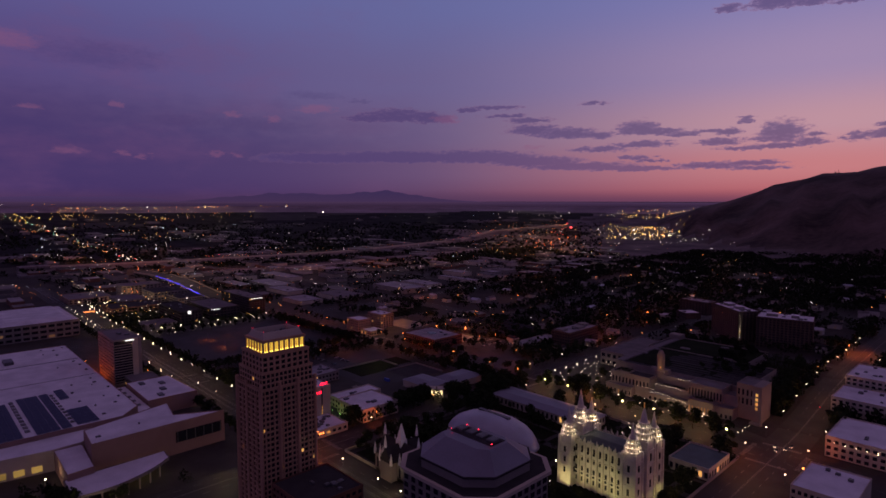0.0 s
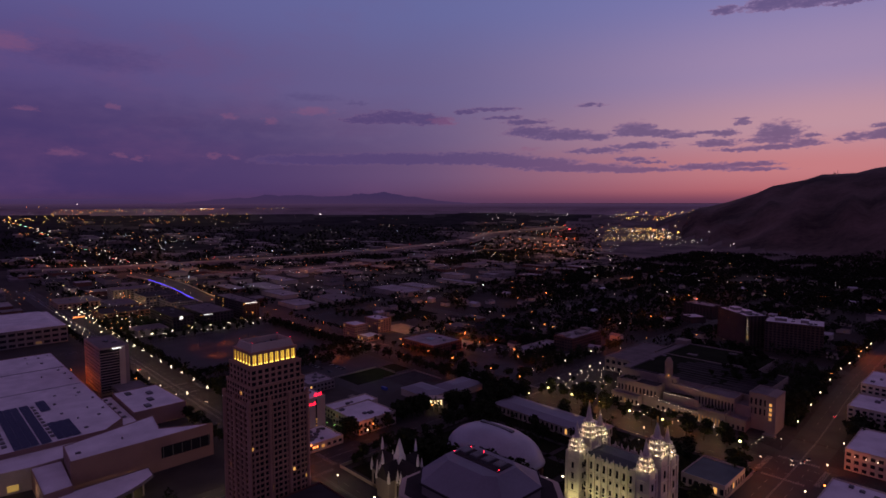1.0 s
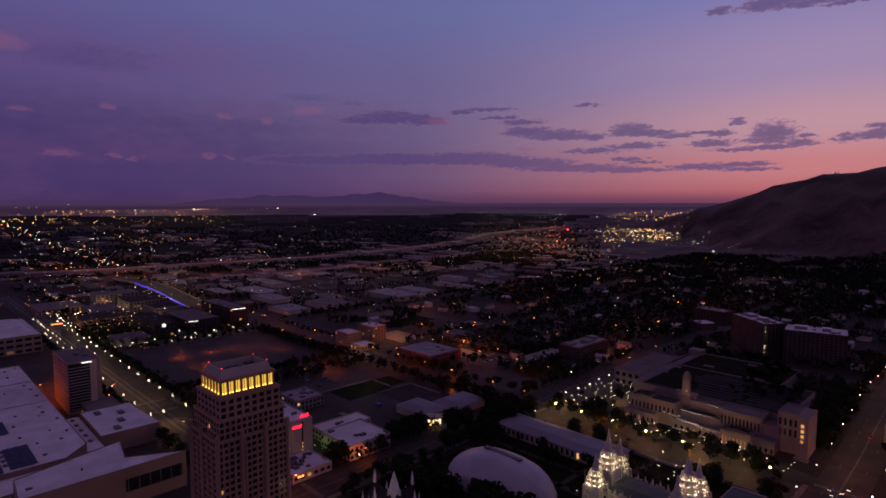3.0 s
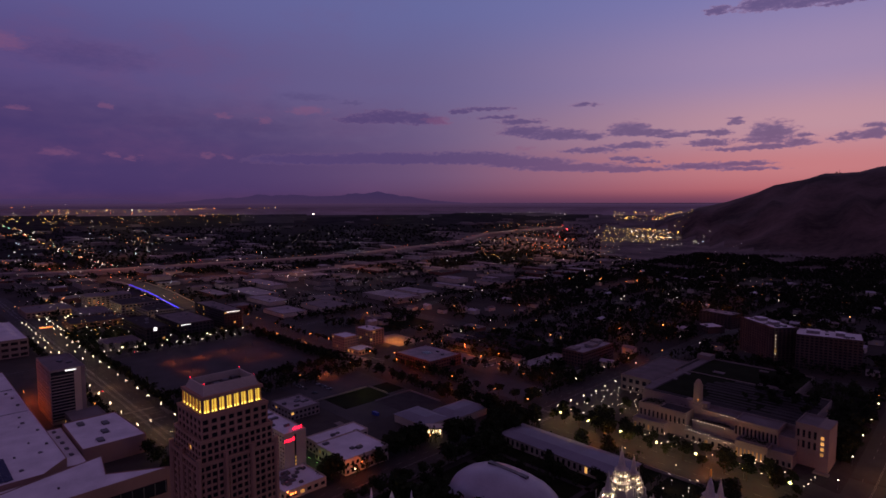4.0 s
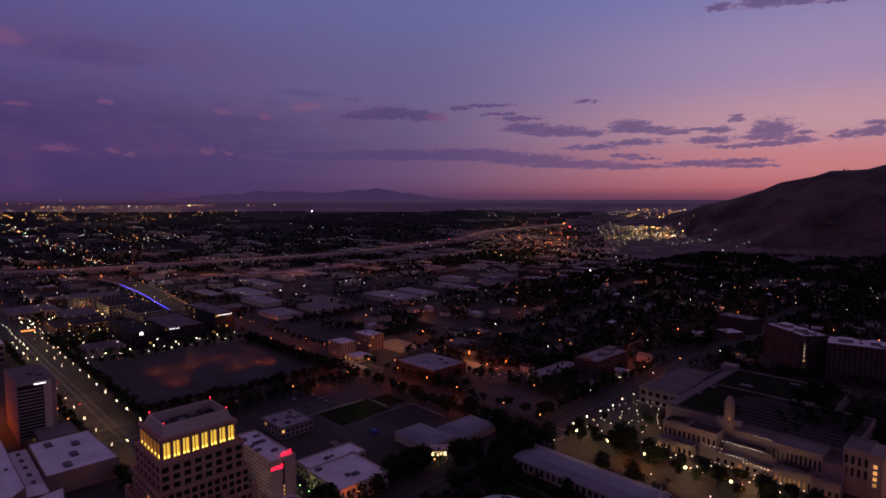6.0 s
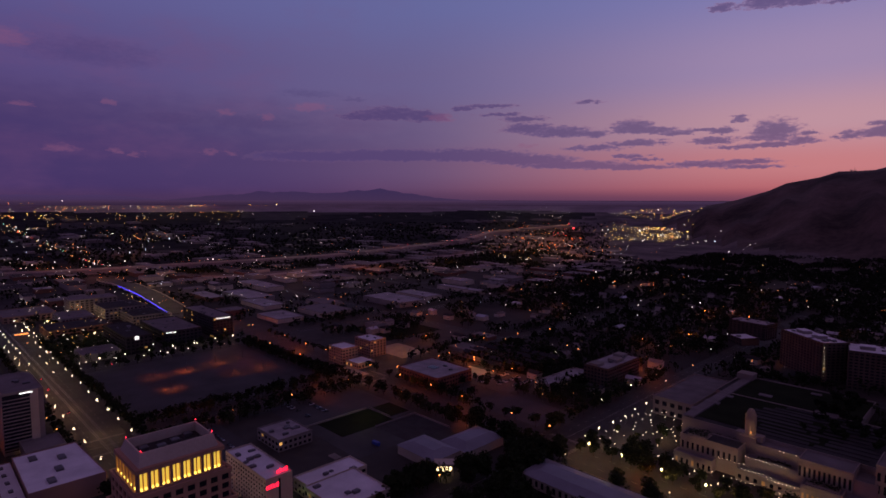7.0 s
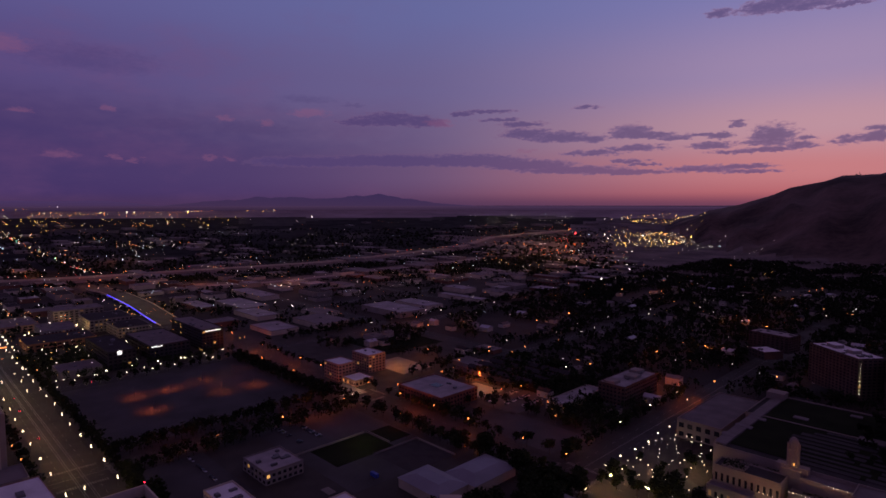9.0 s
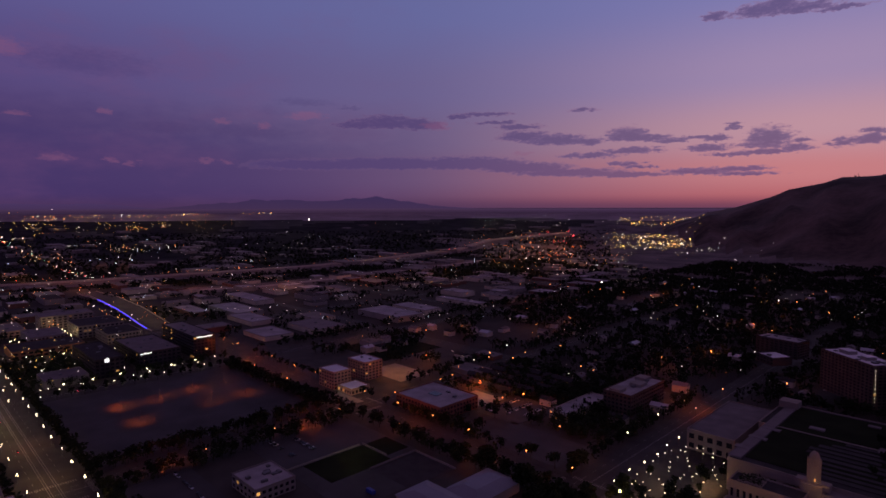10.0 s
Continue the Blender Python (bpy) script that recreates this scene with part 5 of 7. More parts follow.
M_GRANITE_WARM = material("warm_grey_granite", (0.24, 0.19, 0.165), 0.85, 0.15, 0.05, 1.2, 0.2)
conference_centre()
grid_building("theatre", "low theatre wing with a broad dark roof", "theatre", -347, -312, 605, 697, 15.5, 2, 5, 10, M_GRANITE_WARM, M_ROOF2, sides="S", lit=0.0, units=0)

# ---- east of the climbing street ----
grid_building("library", "white-roofed stone building with a lit loggia", "building", -101, -50, 508, 562, 15, 3, 11, 10, M_CREAM, M_ROOF, lit=0.05, units=2, sides="SW")
for i in range(7):
    lb = thing("wall_lamp", "warm lamp under the loggia eaves", "lamp", -95 + i * 6.5, 507.6, 11.5, group="loggia lamps")
    part("globe", Boxes().ball(0, -0.4, 0, 0.28).data(), G_WHITE, lb)
    part("bracket", Boxes().box(-0.1, 0.1, -0.3, 0.1, -0.1, 0.1).data(), M_STEEL, lb)
grid_building("corner_bank", "pale corner building with a flat white roof", "building", -96, -63, 405, 450, 15, 3, 10, 9, M_CREAM, M_ROOF, units=3, sides="SW")
grid_building("terrace_flats", "stepped white-roofed flats on the slope", "flats", -117, -70, 596, 640, 16, 4, 10, 8, M_CREAM, M_ROOF, units=6, base=4, sides="SW")
grid_building("terrace_flats", "stepped white-roofed flats on the slope", "flats", -117, -70, 646, 700, 20, 5, 10, 8, M_CREAM, M_ROOF, units=8, base=8, sides="SW")

# ---- apartment blocks on the bench ----
M_DARKBRICK = material("dark_brown_brick", (0.075, 0.05, 0.042), 0.9, 0.3, 0.08, 2.5, 0.4)
a1 = grid_building("apartment_block", "dark brick apartment block with a pale roof", "apartments", -300, -237, 785, 813, 38, 13, 14, 6, M_DARKBRICK, M_ROOF, base=14, lit=0.004, rz=-40.5, units=8, most=90)
for k in range(8):
    part("stair_lamp", Boxes().ball(31.8, -12.0, 6 + k * 4.0, 0.2).data(), G_SMALL, a1)
a2 = grid_building("apartment_block", "long dark brick apartment block with pale roof", "apartments", -236, -178, 768, 806, 36, 12, 14, 8, M_DARKBRICK, M_ROOF, base=14, lit=0.004, rz=12, units=8, most=90)
grid_building("apartment_block", "low dark apartment block with a pale roof among trees", "apartments", -388, -340, 905, 932, 19, 6, 9, 5, M_ROOF3, M_ROOF_AGED, base=16, lit=0.004, rz=-12, units=5, most=20)
grid_building("annex", "low annex with a pale roof below the apartments", "annex", -372, -346, 858, 882, 8, 2, 5, 4, M_ROOF3, M_ROOF, base=16, rz=-35, units=2, sides="S")
for blk, h in ((a1, 38), (a2, 36)):
    for x0, x1 in ((-20, -8), (6, 14)):
        ph = part("penthouse", Boxes().box(x0, x1, -5, 4, h, h + 3.2).data(), M_GREYWALL, blk, "grey lift house on the roof")
        part("cap", Boxes().box(x0 - 0.4, x1 + 0.4, -5.4, 4.4, h + 3.2, h + 3.6).data(), M_ROOF, ph)
bh = grid_building("brick_hotel", "brick hotel with a pale roof deck", "hotel", -439, -411, 637, 704, 19, 5, 7, 15, M_DARKBRICK, M_ROOF_AGED, units=7, lit=0.01)
for x0, x1, y0, y1 in ((-9, 2, -33, -20), (-3, 8, -4, 10), (-9, 2, 18, 30)):
    part("penthouse", Boxes().box(x0, x1, y0, y1, 19, 22).data(), M_GREYWALL, bh, "pale lift house on the roof")
grid_building("lodge", "low white-roofed lodge beside the hotel", "lodge", -463, -444, 584, 655, 6.5, 2, 4, 14, M_HOUSE, M_ROOF_AGED, lit=0.08)
bk = grid_building("records_building", "square red brick building with a white roof", "building", -586, -525, 506, 556, 12, 3, 14, 12, M_BRICK, M_ROOF_AGED, units=2, lit=0.01)
part("light_well", Boxes().box(-8, 3, -4, 5, 12.0, 12.4).data(), M_GLASS, bk, "dark square light well")
grid_building("motel_tower", "pink stucco motel block", "motel", -696, -668, 490, 512, 18, 5, 6, 5, M_PINK, M_ROOF, lit=0.03)
grid_building("motel_tower", "tall pink stucco motel block", "motel", -702, -670, 532, 556, 20, 6, 7, 5, M_PINK, M_ROOF, lit=0.03, units=2)
grid_building("motel_office", "low motel office with flat roof", "motel", -664, -640, 492, 515, 6, 1, 6, 5, M_PINK, M_ROOF, lit=0.2)
# ---- dark offices and the station district ----
grid_building("office_block", "dark glass office with a white sign", "office", -985, -884, 322, 352, 22, 5, 20, 6, M_ROOF3, M_ROOF3, lit=0.01, units=5)
grid_building("office_block", "dark glass office beside the parking field", "office", -1000, -900, 372, 420, 18, 4, 18, 9, M_ROOF3, M_ROOF2, lit=0.03, units=5)
grid_building("office_block", "dark glass office with lit upper floors", "office", -1010, -900, 436, 464, 28, 7, 18, 6, M_ROOF3, M_ROOF2, lit=0.05, units=5)
sign_bars("office_sign", "white lit sign bars on the office front", -883.9, 334, 18, 5, 5, 3, G_WHITESIGN, "E", 5)
sign_bars("office_sign", "white lit sign bars on the roof edge", -899.9, 380, 16.2, 13, 1.6, 8, G_WHITESIGN, "E", 6)
sign_bars("office_sign", "white lit sign bars on the roof edge", -899.9, 450, 25.8, 20, 1.6, 12, G_WHITESIGN, "E", 7)
for x0, x1, y0, y1, h in ((-1260, -1215, 330, 400, 24), (-1200, -1130, 360, 420, 18), (-1125, -1060, 380, 425, 14), (-1190, -1120, 300, 345, 12), (-1110, -1050, 270, 350, 10), (-1290, -1210, 240, 310, 9)):
    grid_building("station_block", "low station-quarter block with lit front", "building", x0, x1, y0, y1, h, max(1, h // 4), 10, 10, rnd.choice((M_GREYWALL, M_BRICK, M_PINK)), rnd.choice((M_ROOF3, M_ROOF2)), lit=0.04, room=G_ROOMDIM, units=3, most=40, group="station quarter blocks")

# ---- street lamps ----
def make_street_lamp(kind, x, y, z, label, group, glow, r=0.55, h=5.2):
    r *= 0.62
    g = thing(kind, label, "street lamp", x, y, z, group=group)
    part("pole", Boxes().loft([[(w * math.cos(a * math.pi / 3), w * math.sin(a * math.pi / 3), zz) for a in range(6)] for w, zz in ((0.22, 0), (0.22, 0.5), (0.09, 0.8), (0.07, h))]).data(), M_STEEL, g)
    for o, up in ((-0.95, -1.0), (0.95, -1.0), (0, 0.3)) if kind == "candelabra_lamp" else ((0, 0),):
        if o:
            part("arm", Boxes().box(min(0, o), max(0, o), -0.05, 0.05, h + up - 0.15, h + up - 0.03).data(), M_STEEL, g)
        part("globe", Boxes().ball(o, 0, h + up + r * 0.8, r).data(), glow, g)
    return g


def lamp_row(kind, label, group, glow, places, r=0.55, h=5.2):
    first = None
    for x, y in places:
        x, y = x + rnd.uniform(-1.5, 1.5), y + rnd.uniform(-1, 1)
        if kind == "street_lamp" and any(a < x < b and c < y < d for a, b, c, d in TAKEN):
            continue
        z = land(x, y) + 0.1
        if first is None:
            first = make_street_lamp(kind, x, y, z, label, group, glow, r, h)
        else:
            copy_thing(first, pose(x, y, z, 0, 0, rnd.uniform(-20, 20)))


def along(axis, c, a, b, step, jitter=0.0):
    n = int(abs(b - a) / step)
    out = []
    for i in range(n + 1):
        s = a + (b - a) * i / max(n, 1) + rnd.uniform(-jitter, jitter)
        out.append((s, c) if axis == "x" else (c, s))
    return out


lamp_row("candelabra_lamp", "three-globe white street lamp on the tram street", "tram street lamps", G_WHITE,
         along("x", 217.5, -577, -1010, 33.5, 1.5) + along("x", 249.5, -480, -1010, 31.5, 1.5) + [(-577, 229), (-609, 207), (-930, 240), (-887, 240), (-845, 240), (-895, 225)], 0.5, 6.5)
lamp_row("candelabra_lamp", "three-globe white street lamp by the arena", "arena street lamps", G_WHITE, along("x", 258, -1000, -1150, 25, 3) + along("x", 226, -960, -1150, 24, 3), 0.5, 6.5)
lamp_row("plaza_lamp", "bright yellow-white lamp among kerb trees", "hall front lamps", G_FLOOD, along("x", 492.5, -346, -165, 27, 1), 1.3, 5.0)
lamp_row("street_lamp", "white street lamp along the square", "square front lamps", G_WHITE, along("x", 463, -345, -150, 33, 2), 0.55, 6.5)
lamp_row("street_lamp", "white street lamp on the tree-lined street", "western street lamps", G_WHITE, along("y", -352.5, 503, 705, 19, 1) + along("y", -388, 520, 700, 46, 6), 0.8, 6.5)
lamp_row("street_lamp", "white street lamp on the climbing street", "climbing street lamps", G_WHITE,
         along("y", -144, 440, 900, 36, 8) + along("y", -108, 440, 900, 44, 10), 0.65, 6.5)
lamp_row("plaza_light", "small white plaza light among terrace trees", "plaza lights", G_SMALL,
         [(x + rnd.uniform(-4.5, 4.5), y + rnd.uniform(-4.5, 4.5)) for x in range(-348, -294, 9) for y in range(501, 604, 9) if rnd.random() < 0.9], 0.42, 3.2)
lamp_row("plaza_light", "small white light along the hall front", "hall front lights", G_SMALL,
         [(x + rnd.uniform(-2, 2), y) for y in (499, 506, 513, 520) for x in range(-292, -150, 9) if rnd.random() < 0.6], 0.42, 2.6)
lamp_row("garden_lamp", "small white garden lamp in the square", "garden lamps", G_SMALL,
         [(rnd.uniform(-230, -146), rnd.uniform(376, 458)) for _ in range(26)] + [(-216, 322), (-152, 332), (-222, 398), (-246, 372), (-244, 300), (-250, 262)], 0.42, 3.0)
lamp_row("street_lamp", "orange sodium street lamp", "sodium street lamps", G_AMBER,
         along("x", 497, -380, -1100, 48, 8) + along("x", 463, -400, -1100, 60, 10) + along("y", -597, 260, 700, 62, 8) + along("y", -384, 250, 440, 55, 6)
         + [(-506, 602), (-514, 578), (-433, 556), (-434, 578), (-414, 580), (-458, 579), (-604, 733), (-622, 684), (-618, 628), (-598, 703), (-531, 704), (-520, 729), (-501, 724), (-601, 598), (-560, 596)], 0.78, 7.5)
lamp_row("street_lamp", "lone orange lamp behind the office slab", "sodium street lamps by the hall", G_AMBER,
         [(-668, 152), (-700, 150), (-722, 178), (-655, 206), (-742, 166), (-690, 206), (-760, 190)], 0.6, 6.5)
lamp_row("street_lamp", "white lamp in the station quarter", "station quarter lamps", G_WHITE,
         [(rnd.uniform(-1250, -1010), rnd.uniform(235, 320)) for _ in range(16)] + along("x", 352, -1030, -1250, 18, 6) + along("x", 430, -1030, -1220, 22, 6) + along("y", -868, 260, 450, 24, 4), 0.95, 6.0)
lamp_row("wall_lamp", "white lamp at a building corner", "corner lamps", G_WHITE, [(-383, 300), (-333, 240), (-293, 239), (-268, 239), (-415, 134), (-444, 80), (-467, 212), (-226, 346), (-232, 337), (-162, 372)], 0.8, 5.0)
lamp_row("path_light", "small warm light under the trees by the offices", "office garden lights", G_SMALL,
         [(rnd.uniform(-1000, -845), rnd.uniform(256, 318)) for _ in range(34)] + [(rnd.uniform(-880, -850), rnd.uniform(320, 460)) for _ in range(12)], 0.75, 3.0)
lamp_row("garden_lamp", "low green-tinted lamp on a strip of lawn", "lawn lamps", G_GREEN, [(-430, 292), (-418, 291)], 0.4, 1.2)
for x in (-430, -418):
    point_lamp("lawn_light", x, 289.5, 2.5, (0.6, 1.0, 0.3), 300, 0.2)
bank_lamp = thing("wall_lamp", "bright orange lamp on a roof corner", "lamp", -96.4, 438, 14.2)
part("bracket", Boxes().box(-0.9, 0.4, -0.1, 0.1, -0.1, 0.1).data(), M_STEEL, bank_lamp)
part("globe", Boxes().ball(-1.2, 0, 0, 0.5).data(), G_AMBER, bank_lamp)
point_lamp("wall_light", -98.5, 438, 14.6, (1.0, 0.25, 0.05), 900, 0.4)
sign_bars("shop_sign", "orange-red lit sign bars on the podium corner", -385.9, 254, 3.4, 5, 1.3, 3, G_FASCIA, "E", 9)
# string lights along the hall terraces
def string_lights(x0, x1, y, z, n):
    g = thing("string_lights", "row of tiny warm lights along a terrace edge", "lights", (x0 + x1) / 2, y, z, group="terrace string lights")
    part("cable", Boxes().box(-(x1 - x0) / 2, (x1 - x0) / 2, -0.03, 0.03, -0.03, 0.03).data(), M_STEEL, g)
    for i in range(n):
        part("bulb", Boxes().ball(-(x1 - x0) / 2 + (x1 - x0) * i / (n - 1), 0, -0.2, 0.17).data(), G_SMALL, g)


string_lights(-247, -222, 535.7, 14.6, 12)
string_lights(-262, -246, 529.5, 11.0, 7)
string_lights(-246, -228, 526.6, 9.2, 9)
string_lights(-230, -214, 526.4, 7.2, 8)
string_lights(-228, -216, 544.0, 21.6, 6)
string_lights(-250, -236, 521.4, 2.8, 6)
string_lights(-212, -188, 521.8, 2.4, 8)

# lit fascia of the arena canopy
canopy = thing("entrance_canopy", "low entrance canopy with an orange lit fascia", "canopy", -1092, 246, 0.1)
part("roof", Boxes().box(-3, 3, -9, 9, 4.6, 5.2).data(), M_ROOF2, canopy)
part("lit_fascia", Boxes().box(3.02, 3.2, -8, 8, 3.6, 4.6).data(), G_FASCIA, canopy, "glowing orange fascia")
for y in (-8, 0, 8):
    part("post", Boxes().cone(2, y, 0, 4.6, 0.2, 0.2, 6).data(), M_STEEL, canopy)

# ---- lamps that only show by the light they throw ----
for x, y in ((-770, 316), (-770, 351), (-776, 386), (-724, 385), (-723, 419), (-717, 317), (-780, 421)):
    spot_lamp("yard_light", (x, y, 12), (x, y, 0), (1.0, 0.16, 0.03), 13500 * rnd.uniform(0.7, 1.2), 128, 1.0, 0.3)
    lot = thing("yard_lamp", "shielded orange lamp over the parking field", "lamp", x, y, 0.1, group="parking field lamps")
    part("pole", Boxes().cone(0, 0, 0, 9.2, 0.12, 0.08, 6).data(), M_STEEL, lot)
    part("hood", Boxes().cone(0, 0, 9.2, 9.5, 0.5, 0.1, 8).data(), M_STEEL, lot)
for x, y, w, c in ((-664, 572, 9000, (1.0, 0.3, 0.05)), (-634, 484, 2200, (1.0, 0.85, 0.55)), (-517, 410, 700, (0.85, 0.75, 0.3)), (-545, 580, 1800, (1.0, 0.6, 0.35))):
    point_lamp("yard_light", x, y, 8, c, w * 2, 0.4)
for x, y in ((-1030, 350), (-1080, 430), (-1140, 350), (-1190, 430), (-1060, 260), (-1200, 320), (-1000, 300)):
    point_lamp("street_glow", x, y, 8, (1.0, 0.62, 0.26), 9000, 0.5)
for x in (-1170, -1250, -1330, -1410):
    point_lamp("street_glow", x, 486, 22, (1.0, 0.62, 0.3), 9000, 0.5)
AMBER = (1.0, 0.14, 0.025)
for x, y, w in ((-142, 466, 1700), (-110, 496, 1700), (-215, 484, 1500), (-290, 484, 2500), (-372, 478, 900), (-446, 468, 2200), (-470, 484, 1500), (-540, 478, 4000), (-610, 482, 2200), (-660, 470, 900), (-760, 482, 3500), (-850, 480, 5000), (-950, 480, 5000),
                (-600, 300, 2500), (-604, 420, 3500), (-376, 300, 1200), (-366, 240, 1000), (-404, 540, 1300), (-128, 810, 3500), (-372, 700, 3000), (-682, 156, 7000), (-730, 164, 9000), (-506, 602, 4000), (-514, 578, 3000), (-560, 590, 2500), (-420, 720, 3000)):
    point_lamp("street_glow", x, y, land(x, y) + 8.5, AMBER, w * 2.9, 0.4)
for x in (-480, -560, -640, -720, -800, -880, -960):
    point_lamp("street_glow", x, 232, 9, (1.0, 0.52, 0.22), 6500, 0.5)
for x, y, w in ((-333, 237, 2600), (-280, 236, 2600), (-425, 236, 2600), (-372, 170, 3000), (-372, 95, 3000), (-444, 84, 900), (-412, 136, 700), (-345, 214, 1200), (-232, 236, 2600), (-240, 300, 900), (-162, 374, 900)):
    point_lamp("street_glow", x, y, 8, (1.0, 0.72, 0.38), w, 0.4)
for x, y in ((-330, 530), (-310, 550), (-260, 505), (-215, 503), (-180, 503), (-340, 505)):
    point_lamp("street_glow", x, y, 5, (1.0, 0.58, 0.3), 4200, 0.5)
for x in range(-340, -150, 32):
    point_lamp("street_glow", x, 478, 8, (1.0, 0.5, 0.24), 3600, 0.5)
for x, y in ((-128, 545), (-126, 610), (-128, 690), (-126, 430), (-128, 350)):
    point_lamp("street_glow", x, y, land(x, y) + 9, (1.0, 0.42, 0.2), 4600, 0.4)

near_rnd = random.Random(12)
spots = []
for _ in range(170):
    x, y = near_rnd.uniform(-880, -60), 590 + 820 * near_rnd.random() ** 1.2
    if all(math.hypot(x - a, y - b) > 38 for a, b in spots) and not any(a - 6 < x < b + 6 and c - 6 < y < d + 6 for a, b, c, d in TAKEN) and not (-310 < x < -150 and y < 830):
        spots.append((x, y))
lamp_row("street_lamp", "orange sodium lamp on a quiet street", "neighbourhood lamps", G_AMBER, spots[0::2], 0.85, 7.5)
lamp_row("street_lamp", "pale lamp on a quiet street", "neighbourhood lamps", G_SMALL, spots[1::4], 0.75, 6.5)
for x, y in spots[0::4]:
    point_lamp("street_glow", x + 3, y - 2, land(x, y) + 9.5, (1.0, 0.2, 0.045), 7000 * near_rnd.uniform(0.6, 2.0), 0.4)

# unseen amber fill lamps, added to brighten the ground of the far yards
for a, r in ((34, 2000), (36.5, 1750), (39, 2150), (45, 1700), (52, 1600), (60, 1500), (68, 1600), (76, 1700), (80, 2000), (74, 2300), (37.0, 2350), (35.2, 2500), (34.2, 2750), (33.8, 3000)):
    x, y = -80 - r * math.sin(math.radians(a)), 85 + r * math.cos(math.radians(a))
    point_lamp("yard_light", x, y, land(x, y) + 28, (1.0, 0.3, 0.12), 110000 if r > 1900 else 45000, 0.8)

# ---- the valley's far lights ----
def sight(a, dep):
    """The place on the far ground seen from over the city at a degrees west of north and dep degrees down."""
    far = EYE_H / math.tan(math.radians(max(dep, 0.05)))
    r = far if far < 2200 else 2200 + (far - 2200) / (1 + (far - 2200) / 2760)
    r = min(r, 4880)
    x, y = -80 - r * math.sin(math.radians(a)), 85 + r * math.cos(math.radians(a))
    return x, y, land(x, y), r


CLUSTERS = (
    ("west horizon streak", 68.9, 80.7, 0.76, 1.05, 80, "A", 1.00),
    ("west horizon streak a", 77.3, 79.5, 0.26, 0.45, 30, "Y", 1.00),
    ("west horizon streak b", 80.7, 86.9, 0.29, 0.52, 27, "Y", 1.00),
    ("west horizon streak c", 67.1, 69.9, 0.65, 0.80, 22, "A", 1.00),
    ("west horizon streak d", 61.3, 64.2, 0.57, 0.78, 14, "A", 0.90),
    ("west near horizon", 65.0, 86.9, 1.15, 2.03, 210, "Y", 0.80),
    ("dark suburbs", 38.9, 77.3, 1.61, 5.20, 210, "D", 0.75),
    ("western rows", 70.8, 87.0, 2.07, 5.88, 175, "M", 0.85),
    ("mall", 71.3, 74.6, 3.16, 3.95, 36, "A", 0.80),
    ("rail yards", 34.0, 70.9, 5.0, 7.93, 210, "M", 0.8),
    ("north works", 28.2, 42.8, 2.15, 6.30, 300, "M", 0.8),
    ("refinery", 23.0, 30.2, 2.75, 4.03, 210, "RF", 1.0),
    ("refinery core", 24.2, 27.7, 2.64, 3.59, 60, "Y", 1.2),
    ("refinery tail", 20.2, 24.0, 3.3, 4.3, 34, "W", 0.90),
    ("north horizon", 22.8, 29.0, 1.06, 1.90, 110, "Y", 0.90),
    ("north horizon b", 33.5, 41.7, 1.10, 1.99, 46, "W", 0.75),
    ("bench houses", 17.1, 42.0, 4.2, 8.77, 95, "H", 0.8),
    ("bench houses b", 7.5, 25.5, 5.6, 11.88, 60, "H", 0.8),
    ("near houses", 16.9, 46.0, 8.4, 15.20, 60, "H", 0.72),
    ("industrial", 41.1, 69.6, 7.37, 11.21, 150, "M", 0.9),
    ("industrial left", 69.6, 87.2, 6.16, 9.74, 170, "M", 0.9),
    ("station", 69.7, 81.2, 9.14, 13.68, 140, "S", 1.00),
    ("red masts", 33.5, 34.3, 2.19, 3.84, 10, "R", 1.8),
    ("amber yard", 33.4, 38.1, 3.53, 4.97, 20, "O", 2.2),
)
AVENUES = (
    ("western avenue", ((86.5, 0.6), (82.9, 2.02), (80.8, 3.36), (77.4, 5.21), (75.1, 6.12)), 80, "G", 1.00),
    ("second avenue", ((83.0, 2.82), (81.5, 2.78), (78.5, 2.04)), 24, "A", 0.90),
    ("freeway", ((69.5, 5.82), (66.1, 5.75), (57.8, 5.46), (50.1, 4.74), (44.5, 4.14), (41.1, 3.18), (34.0, 2.47)), 120, "F", 0.80),
    ("freeway south", ((83.1, 5.80), (77.4, 5.97), (69.5, 5.82)), 36, "F", 0.70),
    ("northern road", ((41.7, 4.97), (37.2, 3.99), (33.5, 2.41)), 30, "A", 0.80),
    ("boulevard", ((66.2, 9.10), (62.2, 9.22), (53.5, 8.26), (46.8, 7.39)), 26, "W", 1.00),
)
TONES = {"W": "wwwwc", "A": "aaayyw", "Y": "yyyyaw", "RF": "yyyywwya", "M": "wwwwaaacy", "D": "wwwwcwa", "H": "aaowwwwy", "S": "wwwyyya", "G": "wwwgrayya", "F": "aaaawr", "R": "r", "O": "oooo"}
glows = {k: (Boxes(), Boxes()) for k in "waycgro"}
far_rnd = random.Random(31)


def far_light(x, y, z, r, tone, size, bright):
    s = size * r * 0.0005 * (0.7 + 0.75 * far_rnd.random() ** 3)
    b = glows[tone][0 if bright else 1]
    n = len(b.v)
    b.v += [(x - s, y, z), (x + s, y, z), (x, y - s, z), (x, y + s, z), (x, y, z - s), (x, y, z + s)]
    b.f += [(n + i, n + j, n + k) for i, j, k in ((0, 2, 5), (2, 1, 5), (1, 3, 5), (3, 0, 5), (2, 0, 4), (1, 2, 4), (3, 1, 4), (0, 3, 4))]


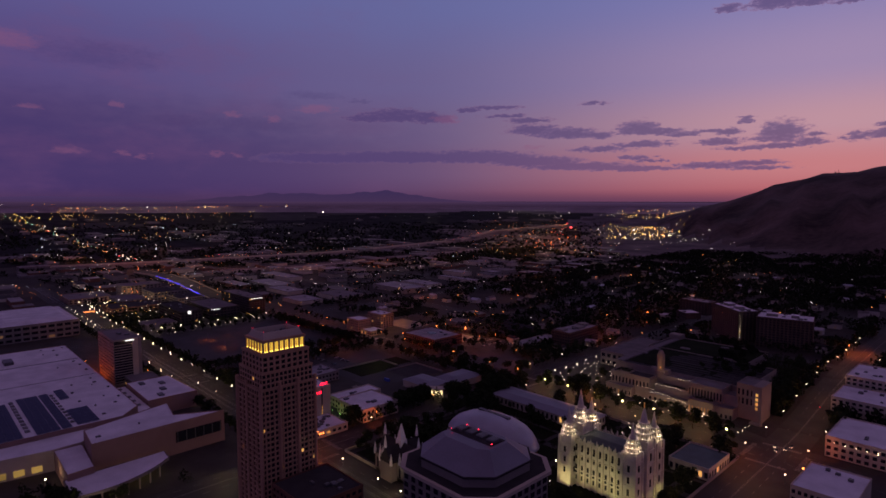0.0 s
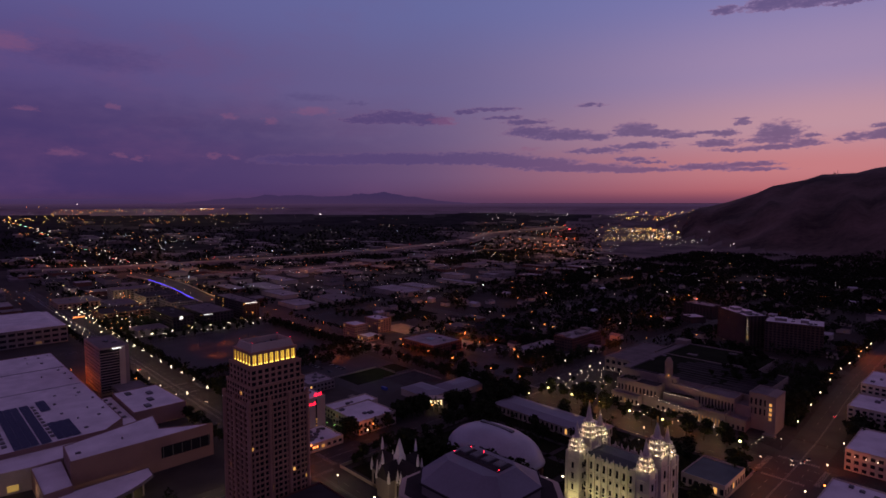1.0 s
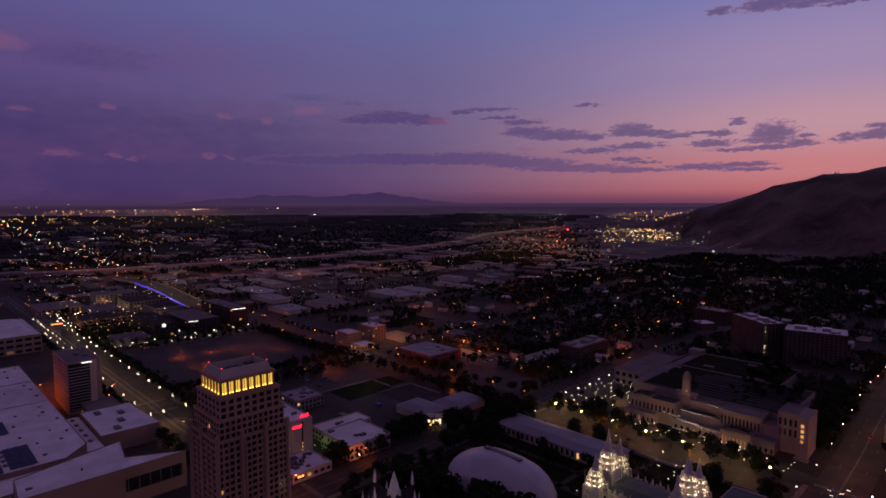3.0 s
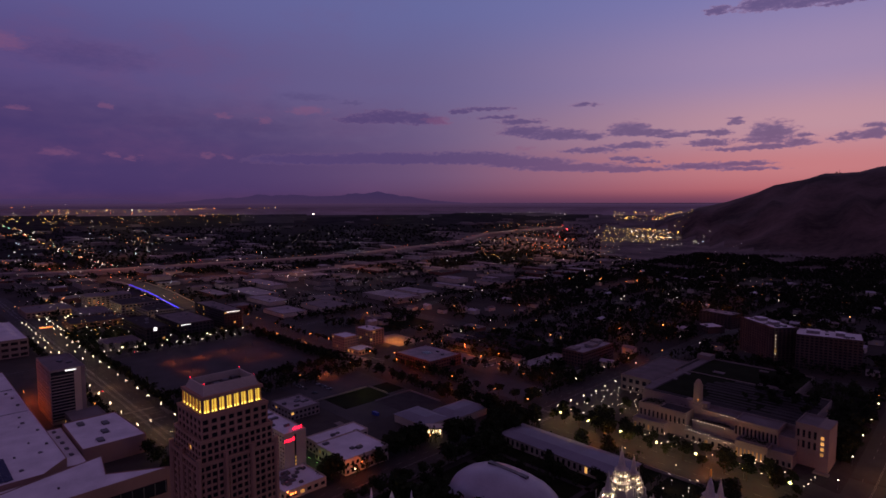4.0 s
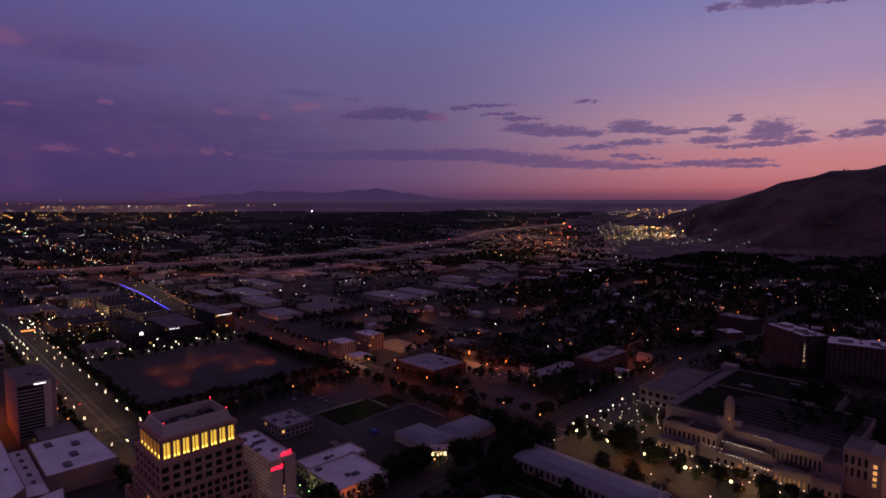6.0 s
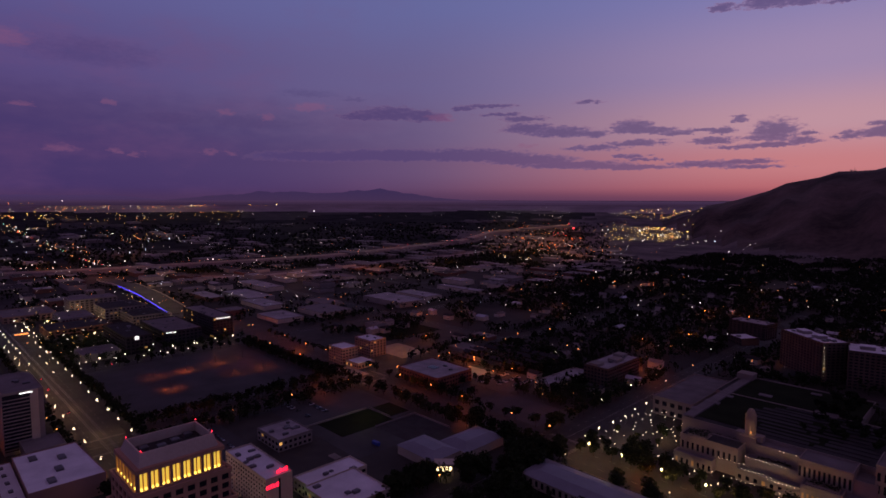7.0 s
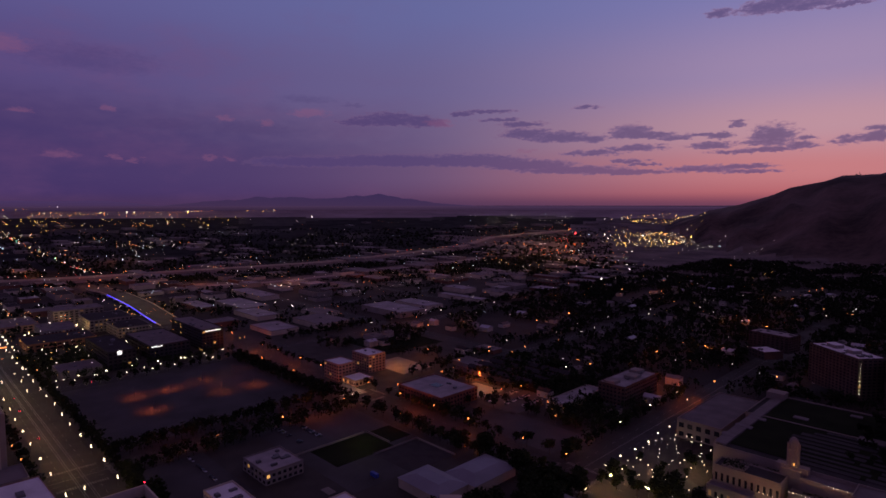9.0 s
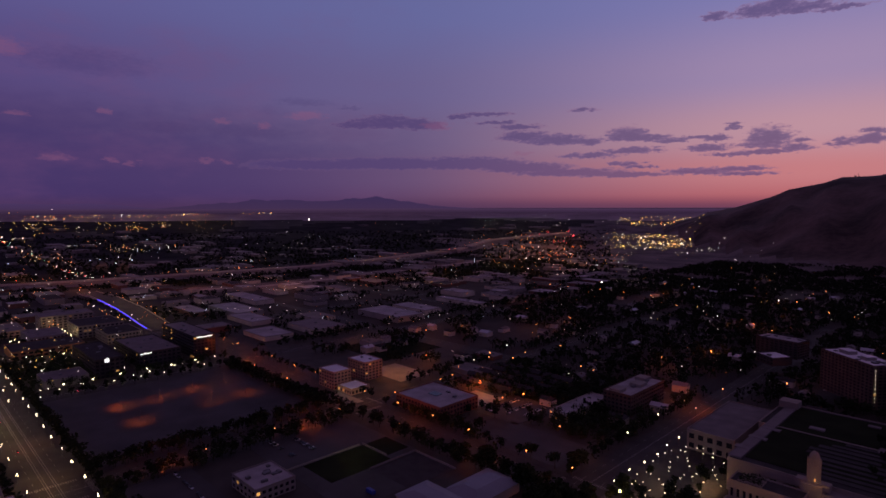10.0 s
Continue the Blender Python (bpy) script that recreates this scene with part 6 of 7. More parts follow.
for name, a0, a1, d0, d1, n, mix, size in CLUSTERS:
    left = n
    while left > 0:
        # short strings of lamps along streets, and single ones
        x, y, z, r = sight(far_rnd.uniform(a0, a1), far_rnd.uniform(d0, d1))
        run = far_rnd.choice((1, 1, 1, 1, 2, 3, 5)) if d1 - d0 > 0.5 else 1
        tone, step = far_rnd.choice(TONES[mix]), far_rnd.uniform(28, 60)
        ns = far_rnd.random() < 0.4
        for i in range(run):
            far_light(x, y, land(x, y) + far_rnd.uniform(11, 14) + 4 * smooth(r, 2400, 1500), r, tone if far_rnd.random() < 0.7 else far_rnd.choice(TONES[mix]),
                      size * far_rnd.uniform(0.55, 1.3), far_rnd.random() < 0.3)
            x, y = (x, y + step * far_rnd.uniform(0.7, 1.3)) if ns else (x - step * far_rnd.uniform(0.7, 1.3), y)
        left -= run
for name, pts, n, mix, size in AVENUES:
    for k in range(n):
        s = (k + far_rnd.uniform(-0.4, 0.4)) / n * (len(pts) - 1)
        i = min(max(int(s), 0), len(pts) - 2)
        u = s - i
        x, y, z, r = sight(pts[i][0] * (1 - u) + pts[i + 1][0] * u + far_rnd.gauss(0, 0.12), pts[i][1] * (1 - u) + pts[i + 1][1] * u + far_rnd.gauss(0, 0.04))
        far_light(x, y, z + 14, r, far_rnd.choice(TONES[mix]), size * far_rnd.uniform(0.6, 1.2), far_rnd.random() < 0.45)
for a, d, s, t in ((31.35, 6.98, 3.0, "w"), (58.2, 1.24, 1.8, "w")):
    x, y, z, r = sight(a, d)
    far_light(x, y, z + 9, r, t, s, True)
GLOW_TONES = {"w": ((1.0, 0.84, 0.68), "white"), "a": ((1.0, 0.27, 0.08), "amber"), "y": ((1.0, 0.55, 0.12), "yellow"), "c": ((0.75, 0.95, 1.0), "cool white"),
              "g": ((0.3, 1.0, 0.6), "green"), "r": ((1.0, 0.05, 0.06), "red"), "o": ((1.0, 0.18, 0.03), "orange")}
for k, pair in glows.items():
    for b, strength, word in zip(pair, (9.0, 2.4), ("bright", "dim")):
        if not b.v:
            continue
        m = lamp_glow("far_%s_light" % GLOW_TONES[k][1].replace(" ", "_"), GLOW_TONES[k][0], strength)
        m.cycles.emission_sampling = "NONE"
        tagged(part("city_lights", b.data(), m), "%s %s lights scattered over the valley floor" % (word, GLOW_TONES[k][1]), "city lights", kind="stuff")

# ---- viaduct with blue edge lights ----
def ribbon(pts, half, thick):
    """A deck of some thickness along points (x, y, z)."""
    rings = []
    for i, (x, y, z) in enumerate(pts):
        a, b = pts[max(i - 1, 0)], pts[min(i + 1, len(pts) - 1)]
        t = Vector((b[0] - a[0], b[1] - a[1], 0)).normalized()
        n = Vector((-t.y, t.x, 0)) * half
        rings.append([(x - n.x, y - n.y, z - thick), (x + n.x, y + n.y, z - thick), (x + n.x, y + n.y, z), (x - n.x, y - n.y, z)])
    return Boxes().loft(rings)


def edge_line(pts, off, half, z0, z1):
    rings = []
    for i, (x, y, z) in enumerate(pts):
        a, b = pts[max(i - 1, 0)], pts[min(i + 1, len(pts) - 1)]
        t = Vector((b[0] - a[0], b[1] - a[1], 0)).normalized()
        n = Vector((-t.y, t.x, 0))
        p, q = n * (off - half), n * (off + half)
        rings.append([(x + p.x, y + p.y, z + z0), (x + q.x, y + q.y, z + z0), (x + q.x, y + q.y, z + z1), (x + p.x, y + p.y, z + z1)])
    return Boxes().loft(rings)


def viaduct():
    g = thing("viaduct", "arched concrete road viaduct edged with blue strip lights", "bridge", 0, 0, 0)
    pts = [(-1110 - 25 * i, 473 + 0.9 * i, 0.6 + 8.5 * smooth(i, 0, 9) * smooth(i, 22, 14)) for i in range(23)]
    part("deck", ribbon(pts, 19, 1.4).data(), M_ASPHALT, g)
    part("parapet", edge_line(pts, 19.2, 0.3, -1.5, 1.1).data(), M_CREAM, g)
    part("parapet", edge_line(pts, -19.2, 0.3, -1.5, 1.1).data(), M_CREAM, g)
    part("light_strip", edge_line(pts[1:15], 19.8, 0.25, -0.2, 0.4).data(), G_BLUE, g, "glowing blue strip light")
    for i in range(3, 20, 2):
        x, y, z = pts[i]
        part("pier", Boxes().box(x - 1.2, x + 1.2, y - 14, y + 14, -0.2, z - 1.3).data(), M_CREAM, g)
    first = None
    for i in range(0, 22, 2):
        x, y, z = pts[i]
        for o, gl in ((-15, G_AMBER),):
            if first is None:
                first = make_street_lamp("street_lamp", x, y - o, z, "amber lamp on the viaduct", "viaduct lamps", gl, 0.6, 7)
            else:
                copy_thing(first, pose(x, y - o, z))
    for i in (3, 8, 13, 17):
        x, y, z = pts[i]
        point_lamp("road_light", x, y + 8, z + 7, (1.0, 0.5, 0.15), 1500, 0.4)


viaduct()


def freeway():
    g = thing("freeway", "raised concrete freeway crossing the valley", "road", 0, 0, 0, kind="structure")
    pts = []
    for a, d in ((84, 5.85), (80, 5.95), (75, 5.95), (70, 5.85), (66, 5.75), (62, 5.62), (57.8, 5.46), (54, 5.15), (50, 4.74), (47, 4.42), (44.5, 4.14), (42.6, 3.62), (41.1, 3.18), (38, 2.85), (34, 2.47)):
        x, y, z, r = sight(a, d)
        pts.append((x, y, z + 6))
    part("verge", ribbon([(x, y, z - 5.2) for x, y, z in pts], 70, 1.0).data(), M_VERGE, g, "pale gravel verge beside the freeway")
    part("deck", ribbon(pts, 20, 5.8).data(), M_FREEWAY, g)
    part("barrier", edge_line(pts, 0, 0.4, 0, 1.2).data(), M_CREAM, g)
    for o in (-17, 17):
        part("barrier", edge_line(pts, o, 0.3, 0, 1.1).data(), M_CREAM, g)
    pts2 = []
    for a, d in ((70, 7.0), (62, 6.9), (55, 6.4), (48, 5.7), (42, 5.0)):
        x, y, z, r = sight(a, d)
        pts2.append((x, y, z + 1.0))
    tagged(part("road", ribbon(pts2, 14, 0.8).data(), M_FREEWAY), "pale concrete frontage road across the rail yards", "street", kind="structure")
    tagged(part("ground", ribbon([(x, y, z - 0.5) for x, y, z in pts2], 55, 0.8).data(), M_VERGE), "bare gravel of the rail yards", "rail yard", kind="structure")
    return [(x, y) for x, y, z in pts], [(x, y) for x, y, z in pts2]


M_FREEWAY = material("pale_concrete_road", (0.28, 0.21, 0.19), 0.85, 0.2, 0.02, 0.5, 0.1)
M_VERGE = material("dusty_gravel", (0.13, 0.092, 0.084), 0.95, 0.45, 0.02, 0.3, 0.2)
CORRIDORS = freeway()

M_BLUEBOX = material("blue_painted_steel", (0.04, 0.07, 0.32), 0.5, 0.2, 0.3, 2.0, 0.1)

# ---- parking field and lots ----
def slab(name, label, x0, x1, y0, y1, z, mat):
    return tagged(part(name, Boxes().box(x0, x1, y0, y1, 0.0, z).data(), mat), label, "ground", kind="structure")


slab("pavement", "open asphalt parking field under shielded lamps", -836, -640, 262, 452, 0.24, M_LOT)
slab("pavement", "asphalt car park behind the store", -590, -505, 262, 312, 0.24, M_LOT)
slab("pavement", "asphalt car park by the courts", -596, -455, 358, 452, 0.24, M_LOT)
slab("pavement", "asphalt car park beside the brick building", -520, -472, 548, 612, 0.24, M_LOT)
slab("pavement", "pale concrete yard behind the brick building", -562, -524, 562, 594, 0.25, M_PALEPAVE)
slab("pavement", "bare gravel lot beside the tree-lined street", -480, -400, 503, 552, 0.24, M_LOT)
slab("pavement", "asphalt yard glowing under a sodium lamp", -702, -640, 558, 602, 0.24, M_PALEPAVE)
slab("pavement", "fuel station forecourt", -660, -618, 478, 491, 0.24, M_PALEPAVE)
lawn(-345, -145, 258, 458, 0.22)
lawn(-195, -145, 562, 700, 6.0, label="terraced planting on the slope beside the hall")
lawn(-600, -470, 610, 700, 0.24)
lawn(-820, -720, 600, 700, 0.24)
for x0, x1, y0, y1 in ((-534.5, -534, 352, 424), (-534, -504, 427, 427.5), (-494, -450, 448, 448.4), (-494.4, -494, 404, 448)):
    w = thing("boundary_wall", "low pale wall round a walled court", "wall", x0, y0, 0.24, kind="structure")
    part("wall", Boxes().box(0, x1 - x0, 0, y1 - y0, 0, 1.4).data(), M_GREYWALL, w)
lawn(-533, -496, 372, 426, 0.27)
lawn(-533, -504, 428, 450, 0.29)
slab("pavement", "dark sports court behind a low wall", -493, -451, 405, 447, 0.28, M_ROOF3)
slab("pavement", "pale concrete pad in the car park", -476, -466, 345, 351, 0.3, M_PALEPAVE)
tarp = thing("storage_box", "blue steel storage box on the car park", "container", -466, 383, 0.24)
part("body", Boxes().box(-3.5, 3.5, -1.3, 1.3, 0, 2.6).data(), M_BLUEBOX, tarp)
part("door", Boxes().box(-3.56, -3.5, -1.1, 1.1, 0.2, 2.4).data(), M_BLUEBOX, tarp)
part("corner_post", Boxes().box(3.4, 3.56, -1.36, -1.2, 0, 2.66).data(), M_STEEL, tarp)
paths = [(-345, -145, 372, 378), (-345, -145, 398, 402), (-236, -230, 258, 458), (-160, -156, 372, 458), (-262, -258, 366, 412), (-345, -236, 300, 305)]
for x0, x1, y0, y1 in paths:
    tagged(part("pavement", Boxes().box(x0, x1, y0, y1, 0.1, 0.26).data(), M_PAVE), "paved garden path", "path", kind="structure")
tagged(part("pool", Boxes().box(-222, -190, 384, 394, 0.1, 0.32).data(), M_GLASS), "still dark reflecting pool with stone rim", "pool", kind="structure")

TAKEN += [(-702, -640, 556, 604), (-562, -524, 560, 596), (-480, -410, 503, 548), (-534, -450, 366, 450)]
# ---- houses and sheds ----
def clear(x, y, m):
    if any(a - m < x < b + m and c - m < y < d + m for a, b, c, d in TAKEN):
        return False
    if any(abs(x - s) < 15 + m for s in (MAIN, WEST1, WEST2, WEST3, WEST4)) and y < 1250:
        return False
    return not any(abs(y - s) < (17 if i < 2 else 9) + m for i, s in enumerate((SOUTH, NORTH, NORTH2, NORTH3)))


def house(x, y, w, d, h, turn, roof, label):
    g = thing("house", label, "house", x, y, land(x, y), turn, group="valley houses")
    part("wall", Boxes().box(-w / 2, w / 2, -d / 2, d / 2, -1, h).data(), M_HOUSE, g)
    part("roof", Boxes().gable(-w / 2, w / 2, -d / 2, d / 2, h, h + 2.6, "x" if w > d else "y", 0.6).data(), roof, g)
    if y < 900:
        part("chimney", Boxes().box(w * 0.2, w * 0.2 + 0.8, -0.4, 0.4, h, h + 3.4).data(), M_BRICK, g)
    for u in (-0.3, 0.25) if y < 900 else (0.1,):
        part("window", Boxes().box(w * u - 0.8, w * u + 0.8, -d / 2 - 0.06, -d / 2 + 0.02, 1.2, 2.6).data(), G_ROOMDIM if rnd.random() < 0.25 else M_GLASS, g)
    TAKEN.append((x - w / 2 - 1, x + w / 2 + 1, y - d / 2 - 1, y + d / 2 + 1))


def shed(x, y, w, d, h, label="flat-roofed warehouse with a pale roof", roof=None):
    g = thing("warehouse", label, "warehouse", x, y, land(x, y), group="valley warehouses")
    part("wall", Boxes().box(-w / 2, w / 2, -d / 2, d / 2, -1, h).data(), rnd.choice((M_GREYWALL, M_BRICK, M_CREAM)), g)
    part("roof", Boxes().box(-w / 2 + 0.3, w / 2 - 0.3, -d / 2 + 0.3, d / 2 - 0.3, h, h + 0.25).data(), roof or rnd.choice((M_ROOF2, M_ROOF2, M_ROOF_AGED, M_ROOF3)), g)
    part("parapet", ring(-w / 2 - 0.1, w / 2 + 0.1, -d / 2 - 0.1, d / 2 + 0.1, 0.4, h - 0.2, h + 0.7), M_GREYWALL, g)
    if rnd.random() < 0.6:
        roof_unit(g, rnd.uniform(-w / 4, w / 4), rnd.uniform(-d / 4, d / 4), h + 0.25, 1.8, 1.4, 1.2)
    TAKEN.append((x - w / 2 - 2, x + w / 2 + 2, y - d / 2 - 2, y + d / 2 + 2))


def row_houses(x0, x1, y, units):
    """A terrace of small homes under one long roof."""
    g = thing("row_houses", "long brick terrace of small homes with a dark shingle roof", "row houses", (x0 + x1) / 2, y, land((x0 + x1) / 2, y), group="brick terraces")
    w = (x1 - x0) / 2
    part("wall", Boxes().box(-w, w, -4.5, 4.5, -0.5, 5.6).data(), M_DARKBRICK, g)
    part("roof", Boxes().gable(-w, w, -4.5, 4.5, 5.6, 8.4, "x", 0.7).data(), M_ROOF3, g)
    for k in range(units):
        u = -w + (k + 0.5) * 2 * w / units
        part("door", Boxes().box(u - 1.9, u - 0.9, -4.62, -4.45, 0.1, 2.2).data(), M_BARK, g)
        part("window", Boxes().box(u + 0.3, u + 1.8, -4.6, -4.45, 1.0, 2.3).data(), G_ROOMDIM if rnd.random() < 0.12 else M_GLASS, g)
        part("window", Boxes().box(u - 0.8, u + 0.8, -4.6, -4.45, 3.6, 4.9).data(), G_ROOMDIM if rnd.random() < 0.08 else M_GLASS, g)
        part("chimney", Boxes().box(u + 2.0, u + 2.7, -0.35, 0.35, 7.6, 9.3).data(), M_BRICK, g)
    TAKEN.append((x0 - 1, x1 + 1, y - 5, y + 5))


for x0, x1, y in ((-600, -552, 606), (-546, -524, 606), (-598, -560, 624), (-554, -508, 624), (-598, -545, 642), (-539, -500, 642), (-596, -556, 660), (-550, -506, 660), (-596, -540, 678), (-534, -498, 678)):
    row_houses(x0, x1, y, max(2, int((x1 - x0) / 8)))
for x, y, w, d, h in ((-945, 795, 110, 60, 9), (-955, 865, 90, 40, 8), (-953, 982, 120, 22, 7), (-947, 645, 80, 55, 8), (-1080, 600, 90, 40, 7), (-1020, 690, 60, 40, 6), (-800, 640, 26, 20, 6), (-640, 705, 30, 18, 5), (-610, 640, 40, 26, 5),
                      (-1180, 620, 120, 50, 8), (-1290, 700, 140, 40, 8), (-1230, 560, 90, 30, 7)):
    shed(x, y, w, d, h, roof=M_ROOF_AGED if w > 80 else M_ROOF2)
tries = 0
made = 0
while made < 92 and tries < 3000:
    tries += 1
    x, y = rnd.uniform(-1950, -880), rnd.uniform(160, 1700)
    w, d = rnd.uniform(24, 85), rnd.uniform(18, 48)
    if clear(x, y, w / 2 + 6) and not (-1500 < x < -1090 and 440 < y < 520) and math.hypot(x + 80, y - 85) < 1750:
        shed(x, y, w, d, rnd.uniform(5, 10))
        made += 1
made = tries = 0
while made < 175 and tries < 5000:
    tries += 1
    x, y = rnd.uniform(-860, 0), 560 + 1000 * rnd.random() ** 1.3
    if y < 600 and x > -600:
        continue
    w, d = rnd.uniform(9, 18), rnd.uniform(8, 14)
    if clear(x, y, 9):
        house(x, y, w, d, rnd.uniform(4.5, 7.5), rnd.choice((0, 0, 90, 6)), rnd.choice((M_ROOF3, M_ROOF3, M_ROOF3, M_ROOF2, M_ROOF2, M_METAL_ROOF)), rnd.choice(("two-storey house under dark trees", "small gabled house among trees", "pale-sided house with a shingle roof")))
        made += 1

# ---- trees ----
def leaf_cloud(r, height, spread, n, size, base):
    """Leaf clusters filling a few lobes: (vertices, faces)."""
    v, f = [], []
    lobes = [(r.uniform(-0.45, 0.45) * spread, r.uniform(-0.45, 0.45) * spread, base + height * r.uniform(0.25, 0.85), r.uniform(0.35, 0.6)) for _ in range(7)]
    lobes.append((0, 0, base + height * 0.6, 0.6))
    for _ in range(n):
        lx, ly, lz, k = r.choice(lobes)
        q = Vector((r.gauss(0, 1), r.gauss(0, 1), r.gauss(0, 1))).normalized() * (r.random() ** 0.4)
        c = Vector((lx + q.x * spread * k, ly + q.y * spread * k, lz + q.z * height * 0.33 * k * 1.5))
        u = Vector((r.gauss(0, 1), r.gauss(0, 1), r.gauss(0, 0.7))).normalized() * size * r.uniform(0.6, 1.3)
        w = u.cross(Vector((r.gauss(0, 1), r.gauss(0, 1), r.gauss(0, 1)))).normalized() * size * r.uniform(0.5, 1.0)
        m = len(v)
        v += [tuple(c - u), tuple(c + w), tuple(c + u), tuple(c - w * 0.8)]
        f.append((m, m + 1, m + 2, m + 3))
    return v, f


def make_tree(seed, h, label):
    r = random.Random(seed)
    g = thing("tree", label, "tree", 0, 0, -300, group="city trees")
    b = Boxes()
    b.loft([[(w * math.cos(a * math.pi / 3) + o, w * math.sin(a * math.pi / 3), z) for a in range(6)] for w, z, o in ((0.4, -0.4, 0), (0.28, h * 0.15, 0.05), (0.2, h * 0.4, -0.1), (0.06, h * 0.85, 0.1))])
    for k in range(5):
        a, z = k * 1.26 + r.uniform(-0.3, 0.3), h * r.uniform(0.25, 0.45)
        L = h * r.uniform(0.2, 0.3)
        e = (L * math.cos(a), L * math.sin(a), z + L * 0.9)
        b.loft([[(0.12 * math.cos(c * 2.1), 0.12 * math.sin(c * 2.1), z) for c in range(3)], [(e[0] + 0.04 * math.cos(c * 2.1), e[1] + 0.04 * math.sin(c * 2.1), e[2]) for c in range(3)]])
    part("trunk", b.data(), M_BARK, g)
    part("crown", leaf_cloud(r, h * 0.8, h * 0.5, 460, h * 0.075, h * 0.16), M_LEAF, g)
    return g


kinds = [make_tree(s, h, l) for s, h, l in ((1, 13, "leafy shade tree beside the pavement"), (2, 11, "street tree with a round leafy crown"), (3, 16, "tall old shade tree"), (4, 9, "small young street tree"))]
placed = []


def plant(x, y, k=None, s=None, z=None, clearance=1.5):
    if any(a - clearance < x < b + clearance and c - clearance < y < d + clearance for a, b, c, d in TAKEN):
        return
    t = kinds[rnd.randrange(4) if k is None else k]
    s = s or rnd.uniform(0.8, 1.2)
    placed.append((t, x, y, land(x, y) + 0.15 if z is None else z, s))


for x, y in along("x", 209, -440, -1000, 13, 3) + along("x", 256, -400, -1000, 13, 3) + along("x", 459, -380, -840, 15, 4) + along("x", 500, -385, -860, 16, 4):
    plant(x, y)
for x, y in along("y", -634, 262, 455, 12, 4) + along("y", -838, 262, 455, 12, 4) + along("x", 456, -836, -640, 10, 4) + along("y", -590, 262, 455, 13, 4) + along("y", -391, 262, 480, 12, 4) + along("y", -350, 262, 460, 12, 3) + along("y", -388, 505, 720, 13, 4):
    plant(x, y)
for x, y in along("y", -630, 262, 455, 9, 4) + along("y", -596, 270, 450, 11, 4) + along("x", 450, -836, -640, 9, 5) + along("x", 464, -700, -400, 14, 5) + along("x", 258, -836, -640, 12, 4):
    plant(x, y, 2 if rnd.random() < 0.6 else 0, rnd.uniform(0.8, 1.35))
for x, y in along("x", 488, -350, -160, 14, 3) + along("x", 502, -345, -165, 13, 3) + along("y", -149, 560, 900, 12, 4) + along("y", -104, 560, 900, 12, 4) + along("y", -151, 260, 460, 13, 3):
    plant(x, y, clearance=0.5)
for _ in range(120):
    x, y = rnd.uniform(-343, -147), rnd.uniform(258, 458)
    if not (-222 < x < -188 and 382 < y < 396) and not (x > -240 and 318 < y < 332):
        plant(x, y, clearance=2.5)
for _ in range(70):
    plant(rnd.uniform(-168, -146), rnd.uniform(566, 705), z=6.0, clearance=-60)
for _ in range(14):
    placed.append((kinds[rnd.randrange(4)], rnd.uniform(-347, -300), rnd.uniform(500, 600), 0.15, rnd.uniform(0.5, 0.75)))
for _ in range(46):
    # groves on the hall roof, along its eastern edge and between the steps
    u = rnd.random()
    x = -178 - 34 * rnd.random() ** 1.6 if u < 0.65 else -218 + rnd.gauss(0, 6)
    y = rnd.uniform(580, 700) if u < 0.65 else rnd.uniform(590, 690)
    if y > 640 and x > -203:
        x -= 28
    plant(x, y, 3, rnd.uniform(0.55, 0.9), 22.6, clearance=-99)
for x, y in ((-268, 306), (-262, 300), (-256, 306), (-250, 304), (-244, 310), (-262, 308), (-240, 316), (-300, 300), (-310, 296), (-322, 290)):
    placed.append((kinds[2], x, y, 0.2, 1.55))
for x, y in ((-262, 305), (-256, 300)):
    placed.append((kinds[2], x, y, 0.2, 1.7))
for _ in range(60):
    plant(rnd.uniform(-398, -384), rnd.uniform(250, 470), 2)
for _ in range(30):
    plant(rnd.uniform(-380, -350), rnd.uniform(385, 465), 2, clearance=0.5)
for _ in range(24):
    plant(rnd.uniform(-425, -385), rnd.uniform(60, 150))
for _ in range(80):
    plant(rnd.uniform(-600, -400), rnd.uniform(500, 730), clearance=3)
placed.sort(key=lambda p: (p[1] + 80) ** 2 + (p[2] - 85) ** 2)
rest_v, rest_f = [], []
for t, x, y, z, s in placed[292:]:
    lv, lf = leaf_cloud(rnd, 9 * s, 5.4 * s, 70, 1.35, 2)
    m = len(rest_v)
    rest_v += [(x + a, y + b, z + c) for a, b, c in lv]
    rest_f += [tuple(m + i for i in q) for q in lf]
    st = Boxes().cone(x, y, z - 0.3, z + 5, 0.25, 0.08, 4)
    m = len(rest_v)
    rest_v += st.v
    rest_f += [tuple(m + i for i in q) for q in st.f]
tagged(part("street_trees", (rest_v, rest_f), M_WOODS), "rows of dark street trees farther off", "trees", kind="stuff")
for i, (t, x, y, z, s) in enumerate(placed[:292]):
    o = copy_thing(t, pose(x, y, z, 0, 0, rnd.uniform(0, 360)))
    o.scale = (s, s, s * rnd.uniform(0.9, 1.1))
for t in kinds:
    t.location = (-404 + 6 * kinds.index(t), 66 + 9 * kinds.index(t), 0.1)

# woods: too many to count
wr = np.random.default_rng(5)
BUILT = np.array(TAKEN)


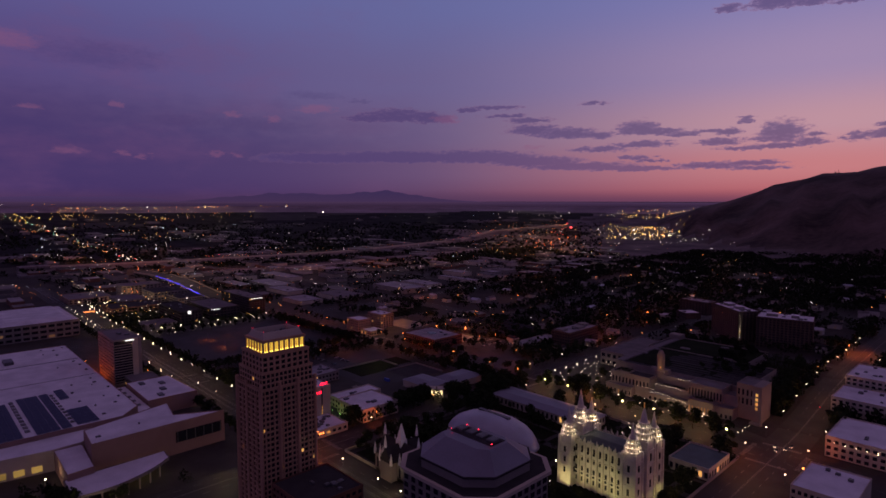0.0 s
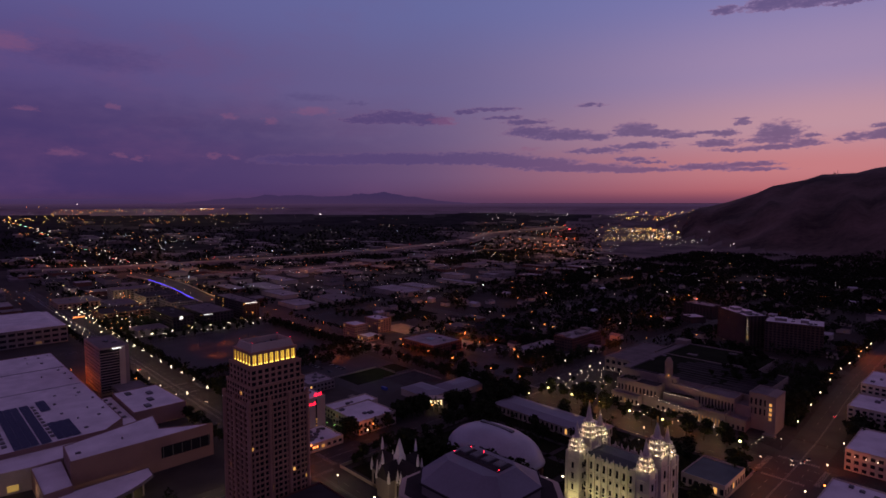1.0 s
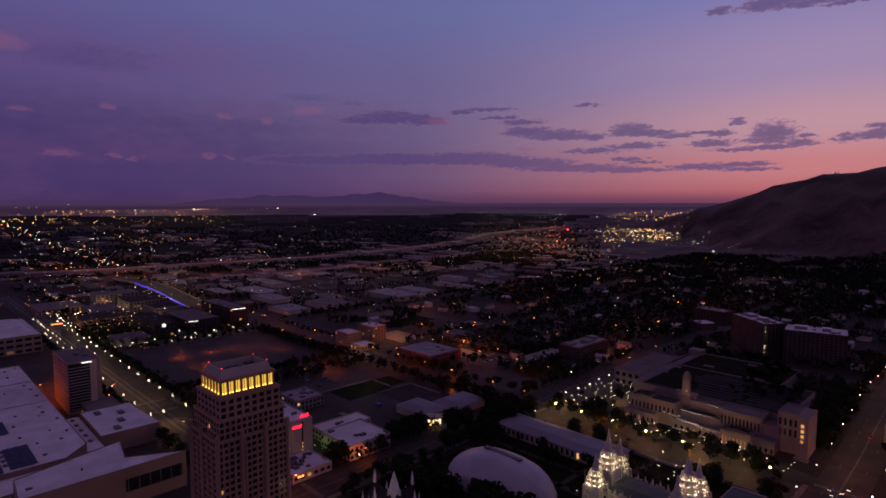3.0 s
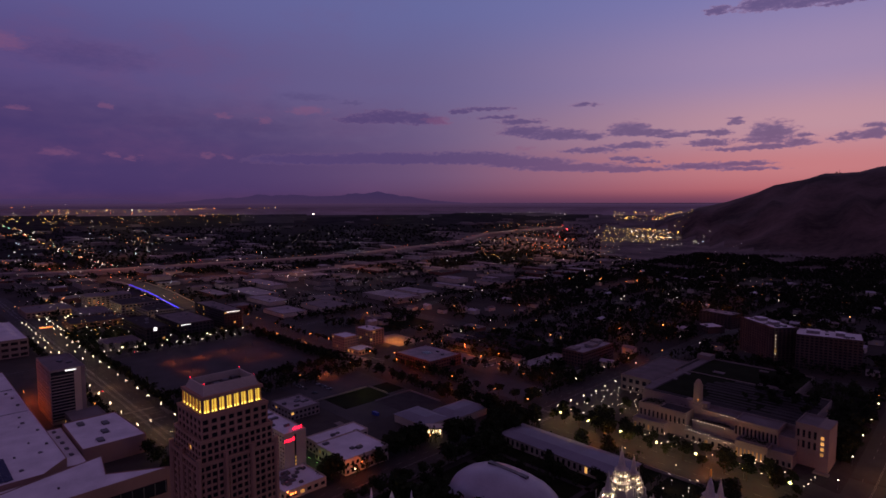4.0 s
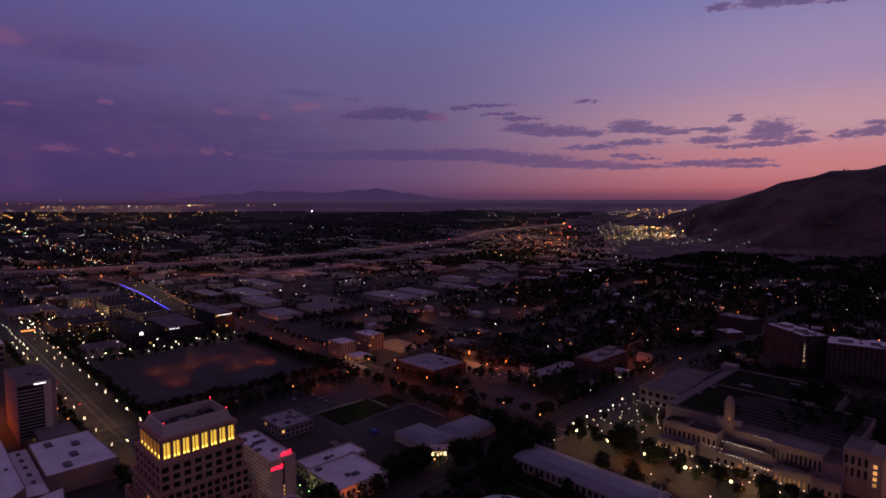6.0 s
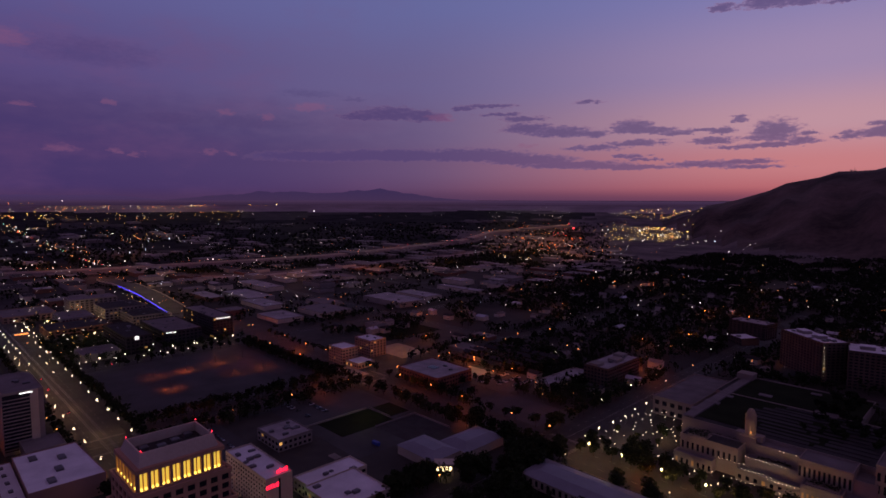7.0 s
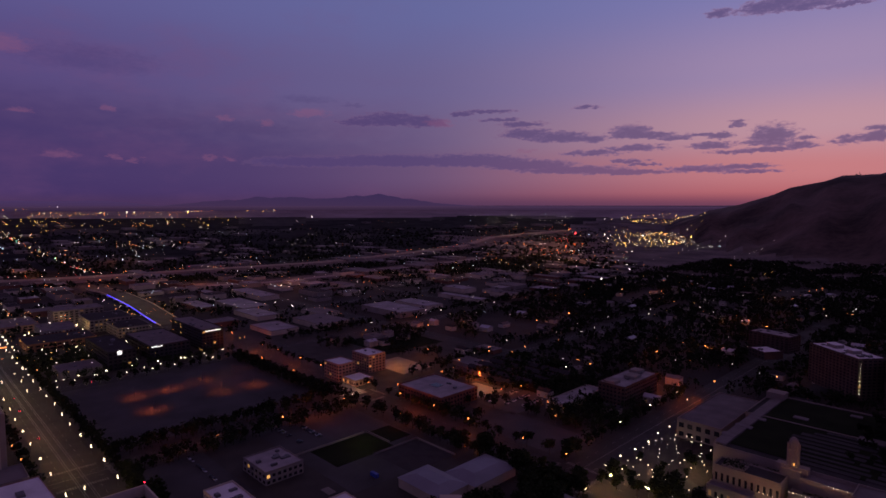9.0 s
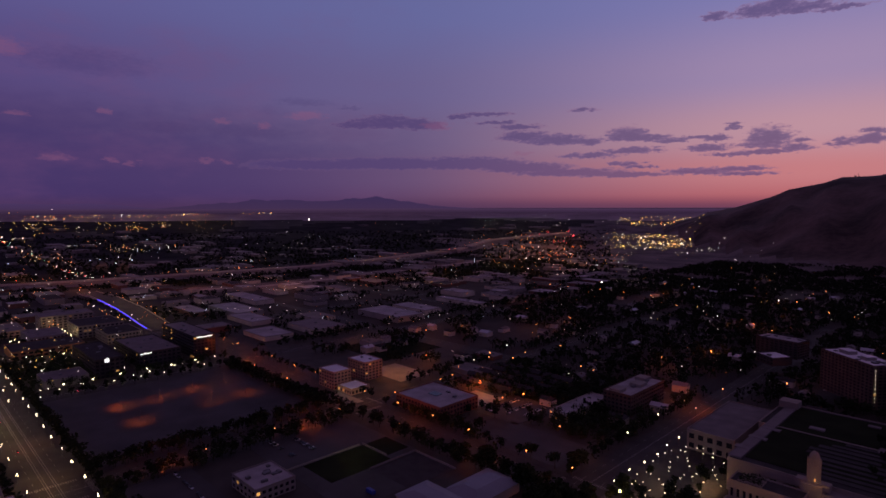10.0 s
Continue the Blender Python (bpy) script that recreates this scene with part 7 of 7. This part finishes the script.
def open_ground(x, y, m):
    """Which of the places lie off buildings and streets."""
    ok = np.ones(len(x), bool)
    for a, b, c, d in BUILT:
        ok &= ~((x > a - m) & (x < b + m) & (y > c - m) & (y < d + m))
    for c in (MAIN, WEST1, WEST2, WEST3, WEST4):
        ok &= (np.abs(x - c) > 13 + m) | (y > 1250)
    for c, half in ((SOUTH, 17), (NORTH, 16), (NORTH2, 7), (NORTH3, 7)):
        ok &= np.abs(y - c) > half + m
    for line, half in zip(CORRIDORS, (95, 60)):
        for (ax, ay), (bx, by) in zip(line, line[1:]):
            u = np.clip(((x - ax) * (bx - ax) + (y - ay) * (by - ay)) / ((bx - ax) ** 2 + (by - ay) ** 2), 0, 1)
            ok &= np.hypot(x - ax - u * (bx - ax), y - ay - u * (by - ay)) > half
    return ok


def grove_mesh(x, y, h, n, leaf):
    """Crowns of n leaf clumps each, lobed and open, with a short trunk under every one."""
    k = len(x)
    z = np.array([land(a, b) for a, b in zip(x, y)])
    lobe = wr.normal(0, 1, (k, 4, 3)) * [0.2, 0.2, 0.12] + [0, 0, 0.56]
    c = np.take_along_axis(lobe, wr.integers(0, 4, (k, n))[:, :, None].repeat(3, 2), 1) + wr.normal(0, 1, (k, n, 3)) * [0.1, 0.1, 0.11]
    c = c * h[:, None, None] + np.stack([x, y, z], 1)[:, None, :]
    u = wr.normal(0, 1, (k, n, 3)) * [1, 1, 0.7]
    u *= (leaf * h)[:, None, None] * wr.uniform(0.6, 1.3, (k, n, 1)) / np.linalg.norm(u, axis=2, keepdims=True)
    w = np.cross(u, wr.normal(0, 1, (k, n, 3)))
    w *= (leaf * h)[:, None, None] * 0.85 / np.maximum(1e-6, np.linalg.norm(w, axis=2, keepdims=True))
    v = np.stack([c - u, c + w, c + u, c - w], 2).reshape(-1, 3)
    q = np.arange(len(v)).reshape(-1, 4)
    t = np.stack([x, y, z], 1)
    ring3 = np.array([(0.03, 0, 0), (-0.015, 0.026, 0), (-0.015, -0.026, 0)])
    foot = t[:, None, :] + ring3 * h[:, None, None]
    head = t[:, None, :] + (ring3 * 0.4 + [0, 0, 0.5]) * h[:, None, None]
    tv = np.concatenate([foot, head], 1).reshape(-1, 3)
    base = len(v) + 6 * np.arange(k)[:, None]
    tq = np.concatenate([base + np.array(f) for f in ((0, 1, 4, 3), (1, 2, 5, 4), (2, 0, 3, 5))])
    return np.concatenate([v, tv]).tolist(), np.concatenate([q, tq]).tolist()


def patchy(x, y, size, level):
    return np.array([noise.noise(Vector((a / size, b / size, 3))) > level for a, b in zip(x, y)])


# the bench neighbourhoods, the yards' fringes, and the suburbs
x, y = wr.uniform(-900, 200, 21000), 560 + 1650 * wr.random(21000)
keep = open_ground(x, y, 1.0) & patchy(x, y, 110, -0.3) & ~((x > -420) & (x < -130) & (y < 740)) & ~((x > -520) & (x < -400) & (y < 612)) & ~((x > -880) & (x < -640) & (y > 560) & (y < 900) & patchy(x, y, 60, -0.1))
tagged(part("bench_woods", grove_mesh(x[keep], y[keep], wr.uniform(8, 15, keep.sum()), 15, 0.15), M_WOODS), "dark leafy canopy over the bench neighbourhoods", "trees", kind="stuff")
x, y = wr.uniform(-2000, -880, 9000), wr.uniform(255, 1900, 9000)
keep = open_ground(x, y, 2.0) & patchy(x, y, 120, 0.02)
tagged(part("yard_woods", grove_mesh(x[keep], y[keep], wr.uniform(7, 13, keep.sum()), 10, 0.19), M_WOODS), "clumps of dark trees between the yards", "trees", kind="stuff")
spot = [sight(wr.uniform(30, 86), wr.uniform(2.3, 6.6)) for _ in range(7000)]
x, y = np.array([p[0] for p in spot]), np.array([p[1] for p in spot])
keep = open_ground(x, y, 0.0) & patchy(x, y, 260, -0.25)
tagged(part("far_woods", grove_mesh(x[keep], y[keep], wr.uniform(9, 15, keep.sum()), 9, 0.24), M_WOODS), "dark leafy canopy over the far suburbs", "trees", kind="stuff")
# groves near the streets west of the hall
x, y = [], []
for a, b, c, d, n in ((-600, -490, 620, 712, 120), (-470, -386, 556, 632, 110), (-470, -386, 640, 715, 60), (-640, -520, 600, 712, 100), (-400, -384, 252, 465, 40), (-347, -330, 385, 462, 22),
                      (-836, -640, 448, 460, 55), (-640, -626, 262, 455, 45), (-596, -586, 262, 455, 30), (-1010, -845, 254, 322, 170), (-880, -845, 322, 462, 60), (-530, -400, 458, 464, 26),
                      (-560, -470, 497, 505, 22), (-196, -150, 566, 706, 95), (-95, -60, 720, 900, 30), (-425, -385, 60, 150, 30), (-344, -146, 258, 458, 120)):
    x += list(wr.uniform(a, b, n))
    y += list(wr.uniform(c, d, n))
x, y = np.array(x), np.array(y)
keep = open_ground(x, y, 0.5) | ((x > -196) & (x < -147) & (y > 566) & (y < 706))
keep &= ~((x > -240) & (x < -140) & (y > 316) & (y < 334)) & ~((x > -224) & (x < -188) & (y > 382) & (y < 396))
tagged(part("groves", grove_mesh(x[keep], y[keep], wr.uniform(8, 14, keep.sum()), 110, 0.062), M_LEAF), "dense dark shade trees along streets and gardens", "trees", kind="stuff")

# far sheds of the yards, too many to count
for mat, n, label in ((M_ROOF2, 150, "pale roofs of far yards and sheds"), (M_GREYWALL, 90, "grey blocks of far yards")):
    b = Boxes()
    fr = random.Random(n)
    for _ in range(n):
        a, r = fr.uniform(29, 86), fr.uniform(1650, 2900) if fr.random() < 0.7 else fr.uniform(2900, 3900)
        if noise.noise(Vector((a / 9, r / 700, 2))) < -0.1:
            continue
        x, y = -80 - r * math.sin(math.radians(a)), 85 + r * math.cos(math.radians(a))
        w, d, z = fr.uniform(15, 60), fr.uniform(10, 35), land(x, y)
        b.box(x - w, x + w, y - d, y + d, z - 3, z + fr.uniform(5, 11))
    tagged(part("far_sheds", b.data(), mat), label, "warehouses", kind="stuff")

# ---- cars ----
def make_car(paint, label, lights):
    g = thing("car", label, "car", 0, 0, 0, group="cars")
    b = Boxes().loft([[(-2.2, -0.85, 0.35), (2.2, -0.85, 0.35), (2.2, 0.85, 0.35), (-2.2, 0.85, 0.35)], [(-2.25, -0.9, 0.6), (2.25, -0.9, 0.6), (2.25, 0.9, 0.6), (-2.25, 0.9, 0.6)], [(-2.2, -0.85, 0.95), (2.15, -0.85, 0.85), (2.15, 0.85, 0.85), (-2.2, 0.85, 0.95)]])
    part("body", b.data(), paint, g)
    part("cabin", Boxes().loft([[(-1.7, -0.78, 0.93), (0.95, -0.78, 0.9), (0.95, 0.78, 0.9), (-1.7, 0.78, 0.93)], [(-1.2, -0.62, 1.45), (0.3, -0.62, 1.45), (0.3, 0.62, 1.45), (-1.2, 0.62, 1.45)]]).data(), M_GLASS, g)
    for x in (-1.4, 1.4):
        for y in (-0.8, 0.8):
            k = [(x + 0.33 * math.cos(a * math.pi / 4), 0.33 + 0.33 * math.sin(a * math.pi / 4)) for a in range(8)]
            part("wheel", Boxes().loft([[(p[0], y - 0.1, p[1]) for p in k], [(p[0], y + 0.1, p[1]) for p in k]]).data(), M_ROOF3, g)
    if lights:
        for y in (-0.6, 0.6):
            part("headlight", Boxes().ball(2.2, y, 0.65, 0.22).data(), G_SMALL, g)
            part("tail_light", Boxes().ball(-2.25, y, 0.75, 0.22).data(), G_RED, g)
    return g


dark_car = make_car(M_CARDARK, "dark car parked on the asphalt", False)
pale_car = make_car(M_CARPALE, "pale car parked on the asphalt", False)
lit_car = make_car(M_CARDARK, "dark car with its lights on", True)
dark_car.location, pale_car.location, lit_car.location = (-512, 556, 0.26), (-512, 559, 0.26), (-124, 498, 0.12)
lit_car.rotation_euler = (0, 0, radians(-90))
for i in range(12):
    for x in (-512, -496, -480):
        if rnd.random() < 0.6:
            copy_thing(rnd.choice((dark_car, pale_car)), pose(x + rnd.uniform(-0.4, 0.4), 566 + i * 3.0, 0.26, 0, 0, rnd.choice((0, 180))))
for i in range(14):
    for y in (376, 394):
        if rnd.random() < 0.45:
            copy_thing(rnd.choice((dark_car, pale_car)), pose(-596 + 3 + i * 3.0, y, 0.26, 0, 0, 90))
for i in range(12):
    if rnd.random() < 0.6:
        copy_thing(rnd.choice((dark_car, pale_car)), pose(-586 + i * 5.8, 300, 0.26, 0, 0, rnd.uniform(-4, 4)))
for x, y, r in ((-128, 490, -90), (-131, 498, -90), (-122, 506, -92), (-612, 474, 178), (-620, 473, 180), (-126, 600, 90), (-118, 640, 90), (-800, 226, 180), (-846, 228, 180), (-853, 300, 90), (-858, 330, -90), (-556, 238, 0), (-480, 229, 180), (-712, 226, 180)):
    copy_thing(lit_car, pose(x, y, land(x, y) + 0.12, 0, 0, r))
